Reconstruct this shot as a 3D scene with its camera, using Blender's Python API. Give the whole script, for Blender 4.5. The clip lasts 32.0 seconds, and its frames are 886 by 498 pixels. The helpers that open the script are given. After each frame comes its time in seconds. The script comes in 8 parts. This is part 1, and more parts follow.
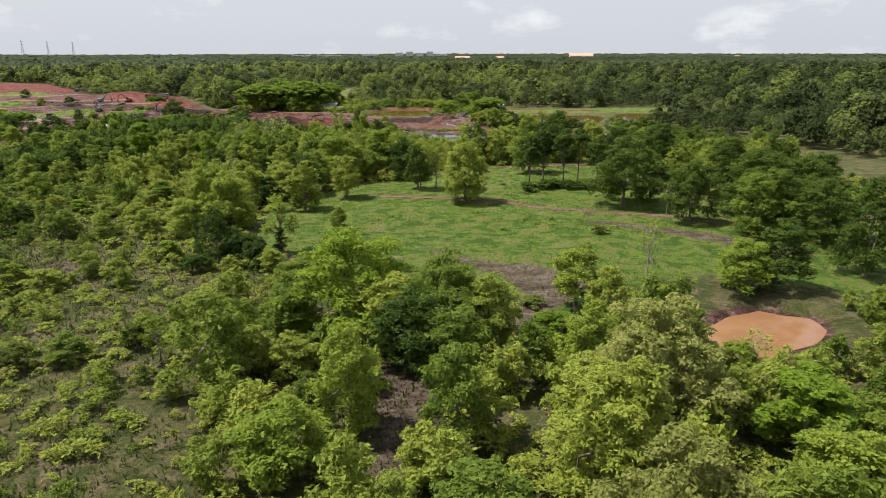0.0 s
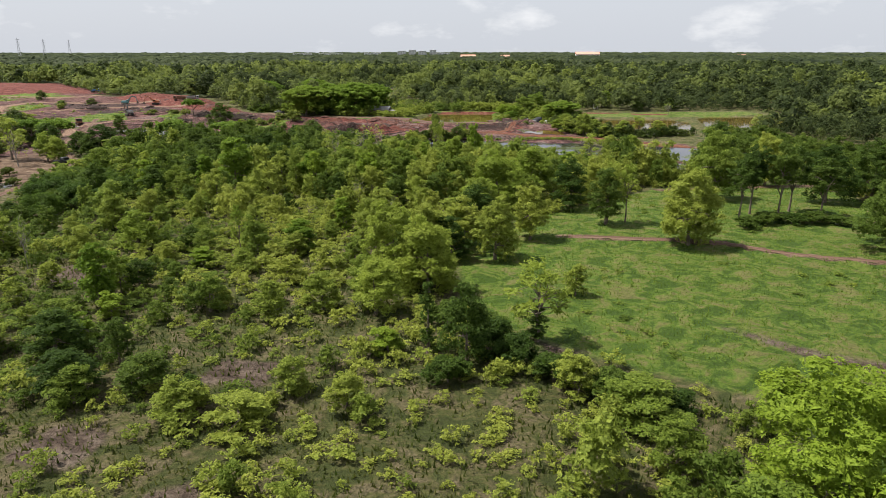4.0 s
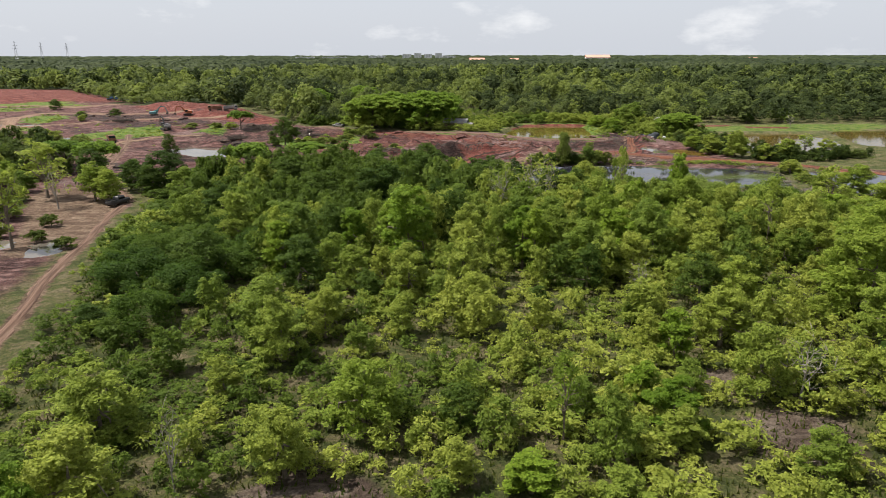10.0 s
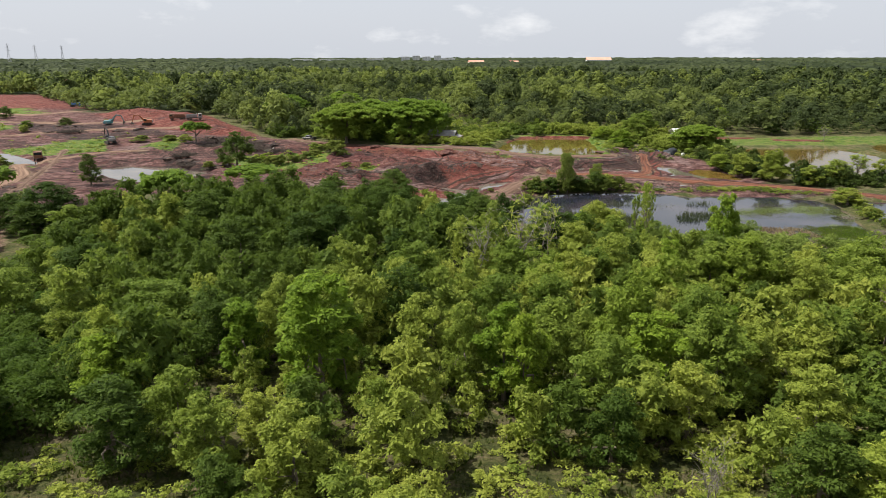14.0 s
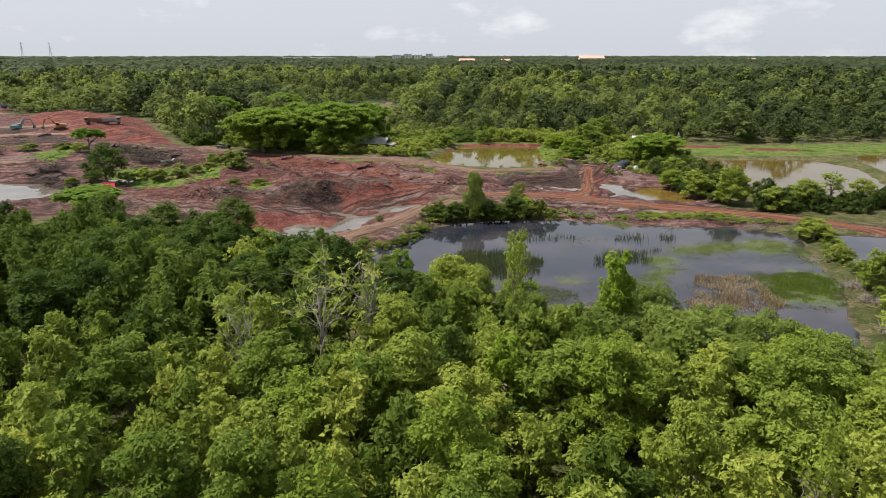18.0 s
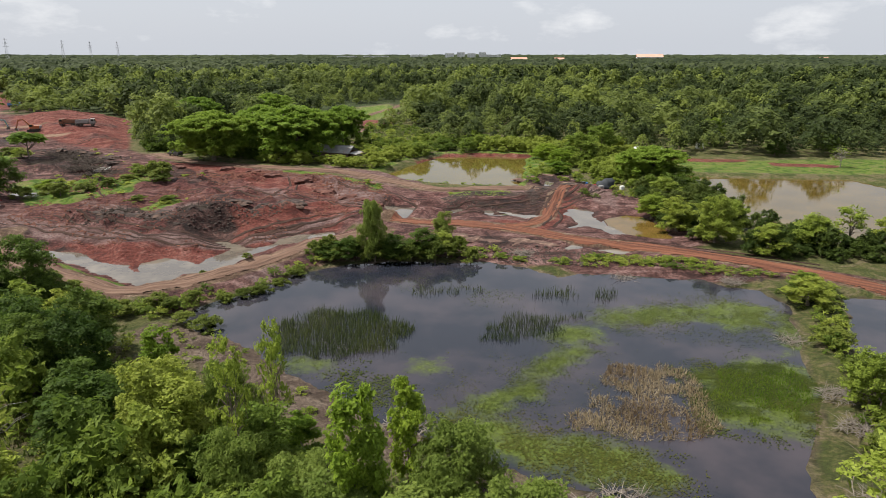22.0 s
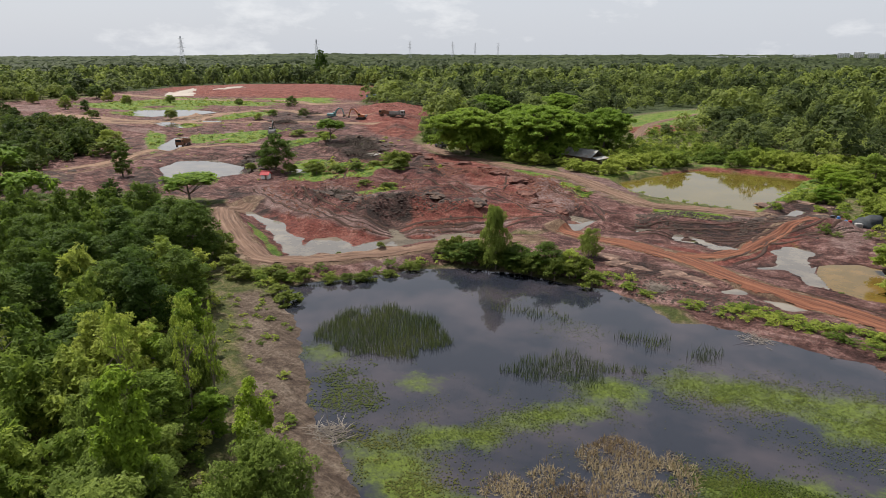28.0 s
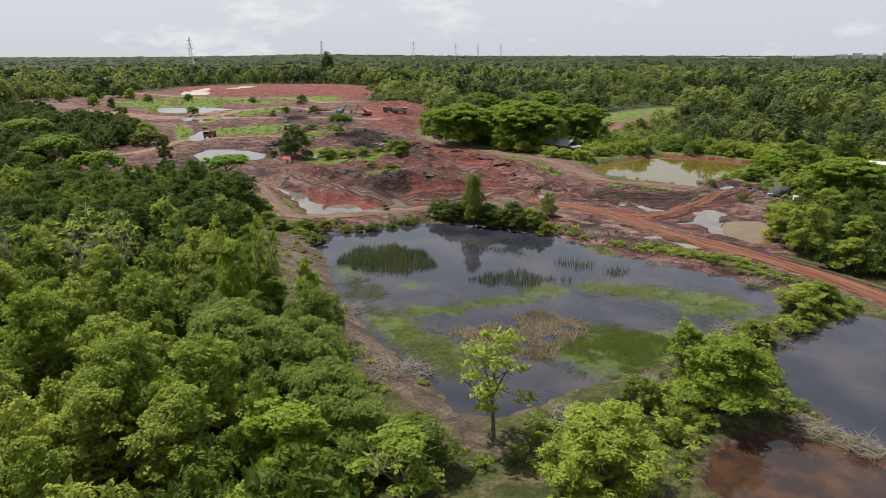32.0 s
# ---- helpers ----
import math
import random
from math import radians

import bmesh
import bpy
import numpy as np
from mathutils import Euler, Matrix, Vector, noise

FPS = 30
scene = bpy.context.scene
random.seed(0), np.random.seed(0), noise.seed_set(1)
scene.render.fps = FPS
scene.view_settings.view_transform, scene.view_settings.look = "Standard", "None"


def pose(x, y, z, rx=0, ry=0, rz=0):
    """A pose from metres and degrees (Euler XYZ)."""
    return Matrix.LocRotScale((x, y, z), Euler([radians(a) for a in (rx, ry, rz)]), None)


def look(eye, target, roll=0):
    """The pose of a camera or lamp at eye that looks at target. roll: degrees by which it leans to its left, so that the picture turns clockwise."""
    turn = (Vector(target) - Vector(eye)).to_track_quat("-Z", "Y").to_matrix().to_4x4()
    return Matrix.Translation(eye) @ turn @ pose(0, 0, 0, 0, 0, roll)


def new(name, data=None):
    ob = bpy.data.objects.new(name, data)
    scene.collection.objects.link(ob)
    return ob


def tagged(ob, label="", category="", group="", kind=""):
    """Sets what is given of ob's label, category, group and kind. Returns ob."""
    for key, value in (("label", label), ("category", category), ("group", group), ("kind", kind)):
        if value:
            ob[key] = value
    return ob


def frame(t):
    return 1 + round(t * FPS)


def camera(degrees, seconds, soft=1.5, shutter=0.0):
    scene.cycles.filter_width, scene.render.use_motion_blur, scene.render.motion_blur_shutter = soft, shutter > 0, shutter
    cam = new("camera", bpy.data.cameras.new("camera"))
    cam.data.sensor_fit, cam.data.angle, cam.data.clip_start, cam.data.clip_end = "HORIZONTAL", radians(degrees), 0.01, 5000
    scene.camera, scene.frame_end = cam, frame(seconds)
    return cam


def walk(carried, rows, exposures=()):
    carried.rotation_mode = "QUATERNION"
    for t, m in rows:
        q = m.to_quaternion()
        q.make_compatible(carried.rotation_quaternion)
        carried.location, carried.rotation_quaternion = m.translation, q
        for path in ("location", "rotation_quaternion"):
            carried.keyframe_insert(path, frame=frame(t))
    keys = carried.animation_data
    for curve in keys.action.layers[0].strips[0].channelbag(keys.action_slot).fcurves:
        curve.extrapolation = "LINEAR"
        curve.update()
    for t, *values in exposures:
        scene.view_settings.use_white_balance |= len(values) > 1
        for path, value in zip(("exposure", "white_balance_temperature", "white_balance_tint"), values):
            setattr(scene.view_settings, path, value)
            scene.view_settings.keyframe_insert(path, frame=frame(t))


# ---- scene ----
cam = camera(67.92, 32.0, soft=0.5)
PATH = [
    (0, (59.547, -113.012, 29.405), (59.5768, -111.0977, 28.8276), -0.09),
    (0.5, (55.554, -109.609, 29.451), (55.5870, -107.6946, 28.8739), -0.10),
    (1, (51.635, -106.109, 29.507), (51.6683, -104.1939, 28.9304), -0.10),
    (1.5, (47.741, -102.563, 29.585), (47.7741, -100.6484, 29.0085), -0.10),
    (2, (43.817, -98.963, 29.664), (43.8520, -97.0488, 29.0863), -0.08),
    (2.5, (39.915, -95.241, 29.693), (39.9526, -93.3268, 29.1146), -0.07),
    (3, (36.057, -91.403, 29.682), (36.0960, -89.4890, 29.1028), -0.06),
    (3.5, (32.189, -87.508, 29.738), (32.2311, -85.5954, 29.1554), -0.04),
    (5.5, (15.533, -71.792, 28.813), (15.5872, -69.8768, 28.2386), -0.07),
    (6, (12.151, -68.619, 28.842), (12.2047, -66.7033, 28.2703), -0.07),
    (6.5, (8.696, -65.420, 28.874), (8.7491, -63.5033, 28.3043), -0.07),
    (7, (5.250, -62.071, 28.968), (5.3043, -60.1548, 28.3988), -0.08),
    (7.5, (2.053, -58.566, 29.131), (2.1070, -56.6494, 28.5611), -0.09),
    (8, (-0.715, -54.818, 29.280), (-0.6603, -52.9022, 28.7094), -0.10),
    (8.5, (-3.009, -50.776, 29.387), (-2.9524, -48.8599, 28.8150), -0.10),
    (9, (-4.871, -46.522, 29.511), (-4.8142, -44.6067, 28.9371), -0.12),
    (9.5, (-6.391, -42.150, 29.629), (-6.3329, -40.2349, 29.0539), -0.12),
    (10, (-7.661, -37.695, 29.665), (-7.6027, -35.7803, 29.0916), -0.09),
    (10.5, (-8.664, -33.127, 29.659), (-8.6063, -31.2111, 29.0871), -0.07),
    (11, (-9.216, -28.548, 29.656), (-9.1571, -26.6319, 29.0848), -0.06),
    (11.5, (-9.148, -24.116, 29.683), (-9.0886, -22.2003, 29.1116), -0.07),
    (12, (-8.439, -19.833, 29.740), (-8.3794, -17.9178, 29.1682), -0.06),
    (12.5, (-7.162, -15.686, 29.768), (-7.1030, -13.7701, 29.1978), -0.06),
    (13, (-5.441, -11.663, 29.750), (-5.3834, -9.7466, 29.1816), -0.06),
    (13.5, (-3.384, -7.673, 29.724), (-3.3276, -5.7559, 29.1582), -0.06),
    (14, (-1.103, -3.647, 29.727), (-1.0459, -1.7302, 29.1599), -0.09),
    (16.5, (12.172, 12.791, 29.812), (12.2320, 14.7066, 29.2407), -0.01),
    (17, (15.281, 16.489, 29.686), (15.3394, 18.4044, 29.1142), -0.01),
    (18, (21.184, 23.367, 29.577), (21.2473, 25.2822, 29.0049), -0.01),
    (19, (27.330, 30.176, 29.487), (27.3955, 32.0911, 28.9147), -0.02),
    (20, (33.632, 36.757, 29.411), (33.6944, 38.6719, 28.8380), -0.02),
    (21, (40.050, 43.046, 29.542), (40.0707, 44.9615, 28.9684), -0.02),
    (21.5, (43.115, 46.270, 29.332), (43.0915, 48.1851, 28.7571), -0.02),
    (22, (46.251, 49.732, 29.214), (46.1453, 51.6450, 28.6385), -0.03),
    (22.5, (49.648, 53.466, 29.163), (49.3652, 55.3605, 28.5872), -0.03),
    (23, (52.823, 57.007, 29.216), (52.3734, 58.8685, 28.6392), -0.04),
    (23.5, (55.748, 60.624, 29.170), (55.1448, 62.4419, 28.5938), -0.04),
    (24, (58.276, 63.842, 29.138), (57.5599, 65.6185, 28.5618), -0.04),
    (24.5, (60.513, 66.154, 29.069), (59.7061, 67.8905, 28.4929), -0.04),
    (25, (62.487, 67.603, 28.991), (61.6045, 69.3034, 28.4152), -0.04),
    (25.5, (64.337, 68.421, 28.883), (63.3894, 70.0854, 28.3078), -0.04),
    (27.5, (71.929, 65.388, 29.149), (70.8702, 66.9843, 28.5745), -0.10),
    (28, (74.005, 63.364, 29.237), (72.9440, 64.9589, 28.6627), -0.11),
    (28.5, (76.046, 61.231, 29.291), (74.9873, 62.8276, 28.7165), -0.11),
    (29, (78.065, 58.989, 29.393), (77.0031, 60.5836, 28.8187), -0.11),
    (30, (82.250, 53.830, 29.451), (81.1849, 55.4233, 28.8779), -0.11),
    (31, (86.782, 47.650, 29.658), (85.7152, 49.2420, 29.0853), -0.11),
    (32, (91.657, 41.131, 29.686), (90.5869, 42.7209, 29.1142), -0.11),
]
walk(cam, [(t, look(eye, target, roll)) for t, eye, target, roll in PATH], exposures=[(0, 0.75), (20, 0.75), (23, 0.66), (32, 0.68)])

# ---------------------------------------------------------------- world and sun
SUN_EL, SUN_AZ = radians(60), radians(-82)      # elevation; azimuth from +y towards +x
world = bpy.data.worlds.new("world")
scene.world = world
world.use_nodes = True
wn, wl = world.node_tree.nodes, world.node_tree.links
wn.clear()
w_out = wn.new("ShaderNodeOutputWorld")
w_bg = wn.new("ShaderNodeBackground")
w_sky = wn.new("ShaderNodeTexSky")
w_sky.sky_type, w_sky.sun_disc = "NISHITA", False
w_sky.sun_elevation, w_sky.sun_rotation = SUN_EL, SUN_AZ
w_sky.air_density, w_sky.dust_density, w_sky.ozone_density = 1.0, 3.0, 1.0
w_co = wn.new("ShaderNodeTexCoord")
w_map = wn.new("ShaderNodeMapping")
w_map.inputs["Scale"].default_value = (1.0, 1.0, 2.6)
w_no = wn.new("ShaderNodeTexNoise")
w_no.inputs["Scale"].default_value, w_no.inputs["Detail"].default_value, w_no.inputs["Roughness"].default_value = 5.2, 10.0, 0.60
w_ramp = wn.new("ShaderNodeValToRGB")
w_ramp.color_ramp.elements[0].position, w_ramp.color_ramp.elements[1].position = 0.55, 0.74
w_haze = wn.new("ShaderNodeMix")
w_haze.data_type = "RGBA"
w_haze.inputs[0].default_value = 0.80
w_haze.inputs[7].default_value = (8.2, 8.6, 9.4, 1)
w_mix = wn.new("ShaderNodeMix")
w_mix.data_type = "RGBA"
w_mix.inputs[7].default_value = (10.2, 10.3, 10.5, 1)
wl.new(w_co.outputs["Generated"], w_map.inputs["Vector"])
wl.new(w_map.outputs["Vector"], w_no.inputs["Vector"])
wl.new(w_no.outputs["Fac"], w_ramp.inputs["Fac"])
wl.new(w_sky.outputs["Color"], w_haze.inputs[6])
wl.new(w_haze.outputs[2], w_mix.inputs[6])
wl.new(w_ramp.outputs["Color"], w_mix.inputs[0])
wl.new(w_mix.outputs[2], w_bg.inputs["Color"])
w_bg.inputs["Strength"].default_value = 0.056
wl.new(w_bg.outputs["Background"], w_out.inputs["Surface"])

sun_data = bpy.data.lights.new("sun", "SUN")
sun_data.energy, sun_data.angle, sun_data.color = 5.0, radians(0.6), (1.0, 0.95, 0.86)
sun_dir = Vector((math.sin(SUN_AZ) * math.cos(SUN_EL), math.cos(SUN_AZ) * math.cos(SUN_EL), math.sin(SUN_EL)))
sun = new("sun", sun_data)
sun.matrix_world = look(sun_dir * 500, (0, 0, 0))

# ---------------------------------------------------------------- materials
def material(name):
    m = bpy.data.materials.new(name)
    m.use_nodes = True
    n, l = m.node_tree.nodes, m.node_tree.links
    return m, n, l, n["Principled BSDF"]


def noise_node(n, l, scale, detail=4.0, rough=0.6, coords="Object"):
    """A noise on real-world coordinates, scale in 1/metre."""
    c = n.new("ShaderNodeTexCoord") if coords == "Object" else n.new("ShaderNodeNewGeometry")
    t = n.new("ShaderNodeTexNoise")
    t.inputs["Scale"].default_value, t.inputs["Detail"].default_value, t.inputs["Roughness"].default_value = scale, detail, rough
    l.new(c.outputs["Object" if coords == "Object" else "Position"], t.inputs["Vector"])
    return t


def ramp_node(n, l, source, stops):
    r = n.new("ShaderNodeValToRGB")
    while len(r.color_ramp.elements) < len(stops):
        r.color_ramp.elements.new(0.5)
    for e, (p, c) in zip(r.color_ramp.elements, stops):
        e.position, e.color = p, (*c, 1)
    l.new(source, r.inputs["Fac"])
    return r


def mix_node(n, l, fac, a, b):
    x = n.new("ShaderNodeMix")
    x.data_type = "RGBA"
    for s, v in ((x.inputs[0], fac), (x.inputs[6], a), (x.inputs[7], b)):
        if isinstance(v, (int, float)):
            s.default_value = v
        elif isinstance(v, tuple):
            s.default_value = (*v, 1)
        else:
            l.new(v, s)
    return x.outputs[2]


def math_node(n, l, op, a, b=0.0, c=0.0):
    x = n.new("ShaderNodeMath")
    x.operation = op
    for s, v in zip(x.inputs, (a, b, c)):
        if isinstance(v, (int, float)):
            s.default_value = v
        else:
            l.new(v, s)
    return x.outputs[0]


def bump_node(n, l, height, strength, distance, into):
    b = n.new("ShaderNodeBump")
    b.inputs["Strength"].default_value, b.inputs["Distance"].default_value = strength, distance
    l.new(height, b.inputs["Height"])
    l.new(b.outputs["Normal"], into.inputs["Normal"])


def surface(name, low, high, scale=2.0, rough=0.7, metal=0.0, bump=0.3, fine=25.0, dirt=None, spec=0.4):
    """A painted, wooden, metal or mineral surface: two tones, coarse stains, a fine grain and a small relief."""
    m, n, l, p = material(name)
    a, b = noise_node(n, l, scale, 5, 0.65), noise_node(n, l, fine, 3, 0.6)
    c = ramp_node(n, l, a.outputs["Fac"], ((0.3, low), (0.7, high))).outputs["Color"]
    c = mix_node(n, l, math_node(n, l, "MULTIPLY", b.outputs["Fac"], 0.35), c, tuple(v * 0.6 for v in low))
    if dirt:
        d = noise_node(n, l, scale * 0.6, 6, 0.7)
        f = ramp_node(n, l, d.outputs["Fac"], ((0.52, (0, 0, 0)), (0.66, (1, 1, 1)))).outputs["Color"]
        c = mix_node(n, l, f, c, dirt)
    l.new(c, p.inputs["Base Color"])
    p.inputs["Roughness"].default_value, p.inputs["Metallic"].default_value = rough, metal
    p.inputs["Specular IOR Level"].default_value = spec
    bump_node(n, l, b.outputs["Fac"], bump, 0.03, p)
    return m


def leaf_material(name, dark, light, tint=False, shift=(0.20, 0.22, 0.05), grain=7.0, open_=True, deep=0.5, gaps=0.66, mottle=0.62):
    """Leaves: colour by leaf and by tree, a satin face and light that comes through."""
    m, n, l, p = material(name)
    g = n.new("ShaderNodeNewGeometry")
    if tint:
        o = n.new("ShaderNodeAttribute")
        o.attribute_name = "tint"
        by_tree = o.outputs["Fac"]
    else:
        o = n.new("ShaderNodeObjectInfo")
        by_tree = o.outputs["Random"]
    c = mix_node(n, l, g.outputs["Random Per Island"], dark, light)
    c = mix_node(n, l, math_node(n, l, "MULTIPLY", math_node(n, l, "POWER", by_tree, 1.2), 0.80), c, shift)
    c = mix_node(n, l, math_node(n, l, "MULTIPLY", math_node(n, l, "POWER", math_node(n, l, "SUBTRACT", 1.0, by_tree), 4.0), deep), c, tuple(v * 0.6 for v in dark))
    z = noise_node(n, l, 0.35, 3, 0.6, "Position")
    c = mix_node(n, l, math_node(n, l, "MULTIPLY", z.outputs["Fac"], 0.25), c, tuple(v * 0.55 for v in dark))
    cells = n.new("ShaderNodeTexVoronoi")
    cells.inputs["Scale"].default_value = grain
    l.new(g.outputs["Position"], cells.inputs["Vector"])
    by_leaf = n.new("ShaderNodeSeparateColor")
    l.new(cells.outputs["Color"], by_leaf.inputs["Color"])
    c = mix_node(n, l, math_node(n, l, "MULTIPLY", by_leaf.outputs["Red"], mottle), c, tuple(v * 0.55 for v in dark))
    bump_node(n, l, cells.outputs["Distance"], 0.5, 0.5 / grain, p)
    l.new(c, p.inputs["Base Color"])
    p.inputs["Roughness"].default_value, p.inputs["Specular IOR Level"].default_value = 0.6, 0.12
    t = n.new("ShaderNodeBsdfTranslucent")
    l.new(c, t.inputs["Color"])
    s = n.new("ShaderNodeMixShader")
    s.inputs["Fac"].default_value = 0.50
    l.new(p.outputs["BSDF"], s.inputs[1])
    l.new(t.outputs["BSDF"], s.inputs[2])
    if not open_:
        l.new(s.outputs["Shader"], n["Material Output"].inputs["Surface"])
        return m
    # gaps between the leaflets of a spray
    gap = n.new("ShaderNodeMixShader")
    l.new(math_node(n, l, "GREATER_THAN", cells.outputs["Distance"], gaps), gap.inputs["Fac"])
    l.new(s.outputs["Shader"], gap.inputs[1])
    l.new(n.new("ShaderNodeBsdfTransparent").outputs["BSDF"], gap.inputs[2])
    l.new(gap.outputs["Shader"], n["Material Output"].inputs["Surface"])
    return m


def water_material(name, body, rough=0.03, ripple=0.03, cloud=(0.0, 0.0, 0.0), scale=0.2, gloss=0.6, weed=None):
    """Still water: murky body colour in drifting clouds of silt, a clear gloss and faint ripples."""
    m, n, l, p = material(name)
    a = noise_node(n, l, scale, 4, 0.6, "Position")
    f = ramp_node(n, l, a.outputs["Fac"], ((0.42, (0, 0, 0)), (0.68, (1, 1, 1)))).outputs["Color"]
    c = mix_node(n, l, f, body, cloud)
    if weed:
        # drifts of algae just under the surface, ragged at their rims
        al = n.new("ShaderNodeAttribute")
        al.attribute_name = "algae"
        u, v = noise_node(n, l, 0.45, 7, 0.7, "Position"), noise_node(n, l, 3.2, 4, 0.7, "Position")
        k = math_node(n, l, "ADD", al.outputs["Fac"], math_node(n, l, "MULTIPLY", math_node(n, l, "SUBTRACT", u.outputs["Fac"], 0.5), 1.5))
        k = ramp_node(n, l, k, ((0.40, (0, 0, 0)), (0.92, (0.9, 0.9, 0.9)))).outputs["Color"]
        green = ramp_node(n, l, v.outputs["Fac"], ((0.35, tuple(q * 0.45 for q in weed)), (0.62, weed))).outputs["Color"]
        c = mix_node(n, l, k, c, green)
        l.new(math_node(n, l, "MULTIPLY_ADD", k, 0.35, rough), p.inputs["Roughness"])
    l.new(c, p.inputs["Base Color"])
    p.inputs["IOR"].default_value = 1.33
    if not weed:
        p.inputs["Roughness"].default_value = rough
    p.inputs["Specular IOR Level"].default_value = gloss
    if weed:
        l.new(math_node(n, l, "MULTIPLY_ADD", k, -0.75 * gloss, gloss), p.inputs["Specular IOR Level"])
    r = noise_node(n, l, 1.6, 3, 0.55, "Position")
    bump_node(n, l, r.outputs["Fac"], ripple, 0.3, p)
    return m


def ground_material():
    """The ground's soils, chosen by the terrain's own maps: red clay, grey mud, sandy track, field grass, scrub floor."""
    m, n, l, p = material("ground_soil")

    def mask(name, sharp=5.0, wob=0.55, scale=0.35):
        a = n.new("ShaderNodeAttribute")
        a.attribute_name = name
        w = noise_node(n, l, scale, 6, 0.65, "Position")
        v = math_node(n, l, "ADD", a.outputs["Fac"], math_node(n, l, "MULTIPLY", math_node(n, l, "SUBTRACT", w.outputs["Fac"], 0.5), wob))
        x = n.new("ShaderNodeMath")
        x.operation, x.use_clamp = "MULTIPLY_ADD", True
        l.new(v, x.inputs[0])
        x.inputs[1].default_value, x.inputs[2].default_value = sharp, 0.5 - sharp * 0.5
        return x.outputs[0]

    big, mid, fine = noise_node(n, l, 0.07, 5, 0.6, "Position"), noise_node(n, l, 0.34, 9, 0.72, "Position"), noise_node(n, l, 2.6, 6, 0.75, "Position")
    mid.inputs["Distortion"].default_value = 0.9
    drag = noise_node(n, l, 1.0, 7, 0.7, "Position")
    stretch = n.new("ShaderNodeMapping")
    stretch.inputs["Rotation"].default_value, stretch.inputs["Scale"].default_value = (0, 0, radians(24)), (0.10, 0.62, 0.5)
    l.new(drag.inputs["Vector"].links[0].from_socket, stretch.inputs["Vector"])
    l.new(stretch.outputs["Vector"], drag.inputs["Vector"])
    drag.inputs["Distortion"].default_value = 0.6
    tone = math_node(n, l, "ADD", math_node(n, l, "MULTIPLY", mid.outputs["Fac"], 0.6), math_node(n, l, "MULTIPLY", drag.outputs["Fac"], 0.4))

    def soil(stops, source=None, grit=None, amount=0.9):
        """Tones from damp to dry, and dark grit in the hollows of the fine grain."""
        places = (0.425, 0.48, 0.525, 0.585)
        stops = tuple(tuple(v * 0.80 for v in q) for q in stops)
        s = ramp_node(n, l, source or tone, tuple(zip(places, stops))).outputs["Color"]
        g = ramp_node(n, l, fine.outputs["Fac"], ((0.40, (1, 1, 1)), (0.56, (0, 0, 0)))).outputs["Color"]
        return mix_node(n, l, math_node(n, l, "MULTIPLY", g, amount * 0.7), s, grit or tuple(v * 0.55 for v in stops[0]))

    floor = soil(((0.064, 0.080, 0.020), (0.108, 0.116, 0.034), (0.142, 0.132, 0.050), (0.200, 0.162, 0.092)), mid.outputs["Fac"])
    # far ground: a much darker green-brown beyond the near plan
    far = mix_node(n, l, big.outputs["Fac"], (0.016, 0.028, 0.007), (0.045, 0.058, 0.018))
    grass = soil(((0.060, 0.112, 0.012), (0.104, 0.176, 0.020), (0.154, 0.216, 0.031), (0.196, 0.190, 0.064)), mid.outputs["Fac"], amount=0.6)
    red = soil(((0.046, 0.016, 0.015), (0.108, 0.036, 0.031), (0.160, 0.060, 0.050), (0.235, 0.120, 0.107)))
    clay = soil(((0.096, 0.028, 0.022), (0.172, 0.048, 0.035), (0.220, 0.072, 0.055), (0.285, 0.128, 0.103)))
    mud = soil(((0.050, 0.023, 0.021), (0.122, 0.058, 0.050), (0.198, 0.104, 0.091), (0.330, 0.200, 0.182)))
    black = soil(((0.016, 0.009, 0.008), (0.042, 0.020, 0.016), (0.084, 0.040, 0.033), (0.170, 0.094, 0.080)))
    pale = soil(((0.115, 0.062, 0.057), (0.180, 0.108, 0.097), (0.235, 0.152, 0.139), (0.285, 0.200, 0.188)))
    sand = soil(((0.110, 0.066, 0.044), (0.178, 0.114, 0.076), (0.245, 0.168, 0.114), (0.320, 0.232, 0.164)))
    bare = soil(((0.085, 0.058, 0.043), (0.140, 0.100, 0.076), (0.190, 0.142, 0.108), (0.245, 0.192, 0.150)))
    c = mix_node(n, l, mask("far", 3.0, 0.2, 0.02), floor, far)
    c = mix_node(n, l, mask("bare", 4.0, 0.7), c, bare)
    c = mix_node(n, l, mask("grass", 5.0, 0.5), c, grass)
    c = mix_node(n, l, mask("mud", 3.5, 0.8, 0.15), c, mud)
    c = mix_node(n, l, mask("red", 3.0, 0.9, 0.12), c, red)
    c = mix_node(n, l, mask("clay", 3.5, 1.1, 0.22), c, clay)
    # dark: wet mud, and shade painted on the pit's steep west bank
    wet = mask("dark", 3.5, 1.1, 0.25)
    c = mix_node(n, l, wet, c, black)
    c = mix_node(n, l, mask("pale", 3.0, 1.2, 0.3), c, pale)
    c = mix_node(n, l, mask("sand", 4.0, 0.6, 0.5), c, sand)
    c = mix_node(n, l, mask("tuft", 6.0, 1.0, 0.22), c, grass)
    l.new(c, p.inputs["Base Color"])
    l.new(math_node(n, l, "MULTIPLY_ADD", wet, -0.12, 0.93), p.inputs["Roughness"])
    p.inputs["Specular IOR Level"].default_value = 0.2
    h = math_node(n, l, "ADD", tone, math_node(n, l, "MULTIPLY", fine.outputs["Fac"], 0.30))
    bump_node(n, l, h, 1.0, 1.6, p)
    return m


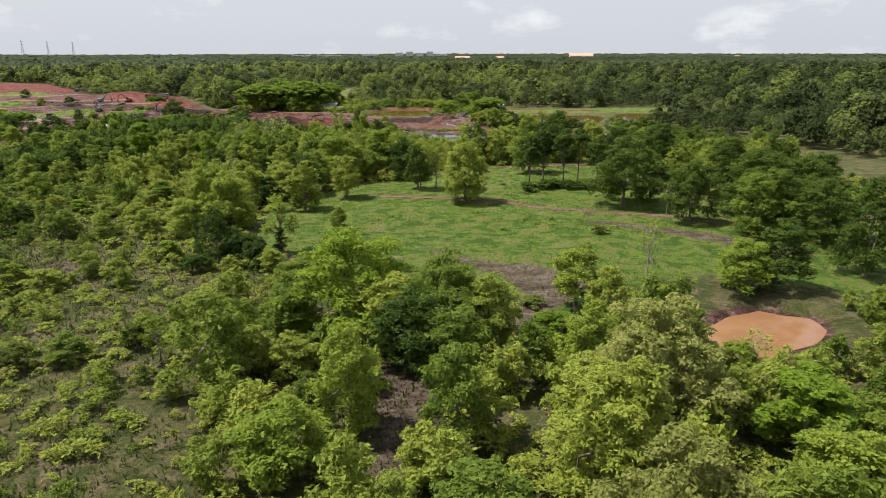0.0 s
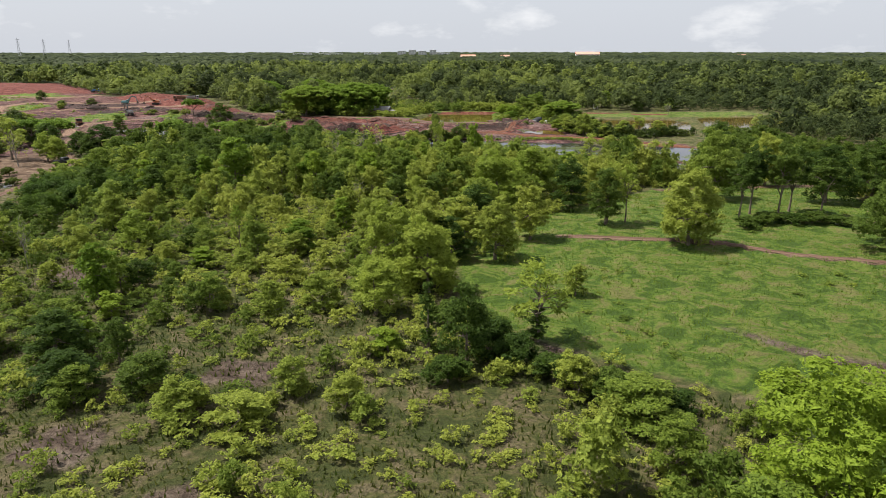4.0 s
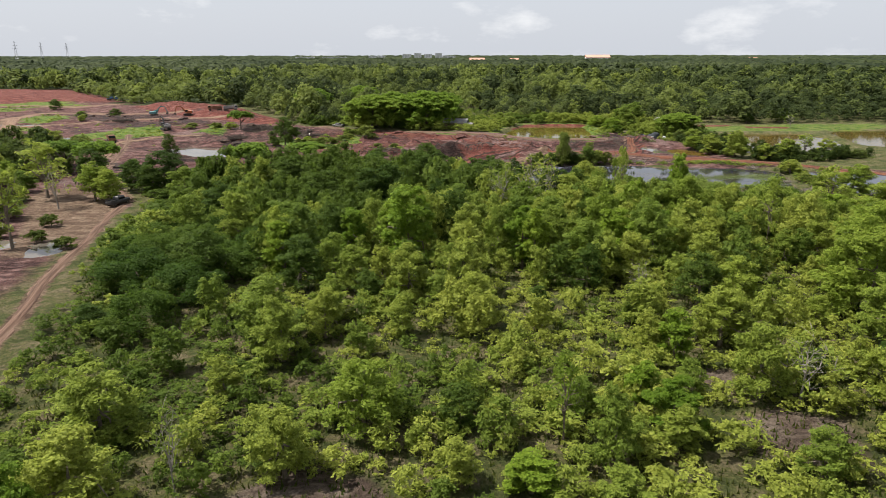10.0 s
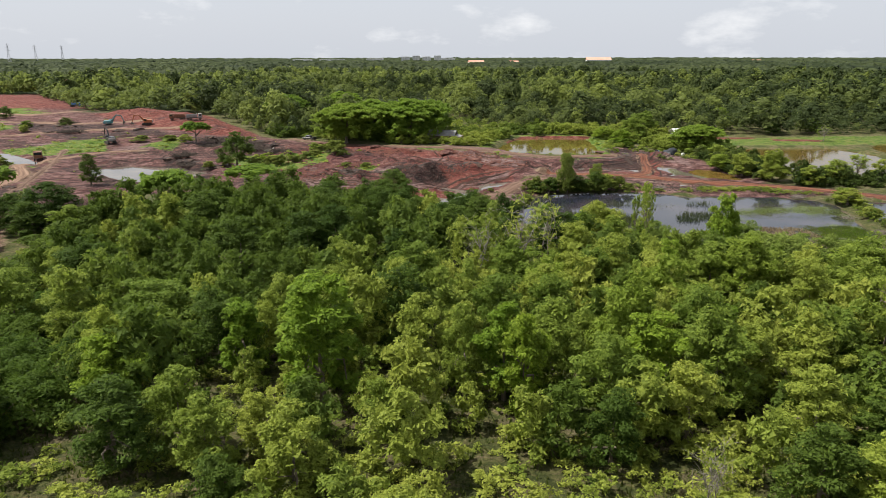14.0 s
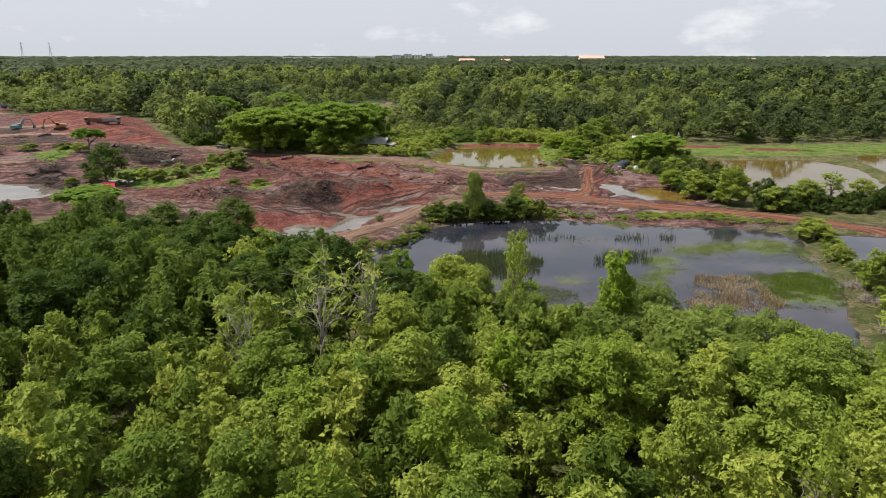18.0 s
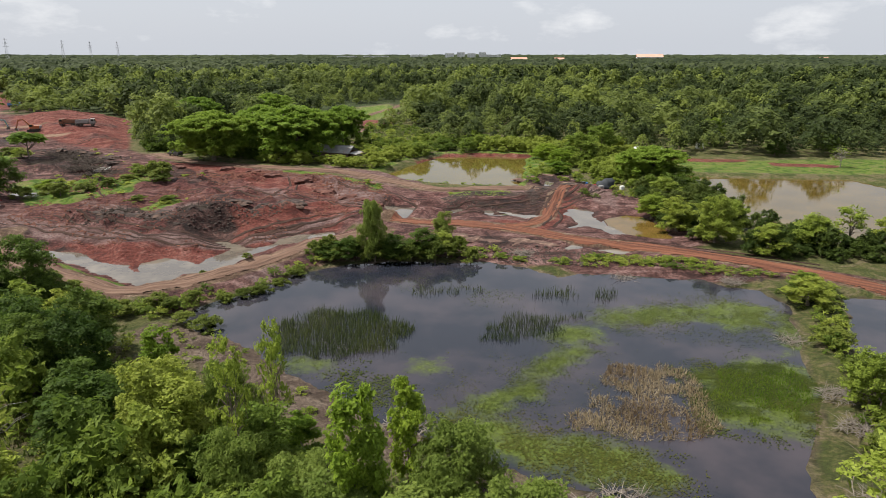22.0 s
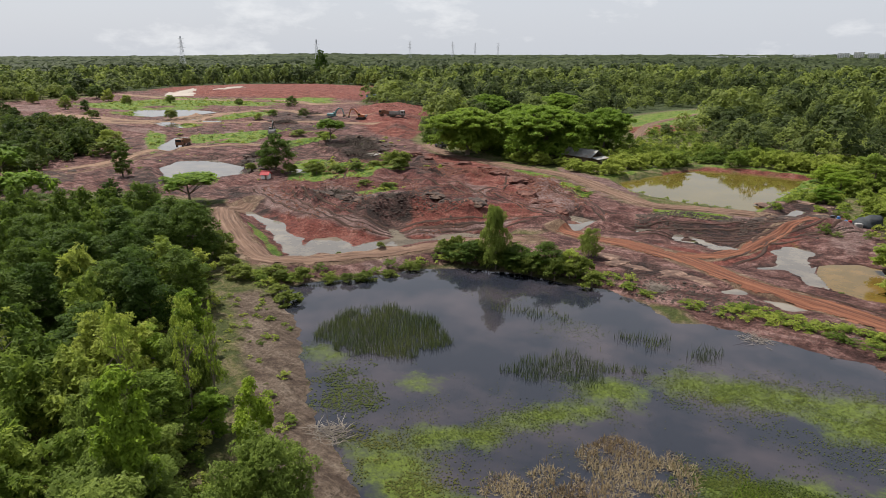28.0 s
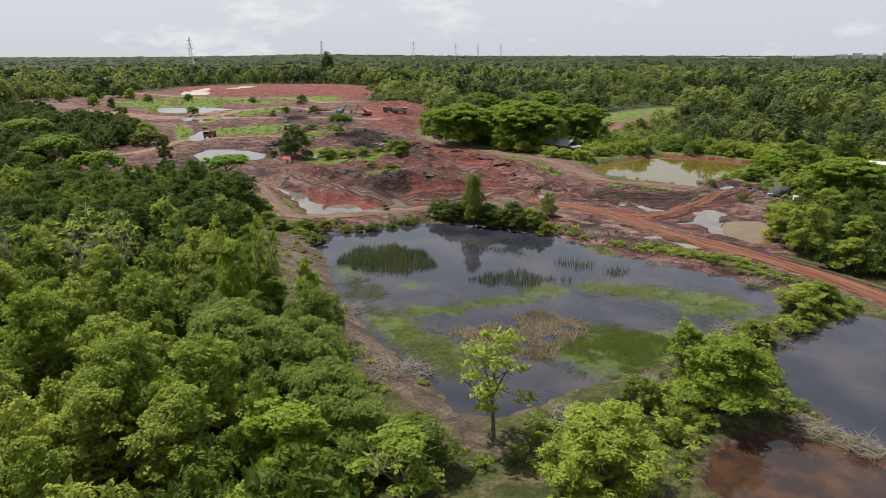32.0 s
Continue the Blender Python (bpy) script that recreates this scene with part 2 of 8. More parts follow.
LEAF = {
    "mid": leaf_material("leaf_mid", (0.124, 0.198, 0.028), (0.282, 0.380, 0.056), shift=(0.435, 0.462, 0.082)),
    "yellow": leaf_material("leaf_yellow", (0.165, 0.250, 0.027), (0.318, 0.405, 0.056), shift=(0.395, 0.446, 0.080)),
    "dark": leaf_material("leaf_dark", (0.042, 0.084, 0.013), (0.100, 0.165, 0.024), shift=(0.150, 0.212, 0.033)),
    "feather": leaf_material("leaf_feather", (0.135, 0.200, 0.036), (0.250, 0.325, 0.066), shift=(0.300, 0.345, 0.078), grain=14.0),
    "scrub": leaf_material("leaf_scrub", (0.088, 0.128, 0.020), (0.198, 0.245, 0.042), shift=(0.250, 0.290, 0.055)),
    "pale": leaf_material("leaf_pale", (0.225, 0.255, 0.058), (0.400, 0.415, 0.120), shift=(0.470, 0.470, 0.165), mottle=0.45),
    "cassia": leaf_material("leaf_cassia", (0.046, 0.096, 0.012), (0.108, 0.178, 0.022), shift=(0.140, 0.205, 0.028), grain=14.0),
    "lime": leaf_material("leaf_lime", (0.118, 0.213, 0.018), (0.252, 0.367, 0.036), shift=(0.324, 0.409, 0.045)),
    "rain": leaf_material("leaf_rain", (0.112, 0.200, 0.024), (0.250, 0.368, 0.046), shift=(0.260, 0.352, 0.048), gaps=0.80, mottle=0.4),
    "thicket": leaf_material("leaf_thicket", (0.123, 0.193, 0.028), (0.288, 0.374, 0.055), tint=True, deep=0.85, shift=(0.449, 0.475, 0.088)),
    # woods and canopy: leaf colours greyed and blued to hold distance haze
    "woods": leaf_material("leaf_hazy_woods", (0.060, 0.089, 0.028), (0.167, 0.205, 0.065), tint=True, shift=(0.290, 0.345, 0.070), grain=2.2, deep=0.8, open_=False, mottle=0.35),
    "canopy": leaf_material("leaf_hazy_canopy", (0.036, 0.056, 0.024), (0.088, 0.114, 0.046), tint=True, shift=(0.145, 0.175, 0.062), grain=0.30, open_=False, deep=0.8),
    "gloom": leaf_material("leaf_gloom", (0.045, 0.078, 0.015), (0.110, 0.160, 0.028), tint=True, shift=(0.170, 0.200, 0.045)),
    "weed": leaf_material("leaf_weed", (0.050, 0.080, 0.014), (0.100, 0.138, 0.024), tint=True, shift=(0.130, 0.120, 0.028), grain=9.0, open_=False),
    "meadow": leaf_material("leaf_meadow", (0.098, 0.178, 0.018), (0.184, 0.282, 0.032), tint=True, shift=(0.232, 0.265, 0.040), open_=False),
    "reed": leaf_material("leaf_reed", (0.044, 0.066, 0.019), (0.106, 0.141, 0.044), tint=True, shift=(0.141, 0.150, 0.053), open_=False),
    "straw": leaf_material("leaf_straw", (0.190, 0.130, 0.076), (0.400, 0.320, 0.200), tint=True, shift=(0.460, 0.390, 0.250), open_=False, mottle=0.3),
}
BARK = surface("bark", (0.10, 0.075, 0.055), (0.22, 0.18, 0.14), 1.5, 0.9, fine=12, bump=0.6)
PALE_BARK = surface("pale_bark", (0.17, 0.15, 0.125), (0.30, 0.27, 0.235), 1.2, 0.85, fine=10)
DEAD_WOOD = surface("dead_wood", (0.12, 0.10, 0.085), (0.26, 0.225, 0.19), 2.0, 0.9, fine=14)
SOIL = ground_material()


def track_material(name, low, high, rut):
    """A dirt track: long streaks and ruts that run along it, ragged at the verges."""
    m, n, l, p = material(name)
    ac, al = n.new("ShaderNodeAttribute"), n.new("ShaderNodeAttribute")
    ac.attribute_name, al.attribute_name = "across", "along"
    v = n.new("ShaderNodeCombineXYZ")
    l.new(math_node(n, l, "MULTIPLY", ac.outputs["Fac"], 2.2), v.inputs[0])
    l.new(math_node(n, l, "MULTIPLY", al.outputs["Fac"], 0.07), v.inputs[1])
    t = n.new("ShaderNodeTexNoise")
    t.inputs["Scale"].default_value, t.inputs["Detail"].default_value, t.inputs["Roughness"].default_value = 1.0, 6.0, 0.6
    l.new(v.outputs[0], t.inputs["Vector"])
    b = noise_node(n, l, 0.5, 6, 0.7, "Position")
    c = ramp_node(n, l, t.outputs["Fac"], ((0.40, rut), (0.50, low), (0.62, high))).outputs["Color"]
    c = mix_node(n, l, math_node(n, l, "MULTIPLY", b.outputs["Fac"], 0.6), c, tuple(x * 0.7 for x in low))
    l.new(c, p.inputs["Base Color"])
    p.inputs["Roughness"].default_value, p.inputs["Specular IOR Level"].default_value = 0.9, 0.2
    bump_node(n, l, t.outputs["Fac"], 0.9, 0.5, p)
    # the ribbon frays into the soil beside it
    e = n.new("ShaderNodeAttribute")
    e.attribute_name = "edge"
    w = noise_node(n, l, 0.9, 7, 0.75, "Position")
    fray = math_node(n, l, "ADD", e.outputs["Fac"], math_node(n, l, "MULTIPLY", math_node(n, l, "SUBTRACT", w.outputs["Fac"], 0.5), 1.7))
    gap = n.new("ShaderNodeMixShader")
    l.new(math_node(n, l, "GREATER_THAN", fray, 0.82), gap.inputs["Fac"])
    l.new(p.outputs["BSDF"], gap.inputs[1])
    l.new(n.new("ShaderNodeBsdfTransparent").outputs["BSDF"], gap.inputs[2])
    l.new(gap.outputs["Shader"], n["Material Output"].inputs["Surface"])
    return m


RUT_MUD = track_material("rut_mud", (0.045, 0.024, 0.018), (0.095, 0.050, 0.036), (0.016, 0.010, 0.008))
CLAY_TRACK = track_material("clay_track", (0.132, 0.050, 0.029), (0.196, 0.087, 0.051), (0.050, 0.022, 0.015))
PALE_TRACK = track_material("pale_track", (0.190, 0.118, 0.080), (0.270, 0.180, 0.128), (0.105, 0.062, 0.043))
TAN_TRACK = track_material("tan_track", (0.128, 0.076, 0.053), (0.190, 0.126, 0.092), (0.062, 0.036, 0.026))

# ---------------------------------------------------------------- plan of the ground
rng = np.random.default_rng(7)


def ring(text):
    return np.array([[float(v) for v in q.split(",")] for q in text.split()])


def inside_distance(poly, x, y):
    """Signed distance to a closed outline, positive inside."""
    d2, inside = np.full(x.shape, 1e18), np.zeros(x.shape, bool)
    for (ax, ay), (bx, by) in zip(poly, np.roll(poly, -1, 0)):
        ex, ey = bx - ax, by - ay
        t = np.clip(((x - ax) * ex + (y - ay) * ey) / (ex * ex + ey * ey + 1e-9), 0, 1)
        d2 = np.minimum(d2, (x - ax - t * ex) ** 2 + (y - ay - t * ey) ** 2)
        cut = (ay > y) != (by > y)
        inside ^= cut & (x < (bx - ax) * (y - ay) / (by - ay + 1e-12) + ax)
    return np.where(inside, 1, -1) * np.sqrt(d2)


def line_distance(line, x, y):
    d2 = np.full(x.shape, 1e18)
    for (ax, ay), (bx, by) in zip(line[:-1], line[1:]):
        ex, ey = bx - ax, by - ay
        t = np.clip(((x - ax) * ex + (y - ay) * ey) / (ex * ex + ey * ey + 1e-9), 0, 1)
        d2 = np.minimum(d2, (x - ax - t * ex) ** 2 + (y - ay - t * ey) ** 2)
    return np.sqrt(d2)


def smooth(a, b, v):
    t = np.clip((v - a) / (b - a), 0, 1)
    return t * t * (3 - 2 * t)


def lumps(x, y, size, seed):
    """Cheap value noise on the plan, about -1 to 1, with lumps of that many metres."""
    r = np.random.default_rng(seed)
    table = r.uniform(-1, 1, (64, 64))
    u, v = x / size, y / size
    i, j = np.floor(u).astype(int), np.floor(v).astype(int)
    fu, fv = u - i, v - j
    fu, fv = fu * fu * (3 - 2 * fu), fv * fv * (3 - 2 * fv)
    g = lambda a, b: table[(i + a) % 64, (j + b) % 64]
    return (g(0, 0) * (1 - fu) + g(1, 0) * fu) * (1 - fv) + (g(0, 1) * (1 - fu) + g(1, 1) * fu) * fv


# water: outline, level, depth of bank slope
BIG_POND = ring("46,94 38,98 31,104 24,111 17,115 11,119 13,123 17,127 21,134.5 26,138.5 33,141 42,141 48,142 51,140.5 54,138.2 57.3,135.3 60.5,137.3 64,137 68.3,136.6 73,135.2 76.5,135.4 79,133 83,131.5 83.5,127 82,121 79,113 77,105 74,99 71,93 68,86 64,84 60,87 54,90")
SIDE_POND = ring("85,115 89,122 92,129 100,129 112,124 118,108 112,99 100,98 92,99.5 88,104 86,109")
SOUTH_POOL = ring("85,86 88,84.6 91,84 100,87 112,93 108,95 98,94.5 92,96 88,95 84.8,91")
GREEN_POND = ring("23,216 28,230 35,244 47,246 60,244 58,222 55,199 43,201 31,205")
LODGE_POND = ring("93,163 100,189 93,205 95,214 113,213 136,212 140,198 132,176 122,157 113,155 104,155")
FAR_POND = ring("140,178 150,214 158,222 190,222 184,200 170,176 150,170")
PIT_POOL = ring("-31,149 -24,147.4 -17.8,146 -10.5,141.7 -6,140 -4,137.4 -2,137.2 -4.7,141.5 -2,144.3 3.2,142.3 4.4,141 4.7,144.3 7.1,149.4 2.2,154 5,152.5 9.2,150 11.8,152 12.8,155.7 15.2,158.2 20.7,160.8 21.3,158.9 16.3,154.5 13.9,152.8 11,148.2 9.5,141.2 6.5,136 4,133.5 1,130.8 -3.3,133.7 -11,138.4 -20,144 -28,147")
UPPER_POOL = ring("-86,167 -93,178 -85,184 -69,181 -57,171 -63,161 -70,158")
CHANNEL_POOL = ring("-126,194 -143,213 -136,213 -116,194 -112,188 -118,188")
REACH_POOL = ring("-192,242 -195,236 -165,227 -164,231")
FAR_POOL = ring("-255,279 -262,268 -215,252 -205,258 -215,286 -235,290")
# RUT_POOL is BROWN_POOL's water too; its pale colour holds silt and sky reflection
RUT_POOL = ring("62.6,172.5 64.2,176 67.5,176 68.4,173.5 67.4,170 68.3,167 68.4,164 69.8,160.5 70.6,157.8 69,158.4 67,162 65.6,163.2 62,162 64.2,165.4 64,169")
BROWN_POOL = ring("69.5,168 71.2,170 74,171.6 77,171.2 78,167 78.5,161 78.3,156 74.8,156.4 71.8,157.6 70,161.5 69.4,164.5")
TRACK_POOL = ring("27,178 34,176 33,166 30,168")
ORANGE_POOL = ring("85,-56 87,-51 91,-48 95,-46 100,-49 99,-53 94,-56 90,-60 87,-63 84,-60")
SMALL_POOLS = [ring(q) for q in ("-56,185 -47,188 -43,183 -51,180", "-58,219 -54,220 -48,212 -51,210", "-189,251 -195,262 -185,255 -184,251", "-184,255 -176,259 -170,252 -177,250", "46.5,173.5 48,174.3 49.5,171.5 51.5,170 51,169.2 48.3,170.2", "50,173.8 52.5,172.4 55,170.2 54.2,169.6 51.5,171.6", "52.5,168.6 54.5,168.3 57.5,170.4 56.8,171 54,169.4", "60.5,198 62,206 64,204 62.5,197",
    "58.5,149 61.5,151.5 63.5,150 60.5,148", "63.4,149.9 66.7,149.4 69.6,148 68.1,146.5 64.8,148.2", "-249,263 -247,268 -218,249 -224,247", "-199,246 -176,238 -172,232 -191,238", "40.6,174 43,175.4 43.6,172 41.6,171.4")]
LANE_POOLS = [ring(q) for q in ("-66,55 -68,62 -66,64 -63,59 -63,55", "-77,65 -74,64.5 -72,61 -74,59")]
FIELD_POOL = ring("66.4,-54 67.4,-54 67.6,-57 66.8,-58.6 66.0,-57")

RED_SITE = ring("-30,152 -20,148 -8,143 4,144 16,152 24,160 40,166 54,165 66,153 78,149 85,153 80,168 78,184 75,197 62,197 44,194 34,190 22,200 8,210 -10,216 -34,222 -48,236 -64,250 -72,266 -110,338 -150,372 -180,356 -300,520 -392,496 -446,440 -418,372 -392,318 -376,282 -368,250 -300,205 -200,162 -120,140 -100,124 -66,140")
RED_CORE = ring("-40,160 -26,152 -12,146 4,146 18,154 30,168 34,180 20,196 -6,208 -30,214 -44,222 -52,206 -44,180")
RED_SLOPE = ring("-64,250 -72,266 -110,338 -150,372 -172,352 -150,320 -112,280 -84,256")
RED_PAD = ring("-200,392 -178,372 -298,524 -392,498 -446,444 -410,384 -330,352")
FIELD = ring("32,-14 32,8 42,20 56,32 76,50 106,58 110,40 104,18 112,4 130,-10 150,-30 128,-46 108,-43 102,-40 97,-35 90,-37 84,-40 79,-45 73,-52 68,-59 62,-59 58,-52 57,-44 54,-36 46,-31 37,-24")
FIELD_PATH = ring("84,-6 90,-10 98,-14 106,-20 114,-27 110,-30 100,-22 92,-16 84,-10")
FIELD_BARE = ring("57,-20 63,-26 68,-29.5 72,-30 77,-34 79,-38.5 76.5,-43 73,-47 69.5,-51 68.5,-56 66,-61 64,-59 66,-52 67.5,-46 69.5,-41 67.5,-36 63,-30.5 57,-23")
BARE_SPOTS = [ring(q) for q in ("-20,-8 -12,-9 -8,-5 -11,0 -17,2 -21,-2", "14,11 19,12 20,15 15,15", "15,1 23,-1 24.5,6 20,8 16,6", "39,-29 44,-28 46,-23 42,-20 38,-22", "18,-62 23,-61 22,-56 18,-57", "-2,-44 4,-45 5,-40 0,-39", "10,-52 15,-51 14,-46 9,-47", "8,-33 14,-34 15,-29 9,-28", "55,-58 60,-57 60,-66 59.5,-72 57,-78 53.5,-76 54.5,-68")]
CLEARING = ring("-34,356 -14,326 2,318 8,360 10,412 -8,446 -24,412")
LODGE_LAWN = ring("92,216 140,214 190,226 190,244 130,240 96,236")
WEST_SITE = ring("-56,30 -60,50 -66,78 -70,100 -80,118 -72,138 -84,160 -130,140 -170,100 -150,60 -110,30 -80,10")
BEACH = ring("41,99 34,103 27,110 20,115 10,117 8,113 16,108 24,102 32,96 40,91 50,86 60,82 66,78 72,80 66,84 58,88 50,91")

SHORE_STRIP = ring("10,119 16,128 20,136 26,140 33,143 42,143 50,141 58,138 66,136 74,134 82,134 90,136 99,130 112,122 112,128 100,136 90,142 80,150 70,156 58,163 48,168 39,168 30,164 24,152 18,146 10,132 2,127")
# tone of the soil on the earthworks; the first dark outline is painted bank shade
DARK_PATCHES = [ring(q) for q in (
    "-48,157 -48,164 -36,158 -25,152 -14,145 -7,139 -12,141 -22,146 -29,145 -36,148",
    "-22,158 -14,158 -5,158 0,161 0,169 1,177 -9,184 -10,175 -8,163 -16,167 -24,167 -27,162",
    "-7,157 0,162 5,158 5,151 0,150 -6,152",
    "-92,237 -79,250 -61,236 -40,206 -45,199 -58,208 -66,210",
    "-149,258 -128,263 -115,280 -100,258 -126,239",
    "-190,310 -151,292 -150,300 -125,290 -138,273 -155,267",
    "-80,190 -75,192 -58,175 -59,171 -69,179",
    "-89,162 -84,164 -74,158 -64,158 -59,148 -67,146",
    "10,195 22,188 33,173 26,177 17,183",
    "46,178 55,180 64,199 68,194 60,173 54,167 47,169",
    "57,208 68,215 70,199 63,187 57,192",
    "43,154 49,156 56,153 55,149 48,148",
    "-44,224 -20,205 -11,193 -18,190 -30,201")]
CLAY_PATCHES = [ring(q) for q in (
    "-38,223 -27,224 -13,216 1,198 6,190 1,185 -9,198 -21,209 -29,210",
    "-26,147 -22,149 -8,147 5,151 9,147 7,139 1,139 -1,136 -6,138 -15,143",
    "9,148 14,152 21,161 23,170 27,171 16,178 6,169 3,163 4,154",
    "0,198 16,194 23,186 19,181 8,185",
    "58,172 66,191 64,174 58,159 56,161")]
PALE_PATCHES = [ring(q) for q in (
    "-35,177 -23,170 -16,170 -13,173 -9,163 -11,158 -18,159 -27,168",
    "-2,187 2,189 10,175 7,176",
    "-136,227 -126,239 -113,224 -125,217",
    "-140,198 -115,190 -109,183 -120,184",
    "-13,169 -10,175 -7,167 -9,164",
    "4,223 29,209 37,189 27,196 14,207",
    "69,194 76,190 73,175 70,178",
    "14,131 16,140 18,143 20,132 18,130")]
TUFT_PATCHES = [ring(q) for q in (
    "-65,67 -69,82 -70,93 -65,80 -59,59", "-90,84 -84,96 -96,108 -106,100",
    "-20,168 -18,181 -13,177 -15,167",
    "-62,193 -57,199 -41,197 -35,208 -29,201 -28,180 -36,174 -42,171",
    "-97,221 -94,244 -87,235 -81,209",
    "-131,208 -120,222 -111,229 -103,212 -113,199",
    "-202,272 -198,293 -200,320 -178,274 -180,257",
    "-255,279 -260,310 -215,275 -222,256",
    "-270,370 -230,390 -200,350 -230,340",
    "-340,340 -270,350 -240,320 -279,296",
    "-162,214 -147,211 -120,192 -128,193 -146,202",
    "-20,140 -15,139 -4,133 1,129 -1,128 -11,134",
    "-8,218 7,216 9,207 -3,212",
    "12,206 24,198 25,189 17,195",
    "39,189 53,194 54,188 41,183",
    "68,249 72,226 68,215 61,215 58,208 54,203 60,237",
    "-70,280 -58,251 -50,244 -46,251")]
DARK_PATCHES += [ring("-104,140 -99,147 -90,147 -82,142 -86,135 -92,135"), ring("-82,126 -77,137 -66,133 -74,127")]
POND_BANKS = ring("16,212 24,236 34,250 48,252 66,250 66,220 60,196 54,197 56,222 60,246 34,246 26,232 22,216")
CLAY_PATCHES += [ring("100,240 122,239 119,234 99,234"), ring("126,234 143,230 139,226 124,228"), ring("28,233 35,246 47,248.5 62,246.5 62,243 47,245.5 36,243 30,231"), ring("0,299 -12,326 -2,346 10,332 2,308")]
PALE_PATCHES += [ring("-43,166 -25,155 -8,151.5 6,152 14,161 24,170 20,164 12,154 4,147.5 -8,147 -25,151 -43,160"), ring("-71,71 -75,90 -71,102 -66,93 -69,85 -68,67"), ring("-98,121 -90,125 -89,117 -94,116"), ring("-330,250 -330,260 -287,234 -290,229")]
TUFT_PATCHES += [ring(q) for q in (
    "-310,270 -271,262 -272,279 -260,300 -240,320 -210,320 -240,340 -280,340 -310,320 -330,300",
    "-247,252 -222,243 -227,254 -246,274 -269,281 -265,270",
    "-195,267 -173,258 -171,272 -183,297 -200,300 -205,291",
    "-132,208 -110,212 -112,226 -112,235 -102,237 -106,247 -128,241 -130,223 -140,217",
    "-144,200 -122,187 -107,176 -108,181 -126,195 -144,206 -151,206",
    "-174,229 -162,226 -163,236 -173,252 -180,248 -182,240")]
PALE_PATCHES += [ring("-300,230 -287,231 -310,250 -330,260 -340,250"), ring("-177,212 -164,210 -151,210 -155,216 -170,221 -182,219"), ring("-100,208 -91,210 -88,223 -99,231 -104,220")]
DARK_PATCHES += [ring("-274,217 -227,217 -227,230 -259,234 -283,230"), ring("-213,256 -196,256 -207,278 -222,276")]
CLAY_PATCHES += [ring("47,165 56,164 60,174 63,189 67,203 71,202 67,188 64,173 60,162 57,158")]
PALE_PATCHES += [ring("-3,213 8,203 19,176 25,175 27,180 12,205 -2,221"), ring("47,192 54,196 59,194 54,188 48,185")]
PIT = ring("-40,158 -34,146 -22,136 -10,128 2,122 12,127 18,136 26,148 34,160 20,158 4,150 -12,148 -26,152")
# tracks: centre line, half width
TRACKS = [
    (ring("30,165 36,162.5 44,162 50,160.3 56.8,156.5 62.6,153 69.7,150 77,146.6 82,144 88,140.5 99,131.5 112,122"), 2.1),
    (ring("-49,240 -45,236 -31,225 -8,218 11,213 26,201 37,191.5 58,195"), 2.2),
    (ring("-32,152 -31,144 -20,136 -10,130.5 -1,125.5 5,125.5 12,131 16,137.5 22,147 30,155"), 2.3),
    (ring("-48,14 -51,30 -55,41 -59,56 -66,80 -69,98 -76,110 -84,121 -92,140 -100,165 -108,190 -118,215"), 0.95),
    (ring("-102,148 -102,157 -104,167 -115,183 -111,193 -100,208 -92,212"), 2.0),
    (ring("-274,235 -235,229 -200,224 -173,242 -155,259 -133,276 -108,280 -92,284"), 3.0),
    (ring("-200,224 -190,239 -200,258 -198,285 -200,308 -186,308 -157,298 -130,310"), 3.2),
    (ring("1,296 -4,320 -8,342 -6,372 0,408 2,432"), 1.8),
    (ring("48,11 55,10 70,8 78,1 90,-3 104,-8 124,-16"), 0.9),
    (ring("-390,340 -310,330 -270,345 -240,360 -200,345 -190,372"), 4.0),
    (ring("76,48 104,52 140,50"), 1.6),
    (ring("-251,235 -222,233 -204,235 -193,239 -178,240 -184,251 -195,274 -202,289"), 3.2),
    (ring("50,161 55.5,161.5 58.5,167 60.3,175 62.3,185 67,200"), 1.5),
]
POOLS = [(BIG_POND, -0.45, 3.0), (SIDE_POND, -0.45, 2.2), (GREEN_POND, -0.9, 2.5), (LODGE_POND, -0.7, 3.0), (FAR_POND, -0.7, 3.0), (PIT_POOL, -1.4, 5.5),
         (UPPER_POOL, -0.6, 3.0), (CHANNEL_POOL, -0.6, 3.0), (REACH_POOL, -0.4, 3.0), (FAR_POOL, -0.4, 4.0), (RUT_POOL, -0.35, 1.8), (BROWN_POOL, -0.39, 1.8), (TRACK_POOL, -0.5, 1.5),
         (ORANGE_POOL, 1.9, 2.0), (FIELD_POOL, 2.2, 1.2)] + [(q, -0.30 - 0.006 * k, 1.6) for k, q in enumerate(SMALL_POOLS)] + [(SOUTH_POOL, -0.45, 2.0), (LANE_POOLS[0], 0.85, 1.6), (LANE_POOLS[1], 0.85, 1.6)]


SPOIL = [(ring("-24,158 -15,156 -8,156 -1,160 6,162 11,166"), 1.7, 4.5), (ring("-20,190 -6,196 8,200 20,194"), 1.0, 5.0), (ring("36,178 50,180 60,186 70,192"), 0.9, 4.5),
         (ring("44,151 52,150 58,148"), 0.3, 1.8), (ring("-78,216 -66,210 -54,214"), 1.1, 5.0), (ring("-96,186 -84,190 -70,188"), 0.8, 4.0), (ring("-120,232 -100,240 -80,238"), 0.7, 4.0), (ring("24,160 30,166 38,172"), 0.7, 3.0), (ring("84,178 76,184 70,190"), 0.6, 4.0)]


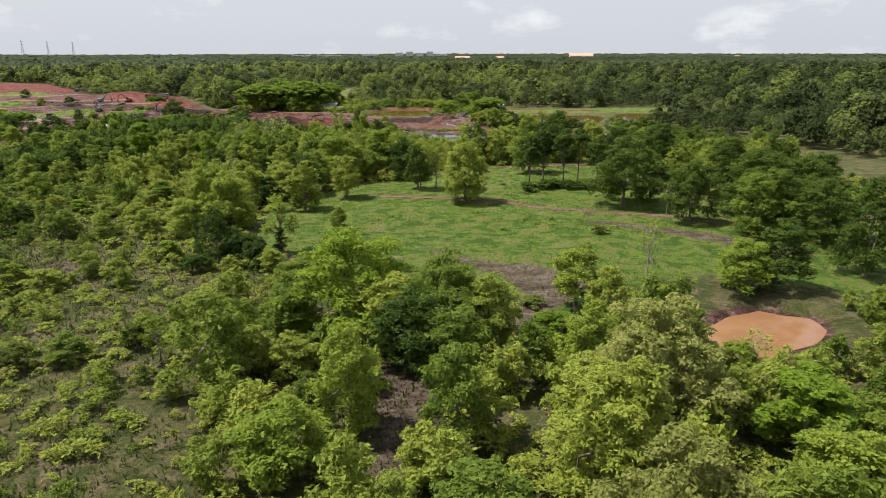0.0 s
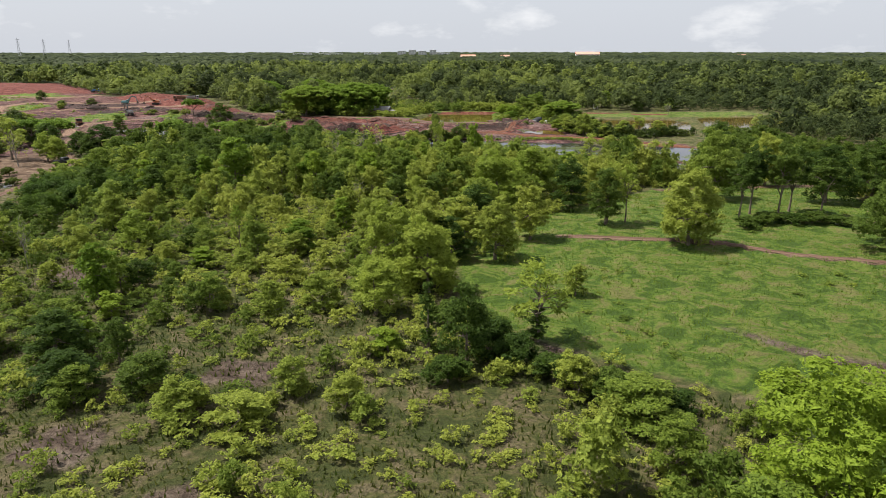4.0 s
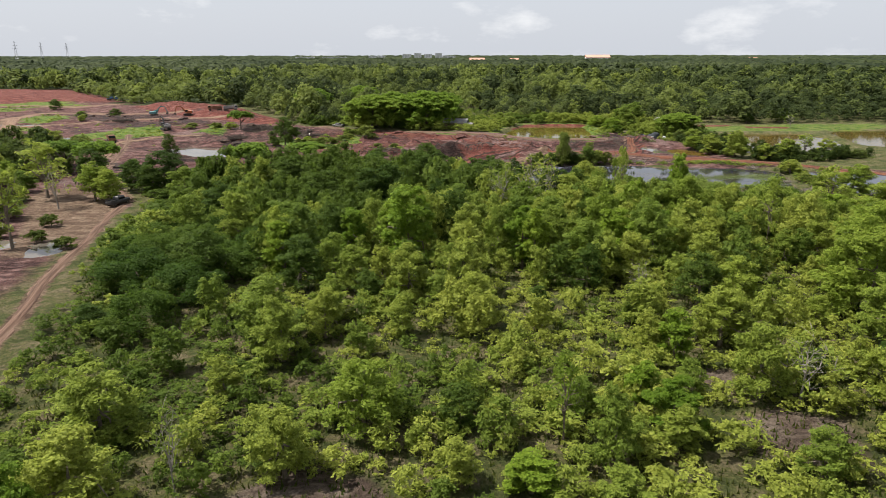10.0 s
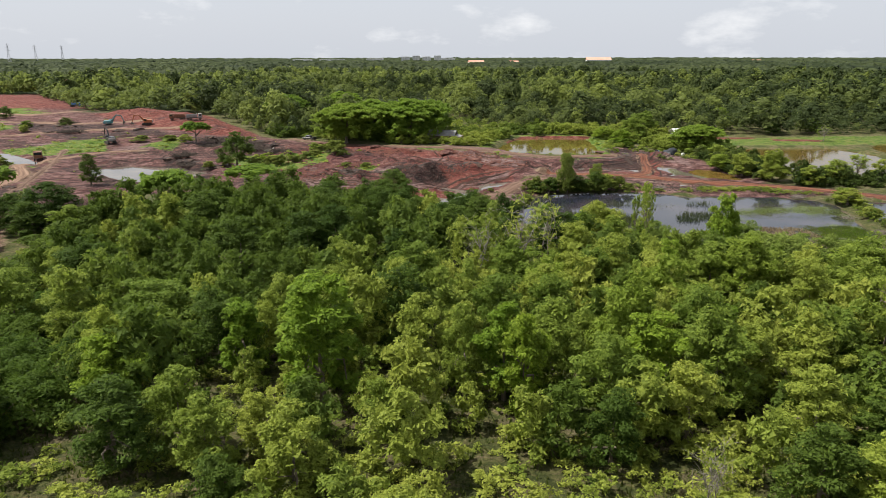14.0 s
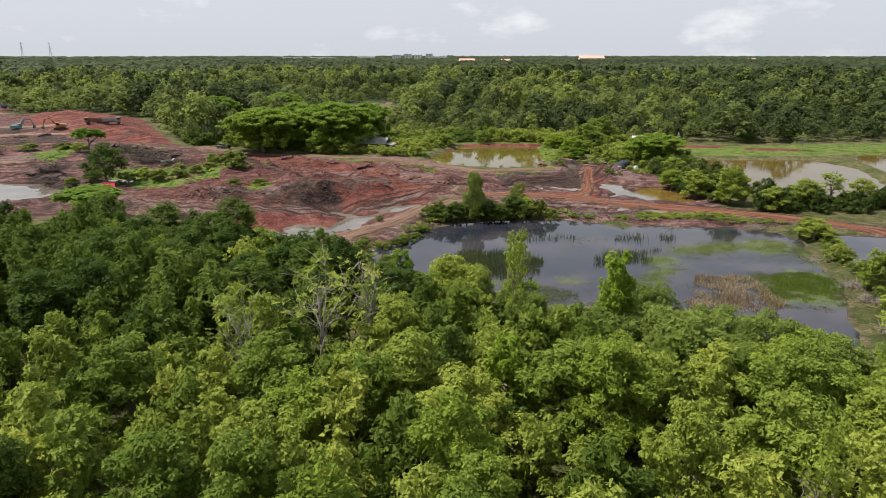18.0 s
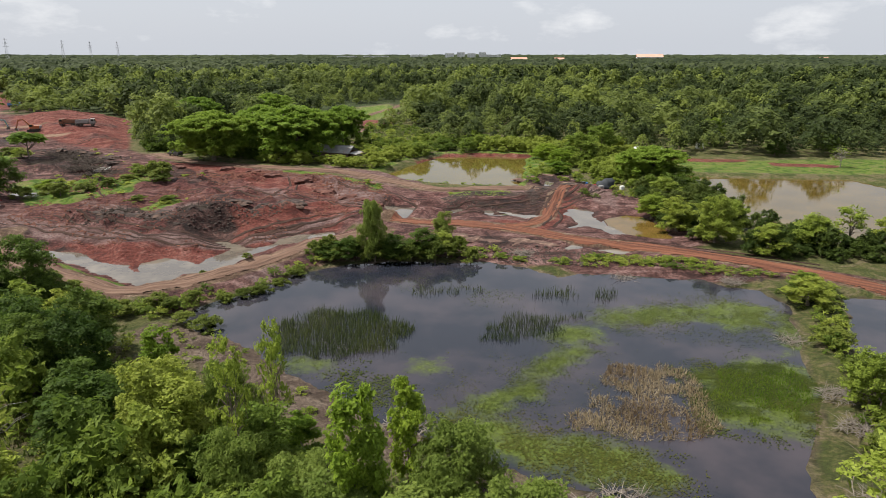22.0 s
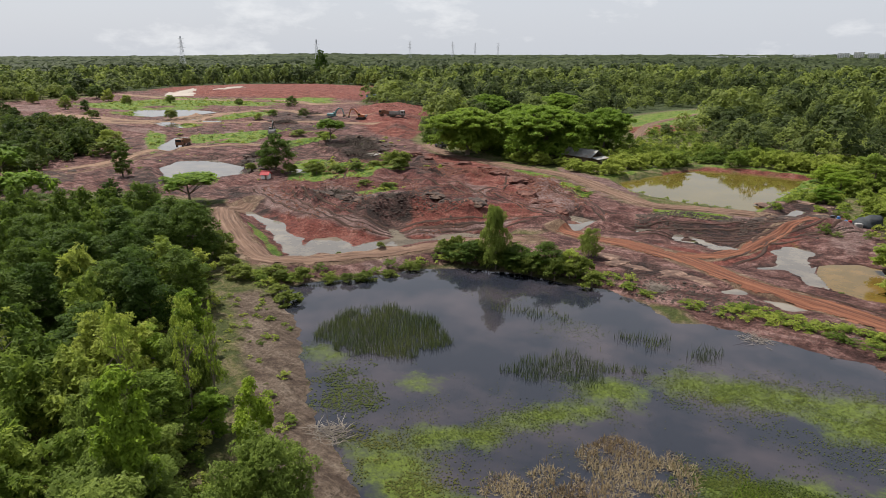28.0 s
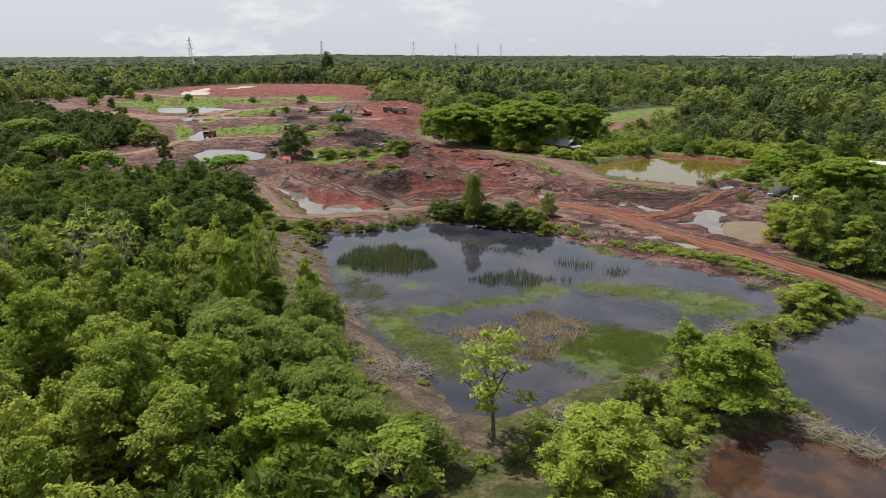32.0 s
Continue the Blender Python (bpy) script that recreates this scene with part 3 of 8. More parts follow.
def heap_lines(number, seed):
    """Short ridges of dumped soil in the dark spoil and here and there on the clay."""
    r = np.random.default_rng(seed)
    out = []
    while len(out) < number:
        q = DARK_PATCHES[int(r.integers(len(DARK_PATCHES)))] if r.random() < 0.7 else RED_CORE
        lo, hi = q.min(0), q.max(0)
        a = r.uniform(lo, hi)
        if inside_distance(q, a[:1], a[1:])[0] < 0.5 or a[0] > 35 or inside_distance(PIT_POOL, a[:1], a[1:])[0] > -5 or min(line_distance(t, a[:1], a[1:])[0] for t, _ in TRACKS) < 4:
            continue
        t = r.normal(0.4, 0.6)
        b = a + np.array([math.cos(t), math.sin(t)]) * r.uniform(1, 7)
        wide = r.uniform(1.0, 2.6)
        out.append((np.array([a, (a + b) / 2 + r.normal(size=2) * 0.6, b]), wide * r.uniform(0.18, 0.34), wide))
    return out


HEAPS = heap_lines(110, 81)


def terrain(x, y):
    """Height of the ground over the plan."""
    x, y = np.asarray(x, float), np.asarray(y, float)
    z = 2.6 * (1 - smooth(28, 84, y)) * (1 - 0.3 * smooth(-60, -130, x))
    z = z + 0.22 * lumps(x, y, 17, 1) + 0.10 * lumps(x, y, 5, 2)
    red = smooth(-6, 8, inside_distance(RED_SITE, x, y)) * smooth(-700, -300, x)
    core = smooth(-4, 6, inside_distance(RED_CORE, x, y))
    z = z + red * (0.40 * lumps(x, y, 9, 3) + 0.38 * lumps(x, y, 3.7, 4) + 0.22 * np.abs(lumps(x, y, 1.9, 14))) + core * (0.55 * np.abs(lumps(x, y, 6, 5)) + 0.25 * np.abs(lumps(x, y, 2.8, 6)))
    pad = inside_distance(RED_SLOPE, x, y)
    z = z + 2.6 * smooth(0, 12, pad)
    z = z + 3.0 * smooth(0, 30, inside_distance(RED_PAD, x, y))
    for line, half in TRACKS:
        d = line_distance(line, x, y)
        w = 1 - smooth(half * 0.9, half * 2.4, d)
        z = z * (1 - 0.7 * w) + w * (0.7 * (2.6 * (1 - smooth(28, 84, y)) + 0.25) - 0.10 * np.exp(-(((d - half * 0.55) / 0.35) ** 2)))
    for line, high, wide in SPOIL:
        d = line_distance(line, x, y) + 0.8 * lumps(x, y, 2.3, 21)
        z = z + high * (1 - smooth(0, wide, d)) * (1 + 0.5 * lumps(x, y, 3.3, 22))
    dam = line_distance(TRACKS[2][0], x, y)
    z = z + 0.5 * (1 - smooth(1.5, 5.5, dam))
    flat_z = z.reshape(-1).copy()
    fx, fy = x.reshape(-1), y.reshape(-1)
    for line, high, wide in HEAPS:
        i = np.nonzero((np.abs(fx - line[0, 0]) < 16) & (np.abs(fy - line[0, 1]) < 16))[0]
        if len(i):
            d = line_distance(line, fx[i], fy[i]) + 0.5 * lumps(fx[i], fy[i], 1.4, 23)
            flat_z[i] += high * np.clip(1 - d / wide, 0, 1) ** 0.8 * (1 + 0.5 * lumps(fx[i], fy[i], 1.9, 24))
    z = flat_z.reshape(x.shape)
    z = np.where((z < -0.05) & (y > 84), -0.05 + (z + 0.05) * 0.12, z)
    for outline, level, bank in POOLS:
        d = inside_distance(outline, x, y) + 0.5 * lumps(x, y, 3.1, 9) + 0.35 * lumps(x, y, 1.3, 10)
        w = smooth(-bank, 0.25, d)
        z = z * (1 - w) + w * (level - 0.02 - 0.45 * np.clip(d, 0, 2.5))
    pit = smooth(-2, 3, inside_distance(PIT, x, y)) * smooth(-0.2, -2.5, inside_distance(PIT_POOL, x, y))
    z = z + pit * (0.30 * lumps(x, y, 3.3, 15) + 0.25 * np.abs(lumps(x, y, 1.7, 16)))
    far = np.maximum(np.abs(x), np.abs(y - 80))
    z = z * (1 - smooth(520, 900, far))
    return z + 12 * np.exp(-(((x + 2500) / 480) ** 2) - (((y - 2750) / 600) ** 2))


def spread(stops, reach):
    """Grid lines: even steps between the stops (from, to, step), then ever wider ones."""
    mid = np.concatenate([np.arange(a, b, s) for a, b, s in stops])
    up, s = [mid[-1]], stops[-1][2]
    while up[-1] < reach:
        s *= 1.16
        up.append(up[-1] + s)
    down, s = [mid[0]], stops[0][2]
    while down[-1] > -reach:
        s *= 1.16
        down.append(down[-1] - s)
    return np.concatenate([down[:0:-1], mid, up[1:]])


def mesh_from(name, co, faces, mat, attrs=(), flat=True):
    """A mesh from arrays: corners, and faces that all have the same number of corners."""
    me = bpy.data.meshes.new(name)
    k = faces.shape[1]
    me.vertices.add(len(co))
    me.vertices.foreach_set("co", np.ascontiguousarray(co, np.float32).ravel())
    me.loops.add(faces.size)
    me.loops.foreach_set("vertex_index", np.ascontiguousarray(faces, np.int32).ravel())
    me.polygons.add(len(faces))
    me.polygons.foreach_set("loop_start", np.arange(0, faces.size, k, dtype=np.int32))
    me.polygons.foreach_set("loop_total", np.full(len(faces), k, np.int32))
    me.polygons.foreach_set("use_smooth", np.full(len(faces), not flat))
    for key, values in attrs:
        me.attributes.new(key, "FLOAT", "POINT").data.foreach_set("value", np.ascontiguousarray(values, np.float32))
    me.materials.append(mat)
    me.update()
    me.validate()
    return me


gx, gy = spread(((-150, -62, 1.6), (-62, 92, 0.8), (92, 150, 1.6)), 4300), spread(((-135, 80, 1.7), (80, 116, 1.2), (116, 226, 0.8), (226, 300, 1.6)), 4300)
GX, GY = np.meshgrid(gx, gy)
X, Y = GX.ravel(), GY.ravel()
Z = terrain(X, Y)
nx, ny = len(gx), len(gy)
cell = (np.arange(ny - 1)[:, None] * nx + np.arange(nx - 1)).ravel()
quads = np.stack([cell, cell + 1, cell + 1 + nx, cell + nx], 1)


def cover(outline, soft=4.0):
    return smooth(-soft, soft, inside_distance(outline, X, Y))


YARD = ring("-60,60 -66,80 -70,100 -76,112 -86,118 -94,108 -88,94 -80,78 -74,64 -68,52")
sand = 0.85 * smooth(-4, 4, inside_distance(YARD, X, Y))
for line, half in TRACKS:
    sand = np.maximum(sand, 1 - smooth(half * 0.55, half * 1.7, line_distance(line, X, Y)))
shore = np.zeros(len(X))
for outline, level, bank in POOLS[5:]:
    shore = np.maximum(shore, smooth(-2.4, 0.2, inside_distance(outline, X, Y)))
lakeside = np.maximum(smooth(-3.0, 0.2, inside_distance(BIG_POND, X, Y)), smooth(-3.0, 0.2, inside_distance(SIDE_POND, X, Y)))


def patches(outlines, soft):
    out = np.zeros(len(X))
    for outline in outlines:
        lo, hi = outline.min(0) - 30, outline.max(0) + 30
        i = np.nonzero((X > lo[0]) & (X < hi[0]) & (Y > lo[1]) & (Y < hi[1]))[0]
        out[i] = np.maximum(out[i], smooth(-soft, soft, inside_distance(outline, X[i], Y[i])))
    return out


# DARK_PATCHES[:1] carries the pit bank's shade as soil colour
maps = [("clay", np.maximum.reduce([patches(CLAY_PATCHES, 3.0), 1.1 * cover(RED_SLOPE, 5), 0.85 * cover(RED_PAD, 20)])), ("dark", np.maximum.reduce([patches(DARK_PATCHES[1:], 2.5), 0.6 * patches(DARK_PATCHES[:1], 2.5), 0.55 * shore * cover(RED_SITE, 3), 0.50 * cover(RED_SITE, 4) * (1 - 0.8 * cover(RED_CORE, 6)) * smooth(0.15, 0.6, lumps(X, Y * 1.8, 21, 71) + 0.5 * lumps(X, Y, 7, 72)) * (1 - cover(RED_PAD, 8))])), ("pale", 1.1 * patches(PALE_PATCHES, 2.2)),
        ("red", np.maximum.reduce([cover(RED_CORE, 6) * 0.62, 0.6 * cover(PIT, 3), cover(RED_SLOPE, 5) * 1.2, cover(RED_PAD, 20) * 1.2, 0.40 * cover(RED_SITE, 6)])),
        ("mud", np.maximum(cover(RED_SITE, 5), np.maximum.reduce([0.9 * cover(WEST_SITE, 6), 0.85 * shore, 0.9 * cover(SHORE_STRIP, 2.5), cover(PIT, 3)]))),
        ("grass", np.maximum.reduce([cover(FIELD, 4) - 0.75 * np.maximum(cover(FIELD_BARE, 2), cover(FIELD_PATH, 2)), 0.62 * cover(CLEARING, 10), 0.60 * cover(LODGE_LAWN, 4), 0.8 * cover(POND_BANKS, 4)])),
        ("bare", np.maximum.reduce([0.9 * cover(BEACH, 3), 0.8 * np.maximum(cover(FIELD_BARE, 2), cover(FIELD_PATH, 2)), 0.55 * lakeside, 0.9 * patches(BARE_SPOTS, 1.5), 0.75 * cover(CLEARING, 8), 0.6 * cover(LODGE_LAWN, 4)])), ("sand", sand),
        ("tuft", np.maximum(0.9 * patches(TUFT_PATCHES, 2.5), 0.30 * cover(RED_SITE, 8) * (1 - cover(RED_CORE, 3)) * (1 - cover(RED_PAD, 8)) * (1 - cover(RED_SLOPE, 3))) * (1 - sand)),
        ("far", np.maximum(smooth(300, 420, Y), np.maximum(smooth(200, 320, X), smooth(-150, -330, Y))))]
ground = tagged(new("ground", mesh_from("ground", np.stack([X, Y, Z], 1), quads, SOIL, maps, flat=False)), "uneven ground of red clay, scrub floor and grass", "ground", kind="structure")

# water surfaces
WATER = {
    "dark": water_material("pond_water", (0.014, 0.016, 0.023), 0.03, 0.025, (0.040, 0.034, 0.040), 0.10, 0.52, weed=(0.078, 0.104, 0.016)),
    "brown": water_material("brown_water", (0.070, 0.048, 0.012), 0.04, 0.02, (0.105, 0.070, 0.018), 0.15, 0.42),
    "tan": water_material("tan_water", (0.086, 0.056, 0.014), 0.05, 0.02, (0.125, 0.076, 0.022), 0.3, 0.30),
    "green": water_material("green_water", (0.075, 0.058, 0.014), 0.02, 0.02, (0.105, 0.078, 0.020), 0.08),
    "rust": water_material("rust_water", (0.022, 0.014, 0.011), 0.03, 0.02, (0.060, 0.028, 0.014), 0.35),
    "grey": water_material("grey_water", (0.085, 0.074, 0.062), 0.03, 0.012, (0.150, 0.128, 0.100), 0.22),
    "orange": water_material("orange_water", (0.19, 0.098, 0.050), 0.10, 0.02, (0.23, 0.125, 0.066), 0.3),
}


ALGAE = [ring(q) for q in ("44,99 46,102 50,105 52,110 57,115 59,113 55,109 52,103 48,99", "59,121 61,124 66,125.5 72,126 77,128.5 82,126 80,120 75,118 72,121 67,120 62,119", "40.2,107 40,109.5 42.5,110 43.5,108 42,106.8", "53,116 56,119 60,119 60,115 56,113.5", "27,107 28,110 32,109 32,106",
                                "42,97 46,100 52,97 58,96 62,92 60,89 54,91 48,93", "66,99 67,108 74,112 79,110 78,103 73,97", "68,101 72,108 75,113 77,108 77,104 73,98.5", "100,104 106,110 112,112 110,104 104,101", "78,113 80,121 82,124 83,119 81,113")]


def water(name, outline, level, mat, label, reach=1.25, step=1.0):
    """A level sheet over the basin, a little wider than its shore line, which the ground cuts."""
    lo, hi = outline.min(0) - reach - 1, outline.max(0) + reach + 1
    xs, ys = np.arange(lo[0], hi[0] + step, step), np.arange(lo[1], hi[1] + step, step)
    a, b = np.meshgrid(xs, ys)
    k = len(xs)
    c = (np.arange(len(ys) - 1)[:, None] * k + np.arange(k - 1)).ravel()
    f = np.stack([c, c + 1, c + 1 + k, c + k], 1)
    a, b = a.ravel(), b.ravel()
    f = f[inside_distance(outline, a[f].mean(1), b[f].mean(1)) > -reach]
    used, f = np.unique(f, return_inverse=True)
    f = f.reshape(-1, 4)
    px, py = a[used], b[used]
    algae = np.zeros(len(used))
    if mat == "dark":
        for drift in ALGAE:
            algae = np.maximum(algae, 0.95 * smooth(-3.0, 2.4, inside_distance(drift, px, py)))
    return tagged(new(name, mesh_from(name, np.stack([px, py, np.full(len(used), level)], 1), f, WATER[mat], [("algae", algae)], flat=False)), label, "water", kind="structure")


for (outline, level, bank), mat, label in zip(POOLS, ("dark", "dark", "green", "brown", "brown", "grey", "grey", "grey", "grey", "grey", "grey", "tan", "grey", "orange", "rust"),
        ("dark still pond water with weed", "dark still water of the side pond", "olive green water of a square pond", "murky brown fish pond water", "murky brown pond water", "grey puddle water in a red clay pit",
         "pale grey pool on the earthworks", "pale grey water in a ditch", "pale grey water in a ditch", "shallow grey pool in wet grass", "pale reach of the brown pool, silt and sky reflection in its colour", "brown muddy pool", "pale puddle in wheel ruts", "orange clay pool among trees", "grey puddle in the field path")):
    close = outline is RUT_POOL or outline is BROWN_POOL
    water("water", outline, level, mat, label, 0.7 if close else 1.25, 0.25 if close else 1.0)
for k, outline in enumerate(SMALL_POOLS):
    water("water", outline, -0.30 - 0.006 * k, "grey", "shallow grey puddle on the earthworks", 0.6, 0.3)
water("water", SOUTH_POOL, -0.45, "rust", "shallow rust-brown water behind a brushwood spit")
for outline in LANE_POOLS:
    water("water", outline, 0.85, "grey", "pale puddle on bare soil beside the lane")

# ---------------------------------------------------------------- plants
def leaf_cloud(lobes, count, size, seed, droop=0.0, flatten=0.0, clumps=7, scatter=0.34, slim=0.45, inner=0.14):
    """Leaf sprays, a triangle each, on the skins of clumps that sit on a few lobes (x, y, z, rx, rz): corners and faces."""
    r = np.random.default_rng(seed)
    lob = np.array(lobes, float)
    if clumps:
        n = len(lob) * clumps
        d = r.normal(size=(n, 3))
        d[:, 2] = np.abs(d[:, 2]) * np.where(r.random(n) < 0.82, 1, -0.6)
        d /= np.linalg.norm(d, axis=1, keepdims=True)
        par = np.repeat(lob, clumps, 0)
        w = par[:, 3] * r.uniform(0.32, 0.56, n)
        lob = np.concatenate([par[:, :3] + d * np.stack([par[:, 3], par[:, 3], par[:, 4]], 1) * r.uniform(0.55, 1.0, (n, 1)), w[:, None], (w * r.uniform(0.6, 0.9, n))[:, None]], 1)
    weight = lob[:, 3] ** 2 * (0.6 + 0.8 * r.random(len(lob)))
    pick = r.choice(len(lob), count, p=weight / weight.sum())
    d = r.normal(size=(count, 3))
    d[:, 2] = np.where(d[:, 2] < -0.2, -d[:, 2] * 0.7, d[:, 2])
    d /= np.linalg.norm(d, axis=1, keepdims=True)
    depth = 1 - 0.5 * r.random(count) ** 2
    rad = np.stack([lob[pick, 3], lob[pick, 3], lob[pick, 4]], 1)
    c = lob[pick, :3] + d * rad * depth[:, None]
    n = d * 0.85 + r.normal(size=(count, 3)) * scatter + np.array([0, 0, 0.55 + flatten])
    n /= np.linalg.norm(n, axis=1, keepdims=True)
    a = np.cross(n, r.normal(size=(count, 3)))
    a /= np.linalg.norm(a, axis=1, keepdims=True) + 1e-9
    b = np.cross(n, a)
    s = size * r.uniform(0.55, 1.4, count)[:, None]
    fall = -n * s * 0.25 - np.array([0, 0, droop]) * s
    co = np.stack([c - a * s + b * s * slim, c - a * s * 0.7 - b * s * (slim + 0.15), c + a * s * 1.15 + fall], 1).reshape(-1, 3)
    # larger sprays deep inside the lobes close the crown
    k = int(count * inner)
    if k:
        big = np.array(lobes, float)
        w = big[:, 3] ** 2
        q = r.choice(len(big), k, p=w / w.sum())
        d = r.normal(size=(k, 3))
        d *= (r.random((k, 1)) ** 0.5) / np.linalg.norm(d, axis=1, keepdims=True)
        c = big[q, :3] + d * np.stack([big[q, 3], big[q, 3], big[q, 4]], 1) * 0.80
        a, b = r.normal(size=(k, 3)), r.normal(size=(k, 3))
        s = size * 2.1
        a, b = a / np.linalg.norm(a, axis=1, keepdims=True) * s, b / np.linalg.norm(b, axis=1, keepdims=True) * s
        co = np.concatenate([co, np.stack([c - a + b * 0.6, c - a * 0.6 - b * 0.7, c + a], 1).reshape(-1, 3)])
    return co, np.arange(len(co)).reshape(-1, 3)


def crown_lobes(r_, h, base, seed, count=12, lobe=0.42, dome=False):
    """Lobes of a crown of radius r_, from height base to h, on a loose spiral; a dome keeps them high and wide."""
    r = np.random.default_rng(seed)
    out = [(0, 0, base + (h - base) * 0.5, r_ * 0.62, (h - base) * 0.42)]
    skew, lean = r.uniform(-0.12, 0.12, 2) * r_, r.uniform(0.8, 1.2)
    for k in range(count):
        t = 2.4 * k + r.uniform(-0.5, 0.5)
        up = (k + 0.5) / count
        if dome:
            q = r_ * 0.72 * math.sqrt(max(0.0, 1 - up ** 1.5)) * r.uniform(0.8, 1.1)
            zz = base + (h - base) * (0.15 + 0.62 * up ** 0.7)
        else:
            q = r_ * 0.66 * math.sin(math.pi * (0.26 + 0.70 * up)) ** 0.7 * r.uniform(0.72, 1.15)
            zz = base + (h - base) * (0.08 + 0.80 * up) + r.uniform(-0.05, 0.05) * h
        w = lobe * r_ * r.uniform(0.7, 1.2) * (1.0 - 0.25 * up)
        out.append((math.cos(t) * q + skew[0] * up, math.sin(t) * q * lean + skew[1] * up, zz, w, min(w * r.uniform(0.7, 1.0), (h - zz) + 0.1 * h)))
    return out


def umbrella_lobes(r_, h, seed):
    """Lobes of a rain tree: a few wide, low domes side by side that share one broad umbrella."""
    r = np.random.default_rng(seed)
    domes = [(0.0, 0.0, 0.62, 1.0)] + [(math.cos(t) * 0.55, math.sin(t) * 0.55, r.uniform(0.40, 0.50), r.uniform(0.80, 0.95)) for t in np.arange(5) * 1.2566 + r.uniform(-0.25, 0.25, 5)]
    out = []
    for cx, cy, wide, top in domes:
        for k in range(15):
            q = math.sqrt((k + 0.5) / 15)
            t = 2.4 * k + r.uniform(-0.3, 0.3)
            x, y = (cx + math.cos(t) * q * wide) * r_, (cy + math.sin(t) * q * wide) * r_
            z = h * top * (0.50 + 0.42 * math.sqrt(max(0.0, 1 - (0.94 * q) ** 2))) + r.uniform(-0.02, 0.02) * h
            w = r_ * wide * r.uniform(0.27, 0.35)
            out.append((x, y, z, w, w * 0.30))
        # a heart of foliage under the dome and a skirt that hangs low all round
        out.append((cx * r_, cy * r_, h * top * 0.56, r_ * wide * 0.62, h * top * 0.26))
        for k in range(6):
            t = 1.047 * k + r.uniform(-0.3, 0.3)
            out.append(((cx + math.cos(t) * wide * 0.80) * r_, (cy + math.sin(t) * wide * 0.80) * r_, h * top * r.uniform(0.26, 0.42), r_ * wide * 0.30, h * 0.13))
    return out


def tube(bm, points, radii, sides=6):
    rings = []
    for i, (p, r_) in enumerate(zip(points, radii)):
        d = (Vector(points[min(i + 1, len(points) - 1)]) - Vector(points[max(i - 1, 0)])).normalized()
        a = d.cross(Vector((0.3, 0.9, 0.1))).normalized()
        b = d.cross(a)
        rings.append([bm.verts.new(Vector(p) + (a * math.cos(2 * math.pi * k / sides) + b * math.sin(2 * math.pi * k / sides)) * r_) for k in range(sides)])
    for u, v in zip(rings[:-1], rings[1:]):
        for k in range(sides):
            bm.faces.new((u[k], u[(k + 1) % sides], v[(k + 1) % sides], v[k]))
    bm.faces.new(rings[-1])
    return rings


def trunk_mesh(name, mat, h, base, r_, lobes, seed, girth=None, limbs=5, twigs=0, lean=0.06):
    """A tapered, slightly crooked trunk with limbs that reach into the lobes."""
    r = random.Random(seed)
    bm = bmesh.new()
    g = girth or 0.022 * h + 0.02
    top = base + (h - base) * 0.55
    pts = [(0, 0, -0.4)]
    x = y = 0.0
    for k in range(1, 6):
        x += r.uniform(-1, 1) * lean * top / 5
        y += r.uniform(-1, 1) * lean * top / 5
        pts.append((x, y, top * k / 5))
    tube(bm, pts, [g * 1.5] + [g * (1 - 0.15 * k) for k in range(1, 6)], 7)
    for k in range(limbs):
        lx, ly, lz, *_ = lobes[(k + 1) % len(lobes)]
        s = Vector(pts[2 + k % 3])
        e = Vector((lx, ly, lz))
        m = s.lerp(e, 0.5) + Vector((r.uniform(-.1, .1), r.uniform(-.1, .1), 0.06)) * h
        tube(bm, [s, s.lerp(m, 0.6), m, e], [g * 0.55, g * 0.45, g * 0.32, g * 0.10], 5)
        for q in range(twigs):
            f = e if q % 2 else m
            d = Vector((r.uniform(-1, 1), r.uniform(-1, 1), r.uniform(0.1, 1.1))).normalized() * r_ * r.uniform(0.35, 0.7)
            tube(bm, [f, f + d * 0.5 + Vector((0, 0, 0.05 * r_)), f + d], [g * 0.2, g * 0.12, g * 0.04], 4)
    me = bpy.data.meshes.new(name)
    bm.to_mesh(me)
    bm.free()
    me.materials.append(mat)
    return me


class Plant:
    """One kind of plant, built once: a trunk and a crown, later copied with their own pose and size."""

    def __init__(self, name, label, category, group, leaf, h, r_, base, count, size, seed, lobes=12, limbs=5, bark=None, twigs=0, droop=0.0, flat=0.0, lobe=0.42, girth=None, dome=False, shape=None):
        self.h, self.r_, self.name = h, r_, name
        self.lobes = shape(r_, h, seed) if shape else crown_lobes(r_, h, base, seed, lobes, lobe, dome)
        self.co, self.faces = leaf_cloud(self.lobes, count, size, seed + 50, droop, flat)
        self.trunk = trunk_mesh("trunk", bark or BARK, h, base, r_, self.lobes, seed, girth, limbs, twigs)
        self.crown = mesh_from("crown", self.co, self.faces, LEAF[leaf])
        self.label, self.category, self.group = label, category, group

    def put(self, x, y, h, r_, turn=None, label="", sink=0.0, z=None):
        top = new(self.name)
        turn = rng.uniform(0, 6.28) if turn is None else turn
        z = float(terrain(x, y)) if z is None else z
        top.matrix_basis = Matrix.LocRotScale((x, y, z - sink), Euler((0, 0, turn)), (r_ / self.r_, r_ / self.r_, h / self.h))
        for name, me in (("trunk", self.trunk), ("crown", self.crown)):
            new(name, me).parent = top
        return tagged(top, label or self.label, self.category, self.group)


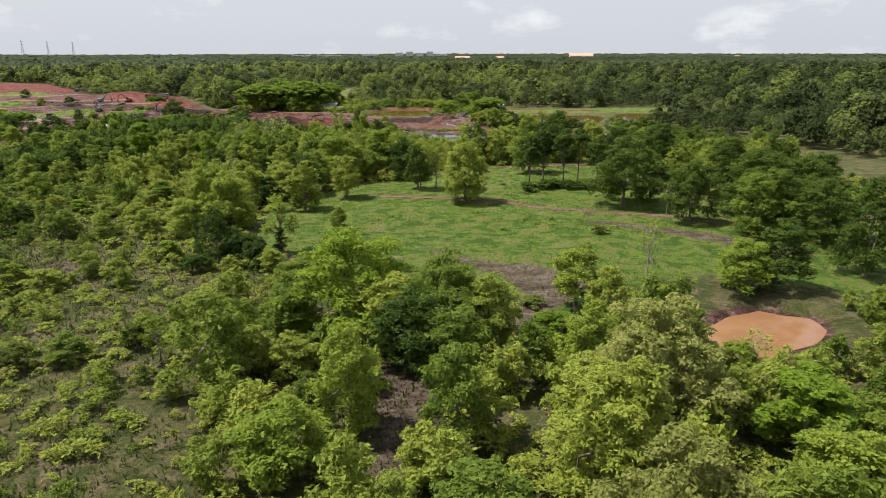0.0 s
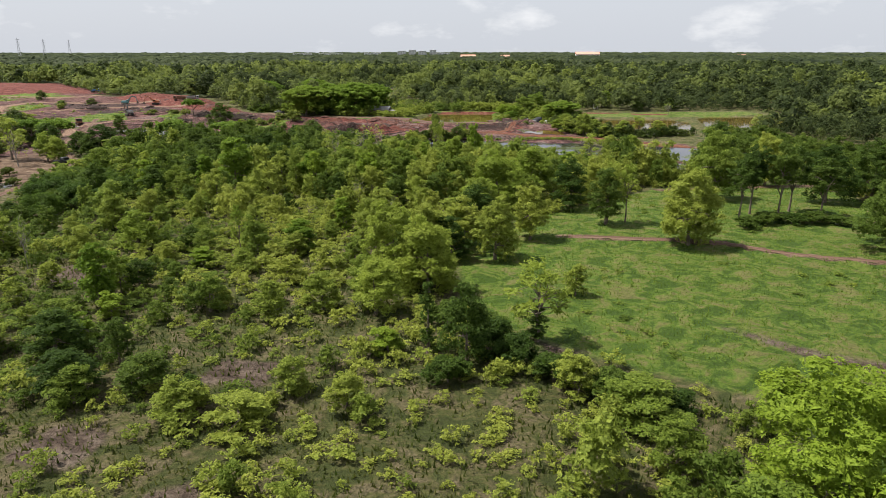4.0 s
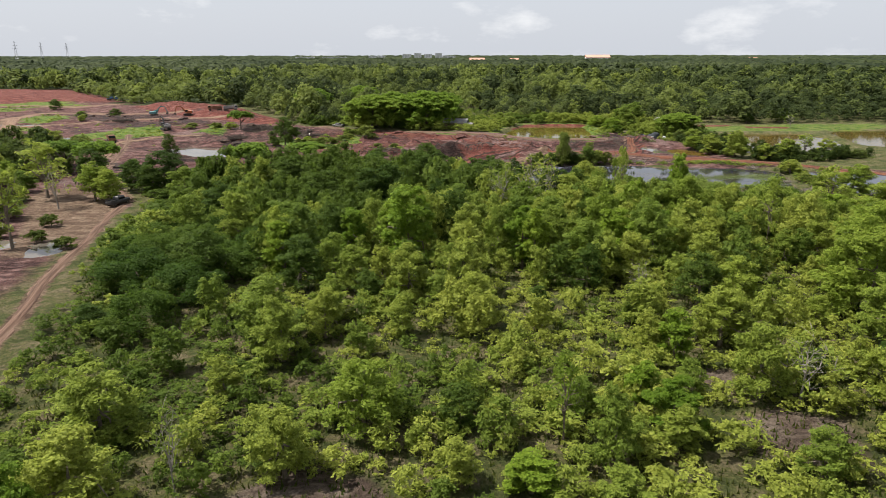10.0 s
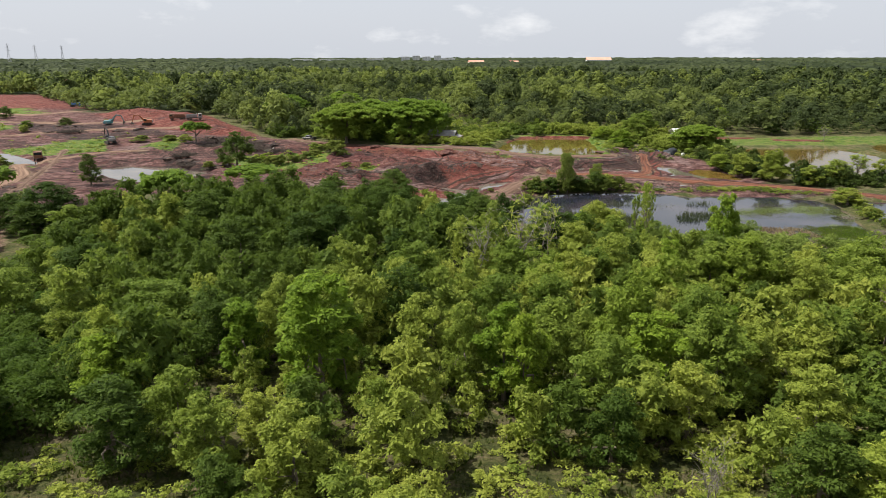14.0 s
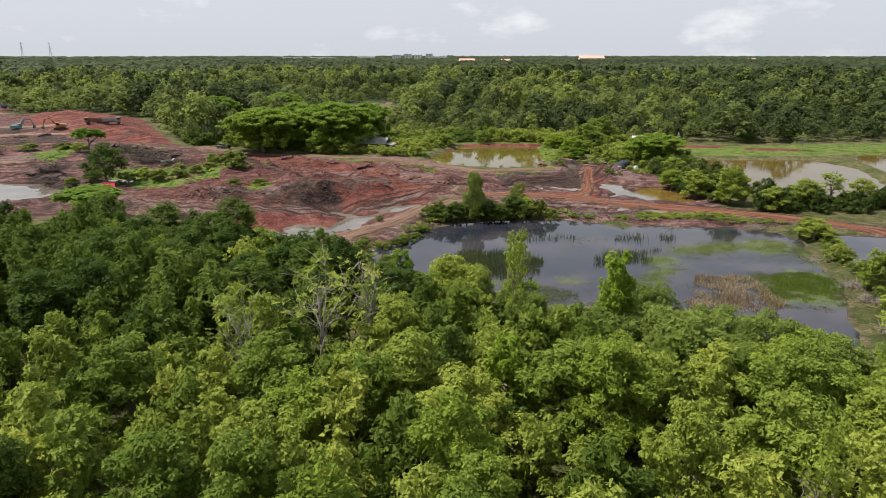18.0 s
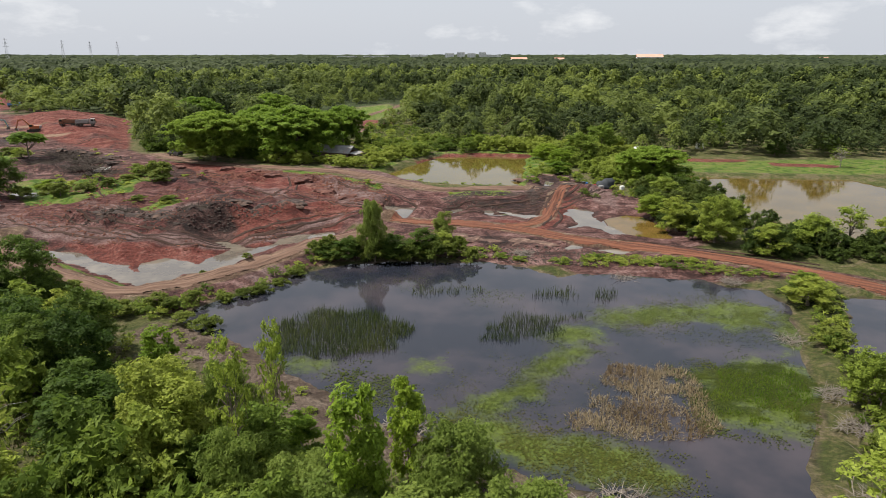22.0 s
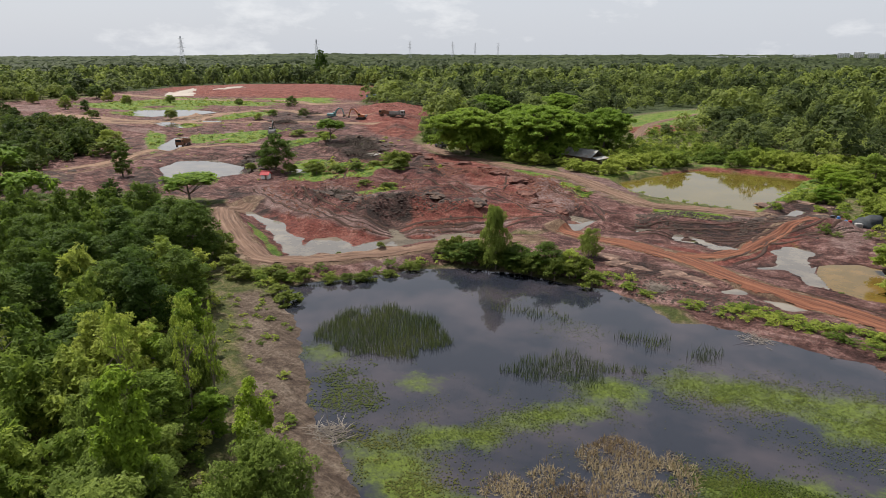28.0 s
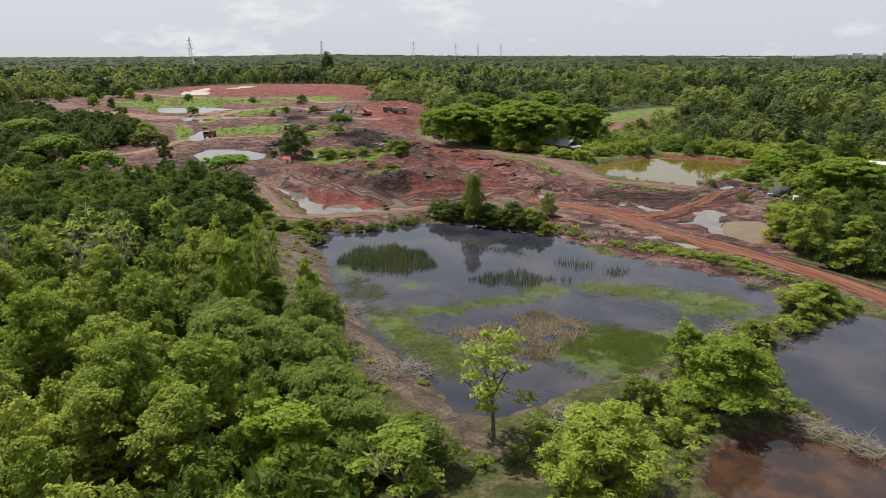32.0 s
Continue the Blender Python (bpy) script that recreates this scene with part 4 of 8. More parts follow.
KIND = {}
for k in range(5):
    KIND["mid", k] = Plant("broadleaf_tree", "round-crowned green broadleaf tree in the scrub wood", "tree", "scrub wood trees", "mid", 9, 3.2, 0.2, 6000, 0.17, 10 + k, 16 + k % 3)
for k in range(4):
    KIND["bush", k] = Plant("bush", "leafy green bush on open ground", "bush", "scrub bushes", "scrub", 3, 1.7, 0.0, 1500, 0.15, 30 + k, 11, 3, dome=True, lobe=0.36)
    KIND["yellow", k] = Plant("broadleaf_tree", "yellow-green broadleaf tree in fresh leaf", "tree", "scrub wood trees", "yellow", 9, 3.4, 0.3, 6000, 0.17, 50 + k, 17)
for k in range(3):
    KIND["dark", k] = Plant("broadleaf_tree", "dense dark green broadleaf tree", "tree", "scrub wood trees", "dark", 10, 3.4, 0.2, 6000, 0.17, 60 + k, 18)
    KIND["lime", k] = Plant("broadleaf_tree", "bright lime-green tree with tiered sprays", "tree", "scrub wood trees", "lime", 8, 2.8, 0.4, 4200, 0.19, 70 + k, 15, 6, flat=0.5, lobe=0.38)
    KIND["feather", k] = Plant("feathery_clump", "soft feathery grey-green clump of drooping foliage", "bush", "feathery clumps", "feather", 6, 3.6, 0.0, 9500, 0.13, 80 + k, 13, 4, droop=1.1, lobe=0.46)
for k in range(2):
    KIND["rain", k] = Plant("rain_tree", "huge umbrella-crowned rain tree", "tree", "rain trees", "rain", 14, 11, 0.9, 36000, 0.29, 90 + k, 44, 9, flat=0.6, girth=0.5, shape=umbrella_lobes)
    KIND["umbrella", k] = Plant("umbrella_tree", "flat-topped umbrella tree with open limbs", "tree", "umbrella trees", "rain", 8, 5, 4.9, 2600, 0.30, 95 + k, 11, 7, flat=1.0, lobe=0.32, girth=0.2, dome=True)
    KIND["sparse", k] = Plant("slender_tree", "slender tree with a thin see-through crown", "tree", "slender trees", "yellow", 9, 2.6, 2.2, 800, 0.20, 100 + k, 12, 10, twigs=3, lobe=0.32, girth=0.14)
    KIND["dead", k] = Plant("bare_tree", "pale bare tree with very few leaves", "tree", "bare trees", "mid", 8, 2.4, 2.2, 160, 0.2, 105 + k, 10, 10, PALE_BARK, twigs=7, girth=0.085)


for k in range(3):
    KIND["thicket", k] = Plant("bush", "dense dark leafy bush", "bush", "scrub bushes", "dark", 3, 2.2, 0.0, 2600, 0.15, 140 + k, 13, 3, dome=True, lobe=0.34)
    KIND["cassia", k] = Plant("bush", "broad dark green bush of fine leaves beside the lane", "bush", "lane bushes", "cassia", 5, 4.6, 0.0, 9500, 0.13, 150 + k, 20, 4, droop=0.3, dome=True, lobe=0.34)
    KIND["tall", k] = Plant("tall_tree", "tall dark tree with a bare trunk and a small crown", "tree", "meadow grove", "dark", 11, 3.0, 4.6, 4600, 0.17, 160 + k, 12, 7, lobe=0.40, girth=0.17)
KIND["ivy", 0] = Plant("ivy_stump", "upright stump wrapped in ivy", "stump", "ivy stumps", "dark", 8, 0.7, 0.1, 1500, 0.13, 170, 16, 2, lobe=0.9, girth=0.2)
for kind, leaf, count in (("mid", "mid", 13000), ("yellow", "yellow", 13000), ("dark", "dark", 12000), ("lime", "lime", 13000), ("pale", "pale", 13000)):
    for k in range(2):
        text = {"mid": "large green broadleaf tree with a billowing crown", "yellow": "large yellow-green tree with a billowing crown", "dark": "large dark green tree with a dense crown", "lime": "large lime-green tree with a spreading crown", "pale": "pale yellow-green tree with feathery sprays"}[kind]
        KIND[kind + "_big", k] = Plant("broadleaf_tree", text, "tree", "scrub wood trees", leaf, 11, 5.0, 0.4, count, 0.175, 120 + 7 * k + len(leaf), 24, 7, lobe=0.36)


def tree(kind, x, y, h, r_, label="", **more):
    if r_ > 4.1 and (kind + "_big", 0) in KIND:
        kind += "_big"
    n = sum(1 for k in KIND if k[0] == kind)
    return KIND[kind, int(rng.integers(n))].put(x, y, h, r_, label=label, **more)


TAKEN = []      # plan places that are already planted: x, y, radius


def planted(kind, x, y, h, r_, label="", **more):
    TAKEN.append((x, y, r_))
    return tree(kind, x, y, h, r_, label, **more)

# ---------------------------------------------------------------- woods
WOOD = ring("-40,-18 -41,6 -46,32 -50,44 -54,58 -60,80 -62,94 -68,108 -60,124 -46,130 -35,143 -30,139 -14,127 -5,119 2,115 8,110 16,103 24,97 32,91 42,85 52,78 62,72 70,67 78,68 86,76 100,82 112,88 128,80 122,62 98,62 74,52 56,34 42,22 31,10 30,-14 36,-26 46,-33 52,-38 57,-50 61,-62 66,-84 90,-92 90,-100 40,-104 10,-78 -20,-48")
EAST_WOOD = ring("104,60 110,40 106,18 114,4 132,-8 152,-28 130,-48 104,-46 98,-60 104,-70 130,-70 190,20 170,110 130,150 122,120 116,90 128,78")
SOUTH_EAST_WOOD = ring("64,-63 68,-60 72,-54 78,-51 82,-55 82,-62 87,-67 93,-62 100,-56 106,-50 114,-58 100,-78 86,-92 46,-90 44,-70 50,-72 54,-66 57,-63 61,-66")
SOUTH_WOOD = ring("39,-45 42,-37 48,-38 54,-41 57,-47 57,-55 55,-63 50,-66 38,-64 36,-47")
BANK = ring("84,131 90,134 92,130 88,121 84,113 87,106 90,100 87,96 83,91 82,84 72,82 74,90 77,98 80,106 83,116 85,124")
LODGE_YARD = ring("-60,236 -30,226 10,216 30,200 62,196 84,164 88,148 120,136 148,150 150,176 190,176 190,226 140,246 90,246 92,266 40,262 -20,270")
WEST_SCRUB = ring("-284,197 -287,215 -206,200 -171,196 -150,190 -119,166 -104,146 -92,122 -110,110 -160,120 -230,160")
WEST_EDGE = ring("-660,360 -560,380 -470,352 -420,322 -390,296 -400,262 -470,270 -600,300")
TRACK_BELT = ring("78,178 82,190 90,196 97,184 94,166 104,157 118,156 126,150 116,146 98,145 86,146 80,152 76,166")
LODGE_SCRUB = ring("62,196 70,206 84,214 92,214 98,190 92,164 104,153 122,154 134,172 140,196 146,176 132,146 104,142 92,152 84,166 76,182 66,184")


LOW_SHRUBS = ring("-10,276 -12,310 -34,340 -34,356 0,320 8,330 22,290 32,254 28,246 15,240 2,241")


def lattice(x0, x1, y0, y1, step, seed):
    r = np.random.default_rng(seed)
    a, b = np.meshgrid(np.arange(x0, x1, step), np.arange(y0, y1, step))
    a, b = a.ravel(), b.ravel()
    return a + r.uniform(-0.48, 0.48, len(a)) * step, b + r.uniform(-0.48, 0.48, len(b)) * step, r


def clear_of(x, y, gap, beach=False):
    ok = np.ones(len(x), bool)
    for px, py, pr in TAKEN:
        ok &= (x - px) ** 2 + (y - py) ** 2 > (gap * pr) ** 2
    ok &= beach | (inside_distance(BEACH, x, y) < 0.3)
    for outline in BARE_SPOTS:
        ok &= inside_distance(outline, x, y) < 0.2
    for line, half in TRACKS:
        ok &= line_distance(line, x, y) > half + 1.6
    for outline, level, bank in POOLS:
        ok &= inside_distance(outline, x, y) < -0.8
    return ok


def joined_plants(name, label, protos, x, y, h, r_, mat, seed, tint=None, group=""):
    """Many plants as one mesh: each takes the leaves of a prototype, in its own place, size, turn and tint."""
    r = np.random.default_rng(seed)
    z = terrain(x, y)
    pick = r.integers(0, len(protos), len(x))
    cos, tints = [], []
    for k, (co, ph, pr) in enumerate(protos):
        i = np.nonzero(pick == k)[0]
        if not len(i):
            continue
        t = r.uniform(0, 6.283, len(i))
        c, s = np.cos(t)[:, None], np.sin(t)[:, None]
        sx, sz = (r_[i] / pr)[:, None], (h[i] / ph)[:, None]
        px = (co[None, :, 0] * c - co[None, :, 1] * s) * sx + x[i][:, None]
        py = (co[None, :, 0] * s + co[None, :, 1] * c) * sx + y[i][:, None]
        pz = co[None, :, 2] * sz + z[i][:, None] - 0.1
        cos.append(np.stack([px, py, pz], 2).reshape(-1, 3))
        v = r.random(len(i)) if tint is None else tint[i]
        tints.append(np.repeat(v, len(co)))
    co = np.concatenate(cos)
    me = mesh_from(name, co, np.arange(len(co)).reshape(-1, 3), mat, [("tint", np.concatenate(tints))])
    return tagged(new(name, me), label, "woods", group, "stuff")


def light_proto(h, r_, base, count, size, seed, lobes=9, **more):
    return leaf_cloud(crown_lobes(r_, h, base, seed, lobes), count, size, seed + 9, **more)[0], h, r_


WOOD_PROTOS = [light_proto(7, 3.0, 0.1, 760, 0.32, 200 + k, 10) for k in range(6)]
TUSSOCK_PROTOS = [light_proto(2.6, 1.6, 0.05, 90, 0.34, 236 + k, 5, clumps=3) for k in range(4)]
THICKET_PROTOS = [light_proto(5, 3.0, 0.1, 420, 0.42, 230 + k, 9) for k in range(5)]
BUSH_PROTOS = [light_proto(2.6, 1.6, 0.05, 230, 0.19, 220 + k, 5, clumps=4) for k in range(6)]
def far_protos(count, size, seed):
    """Round, tall, broad and ragged crowns for woods seen from far off."""
    return [(leaf_cloud(crown_lobes(r_, h, 0.2, seed + k, lobes, lobe, dome), count, size, seed + k + 9, clumps=0, scatter=0.20, slim=0.7, inner=0.04)[0], h, r_) for k, (h, r_, lobes, lobe, dome) in enumerate(((8, 3.8, 12, 0.40, True), (10, 3.6, 12, 0.42, False), (8, 4.8, 16, 0.34, True), (9, 4.2, 13, 0.38, True), (11, 3.8, 14, 0.40, True), (6, 3.8, 12, 0.40, True), (9, 4.6, 18, 0.32, True)))]


def openness(x, y):
    """How open the scrub is, 0 to 1: thin with bare gaps in the south, closed towards the pond."""
    thin = smooth(20, -35, y) * smooth(62, 20, x)
    gaps = smooth(0.10, 0.65, lumps(x, y, 13, 31) + 0.35 * lumps(x, y, 5, 32))
    return np.clip(0.62 * thin * (1 - 0.5 * smooth(-34, -4, y)) + gaps * (0.15 + 0.45 * smooth(60, 0, y)), 0, 1)


def plant_woods():
    x, y, r = lattice(-90, 150, -110, 150, 4.0, 41)
    south = np.maximum(inside_distance(SOUTH_EAST_WOOD, x, y), inside_distance(SOUTH_WOOD, x, y))
    zone = np.maximum.reduce([inside_distance(WOOD, x, y), inside_distance(EAST_WOOD, x, y), south])
    keep = (zone > 0.6) & clear_of(x, y, 0.8)
    keep &= r.random(len(x)) > np.where(south > 0, 0.25, np.maximum(0.85 * openness(x, y), 0.62 * smooth(55, 34, y) * (x < 62)))
    x, y = x[keep], y[keep]
    edge = inside_distance(WOOD, x, y)
    tall = (2.9 + 4.4 * smooth(-8, 56, y)) * (1 - 0.45 * smooth(10, 1, inside_distance(WOOD, x, y)) * (x < -20)) * (1 - 0.4 * smooth(14, 2, edge) * (y > 60))
    tall = np.where(np.maximum(inside_distance(SOUTH_EAST_WOOD, x, y), inside_distance(SOUTH_WOOD, x, y)) > 0, 5.6, tall)
    size = 1 + 0.28 * lumps(x, y, 15, 33) - 0.30 * openness(x, y) + 0.18 * r.normal(size=len(x))
    h, rad = np.clip(tall * size, 1.6, 12), np.clip((1.45 + 0.95 * np.maximum(smooth(-8, 50, y), tall > 5.5)) * size, 0.8, 4.0)
    near = (y > 20) & (y < 112) & (x > -45) & (x < 60) & (r.random(len(x)) < 0.40)
    near |= (y < 20) & (y > -70) & (r.random(len(x)) < 0.25)
    number = 0
    for a, b, c, d in zip(x[near], y[near], h[near], rad[near]):
        if number < 88:
            kind = ("mid", "mid", "mid", "dark", "lime", "yellow")[int(r.integers(6))]
            tree(kind, float(a), float(b), float(c) * 1.06, float(d) * 1.04)
            number += 1
        else:
            break
    done = np.zeros(len(x), bool)
    done[np.nonzero(near)[0][:number]] = True
    rest = ~done
    # tint drops south-west and in EAST_WOOD: painted cloud shade, and darker species
    joined_plants("scrub_wood", "dense green scrub wood of small broadleaf trees", WOOD_PROTOS, x[rest], y[rest], h[rest], rad[rest], LEAF["thicket"], 44, np.clip(0.38 - 0.5 * (inside_distance(EAST_WOOD, x[rest], y[rest]) > 0) + 0.22 * smooth(50, 30, y[rest]) * smooth(-5, 8, x[rest]) - 0.52 * smooth(58, 90, y[rest]) - 0.25 * smooth(20, 0, x[rest]) * smooth(56, 76, y[rest]) + 0.20 * smooth(-12, 2, y[rest]) * smooth(-20, -6, x[rest]) - 0.30 * smooth(-12, -22, x[rest]) * smooth(60, 48, y[rest]) - 0.30 * smooth(0, -25, y[rest]) * smooth(14, -2, x[rest]) + 0.5 * lumps(x, y, 22, 34)[rest] + 0.36 * r.normal(size=rest.sum()), 0, 1))
    x, y, r = lattice(-90, 150, -110, 215, 2.0, 42)
    south = np.maximum(inside_distance(SOUTH_EAST_WOOD, x, y), inside_distance(SOUTH_WOOD, x, y))
    zone = np.maximum.reduce([inside_distance(WOOD, x, y) + 1.5, south, inside_distance(EAST_WOOD, x, y), inside_distance(LODGE_SCRUB, x, y), inside_distance(BANK, x, y)])
    shade = smooth(25, 60, y) * (inside_distance(WOOD, x, y) > 8)
    keep = (zone > 0.2) & clear_of(x, y, 0.3) & (r.random(len(x)) > 0.05 + 0.34 * openness(x, y) + 0.60 * shade + 0.4 * (y > 140) + 0.45 * (x > 100))
    x, y = x[keep], y[keep]
    rad = (0.6 + 1.0 * r.random(len(x)) ** 1.7) * (1 + 0.30 * smooth(-36, 6, y) * smooth(70, 45, y)) * (1 + 0.25 * lumps(x, y, 9, 37))
    # last tint term: cloud shade over the south-west, put into the bushes' colour
    joined_plants("undergrowth", "tangled green undergrowth of bushes and saplings", BUSH_PROTOS, x, y, rad * r.uniform(0.65, 1.6, len(x)), rad, LEAF["thicket"], 45, np.clip(0.60 + 0.5 * lumps(x, y, 11, 35) + 0.36 * r.normal(size=len(x)) + 0.26 * smooth(50, 30, y) * smooth(-5, 8, x) - 0.28 * smooth(12, -8, x) * (y < 45) - 0.25 * smooth(-12, -24, x) * (y < 50) - 0.46 * smooth(58, 90, y) + 0.18 * smooth(-12, 2, y) - 0.30 * smooth(0, -25, y) * smooth(14, -2, x), 0, 1))
    blades("wood_floor_weeds", WOOD, 90000, 0.50, 0.10, 0.8, LEAF["weed"], "weeds and dry grass on the floor of the scrub", 480, None, "grass", 0.25, 6)
    # thickets round the square pond and beyond the tan track
    x, y, r = lattice(-60, 95, 196, 270, 3.8, 43)
    keep = (inside_distance(RED_SITE, x, y) < -4) & clear_of(x, y, 0.5) & (inside_distance(LODGE_LAWN, x, y) < -2) & (line_distance(TRACKS[1][0], x, y) > 6) & (inside_distance(GREEN_POND, x, y) < -4) & (inside_distance(LODGE_POND, x, y) < -3)
    keep &= ~((np.abs(x - 92.5) < 8) & (np.abs(y - 232) < 14)) & ~((np.abs(x - 6) < 9) & (y > 226) & (y < 242))
    x, y = x[keep], y[keep]
    rad = r.uniform(1.3, 3.4, len(x)) * (1 - 0.4 * smooth(-6, 6, inside_distance(LOW_SHRUBS, x, y))) * (1 - 0.55 * smooth(52, 56, x) * smooth(76, 68, x) * smooth(240, 228, y))
    joined_plants("thicket", "bright green thicket of shrubs beyond the earthworks", THICKET_PROTOS, x, y, rad * r.uniform(0.8, 1.6, len(x)), rad, LEAF["thicket"], 46, np.clip(0.36 + 0.5 * lumps(x, y, 18, 36), 0, 1))


def plant_far_woods():
    x, y, r = lattice(-40, 40, 236, 362, 2.7, 48)
    keep = (inside_distance(LOW_SHRUBS, x, y) > -4) & (inside_distance(CLEARING, x, y) < -1) & (r.random(len(x)) < 0.85) & (inside_distance(POOLS[2][0], x, y) < -4) & (line_distance(TRACKS[7][0], x, y) > 4) & ~((np.abs(x - 6) < 9) & (y > 226) & (y < 244))
    x, y = x[keep], y[keep]
    rad = 0.8 + 1.6 * r.random(len(x)) ** 2
    joined_plants("thicket", "low green shrubs before the clearing", TUSSOCK_PROTOS, x, y, rad * r.uniform(0.6, 1.3, len(x)), rad, LEAF["thicket"], 49, np.clip(0.35 + 0.4 * lumps(x, y, 12, 50) + 0.2 * r.normal(size=len(x)), 0, 1))
    for name, near, reach, step, protos, seed in (("far_woods", 0, 310, 5.6, far_protos(330, 0.40, 240), 51), ("far_woods", 310, 520, 6.6, far_protos(190, 0.52, 260), 52), ("farther_woods", 520, 830, 7.6, far_protos(84, 0.85, 280), 61)):
        x, y, r = lattice(-760, 640, -60, 900, step, seed)
        d = np.hypot(x - 40, y - 40)
        seen = np.zeros(len(x), bool)
        for ex, ey, way in ((57, -117, 1), (-9, -30, 2), (40, 43, 1), (53, 57, -14), (92, 41, -34)):
            seen |= np.abs(np.degrees(np.arctan2(x - ex, y - ey)) - way) < 37
        keep = (d > near) & (d <= reach) & seen
        x, y = x[keep], y[keep]
        taken = np.maximum.reduce([inside_distance(RED_SITE, x, y) + 3, inside_distance(CLEARING, x, y) + 4, inside_distance(LODGE_LAWN, x, y) + 2, inside_distance(WEST_SITE, x, y), inside_distance(WOOD, x, y), inside_distance(EAST_WOOD, x, y),
                                   inside_distance(FIELD, x, y) + 4, inside_distance(LODGE_YARD, x, y), inside_distance(SHORE_STRIP, x, y) + 4])
        keep = (taken < 0) & clear_of(x, y, 0.6) & ~((x > -72) & (x < 130) & (y > -100) & (y < 216))
        x, y = x[keep], y[keep]
        low = smooth(-12, 6, inside_distance(LOW_SHRUBS, x, y))
        s = np.exp(0.24 * lumps(x, y, 45, 53) + 0.26 * lumps(x, y, 14, 59) + 0.36 * r.normal(size=len(x))) * (1 - 0.68 * low) * (1 + 0.10 * (step > 7))
        stand_ = np.clip(1.0 + 0.45 * lumps(x, y, 60, 63), 0.6, 1.5)
        # tint falls off eastwards: darker trees and cloud shade in one colour
        tint = np.clip(0.36 - 0.30 * smooth(90, 190, x) + 0.36 * lumps(x, y, 40, 54) + 0.22 * lumps(x, y, 13, 64) + 0.34 * r.normal(size=len(x)) + 0.3 * low, 0, 1)
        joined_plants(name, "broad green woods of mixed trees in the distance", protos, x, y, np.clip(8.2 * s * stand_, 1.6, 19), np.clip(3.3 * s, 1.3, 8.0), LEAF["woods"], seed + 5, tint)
    # the canopy from there to the horizon
    az = np.radians(np.linspace(-76, 48, 400))
    rr = [790.0]
    while rr[-1] < 4200:
        rr.append(rr[-1] * 1.0075 + 0.8)
    A, R = np.meshgrid(az, np.array(rr))
    r = np.random.default_rng(55)
    x = 50 + np.sin(A) * R + r.normal(size=A.shape) * R * 0.0016
    y = 20 + np.cos(A) * R + r.normal(size=A.shape) * R * 0.0016
    z = terrain(x.ravel(), y.ravel()).reshape(A.shape) + 4.5 + 2.4 * lumps(x, y, 70, 56) + 2.0 * lumps(x, y, 19, 57) + 7.5 * r.random(A.shape) ** 2
    z[0] = -2
    red = inside_distance(RED_PAD, x.ravel(), y.ravel()).reshape(A.shape)
    z = np.where(red > -6, -3, z)
    m, k = A.shape
    c = (np.arange(m - 1)[:, None] * k + np.arange(k - 1)).ravel()
    faces = np.stack([c, c + 1, c + 1 + k, c + k], 1)
    tint = np.clip(0.32 + 0.4 * lumps(x, y, 120, 58) + 0.25 * r.random(A.shape), 0, 1)
    # the canopy's leaf colour already includes haze
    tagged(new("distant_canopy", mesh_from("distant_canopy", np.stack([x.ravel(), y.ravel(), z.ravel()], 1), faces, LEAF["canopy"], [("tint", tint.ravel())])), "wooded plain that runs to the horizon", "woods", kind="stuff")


# bushes and small trees that were left standing on the far earthworks
for kind, a, b, h, rad in (("mid", -127, 178, 7.0, 5.0), ("dark", -136, 172, 5.0, 3.6), ("mid", -288, 248, 7.5, 4.0), ("dark", -276, 252, 6.0, 3.4), ("mid", -300, 290, 6.0, 4.2), ("lime", -284, 308, 5.0, 4.0), ("mid", -330, 296, 8.0, 4.5), ("dark", -342, 280, 9.0, 4.5), ("mid", -352, 262, 9.0, 4.2),
                           ("mid", -240, 322, 4.0, 3.4), ("lime", -168, 282, 3.6, 3.2), ("mid", -160, 266, 3.0, 2.6), ("dark", -156, 290, 4.0, 3.4), ("lime", -46, 184, 4.5, 2.8), ("mid", -34, 200, 3.2, 2.8)):
    tree(kind, a, b, h, rad)

# ---------------------------------------------------------------- helpers for built things
def part(name, bm, mat, parent=None, label="", smooth_=False):
    me = bpy.data.meshes.new(name)
    bmesh.ops.recalc_face_normals(bm, faces=bm.faces[:])
    if smooth_:
        for f in bm.faces:
            f.smooth = True
    bm.to_mesh(me)
    bm.free()
    me.materials.append(mat)
    ob = new(name, me)
    ob.parent = parent
    return tagged(ob, label)


def block(sx, sy, sz, at=(0, 0, 0), bevel=0.03, taper=1.0, turn=(0, 0, 0)):
    """A box with worn edges, its base centre at the given place; taper narrows the top."""
    bm = bmesh.new()
    bmesh.ops.create_cube(bm, size=1)
    for v in bm.verts:
        t = taper if v.co.z > 0 else 1.0
        v.co = Vector((v.co.x * sx * t, v.co.y * sy * t, (v.co.z + 0.5) * sz))
    if bevel:
        bmesh.ops.bevel(bm, geom=bm.edges[:], offset=min(bevel, 0.3 * min(sx, sy, sz)), segments=1, affect="EDGES")
    bmesh.ops.transform(bm, matrix=pose(*at, *turn), verts=bm.verts[:])
    return bm


def rod(a, b, r_, sides=8):
    bm = bmesh.new()
    rings = tube(bm, [a, b], [r_, r_], sides)
    bm.faces.new(rings[0])
    return bm


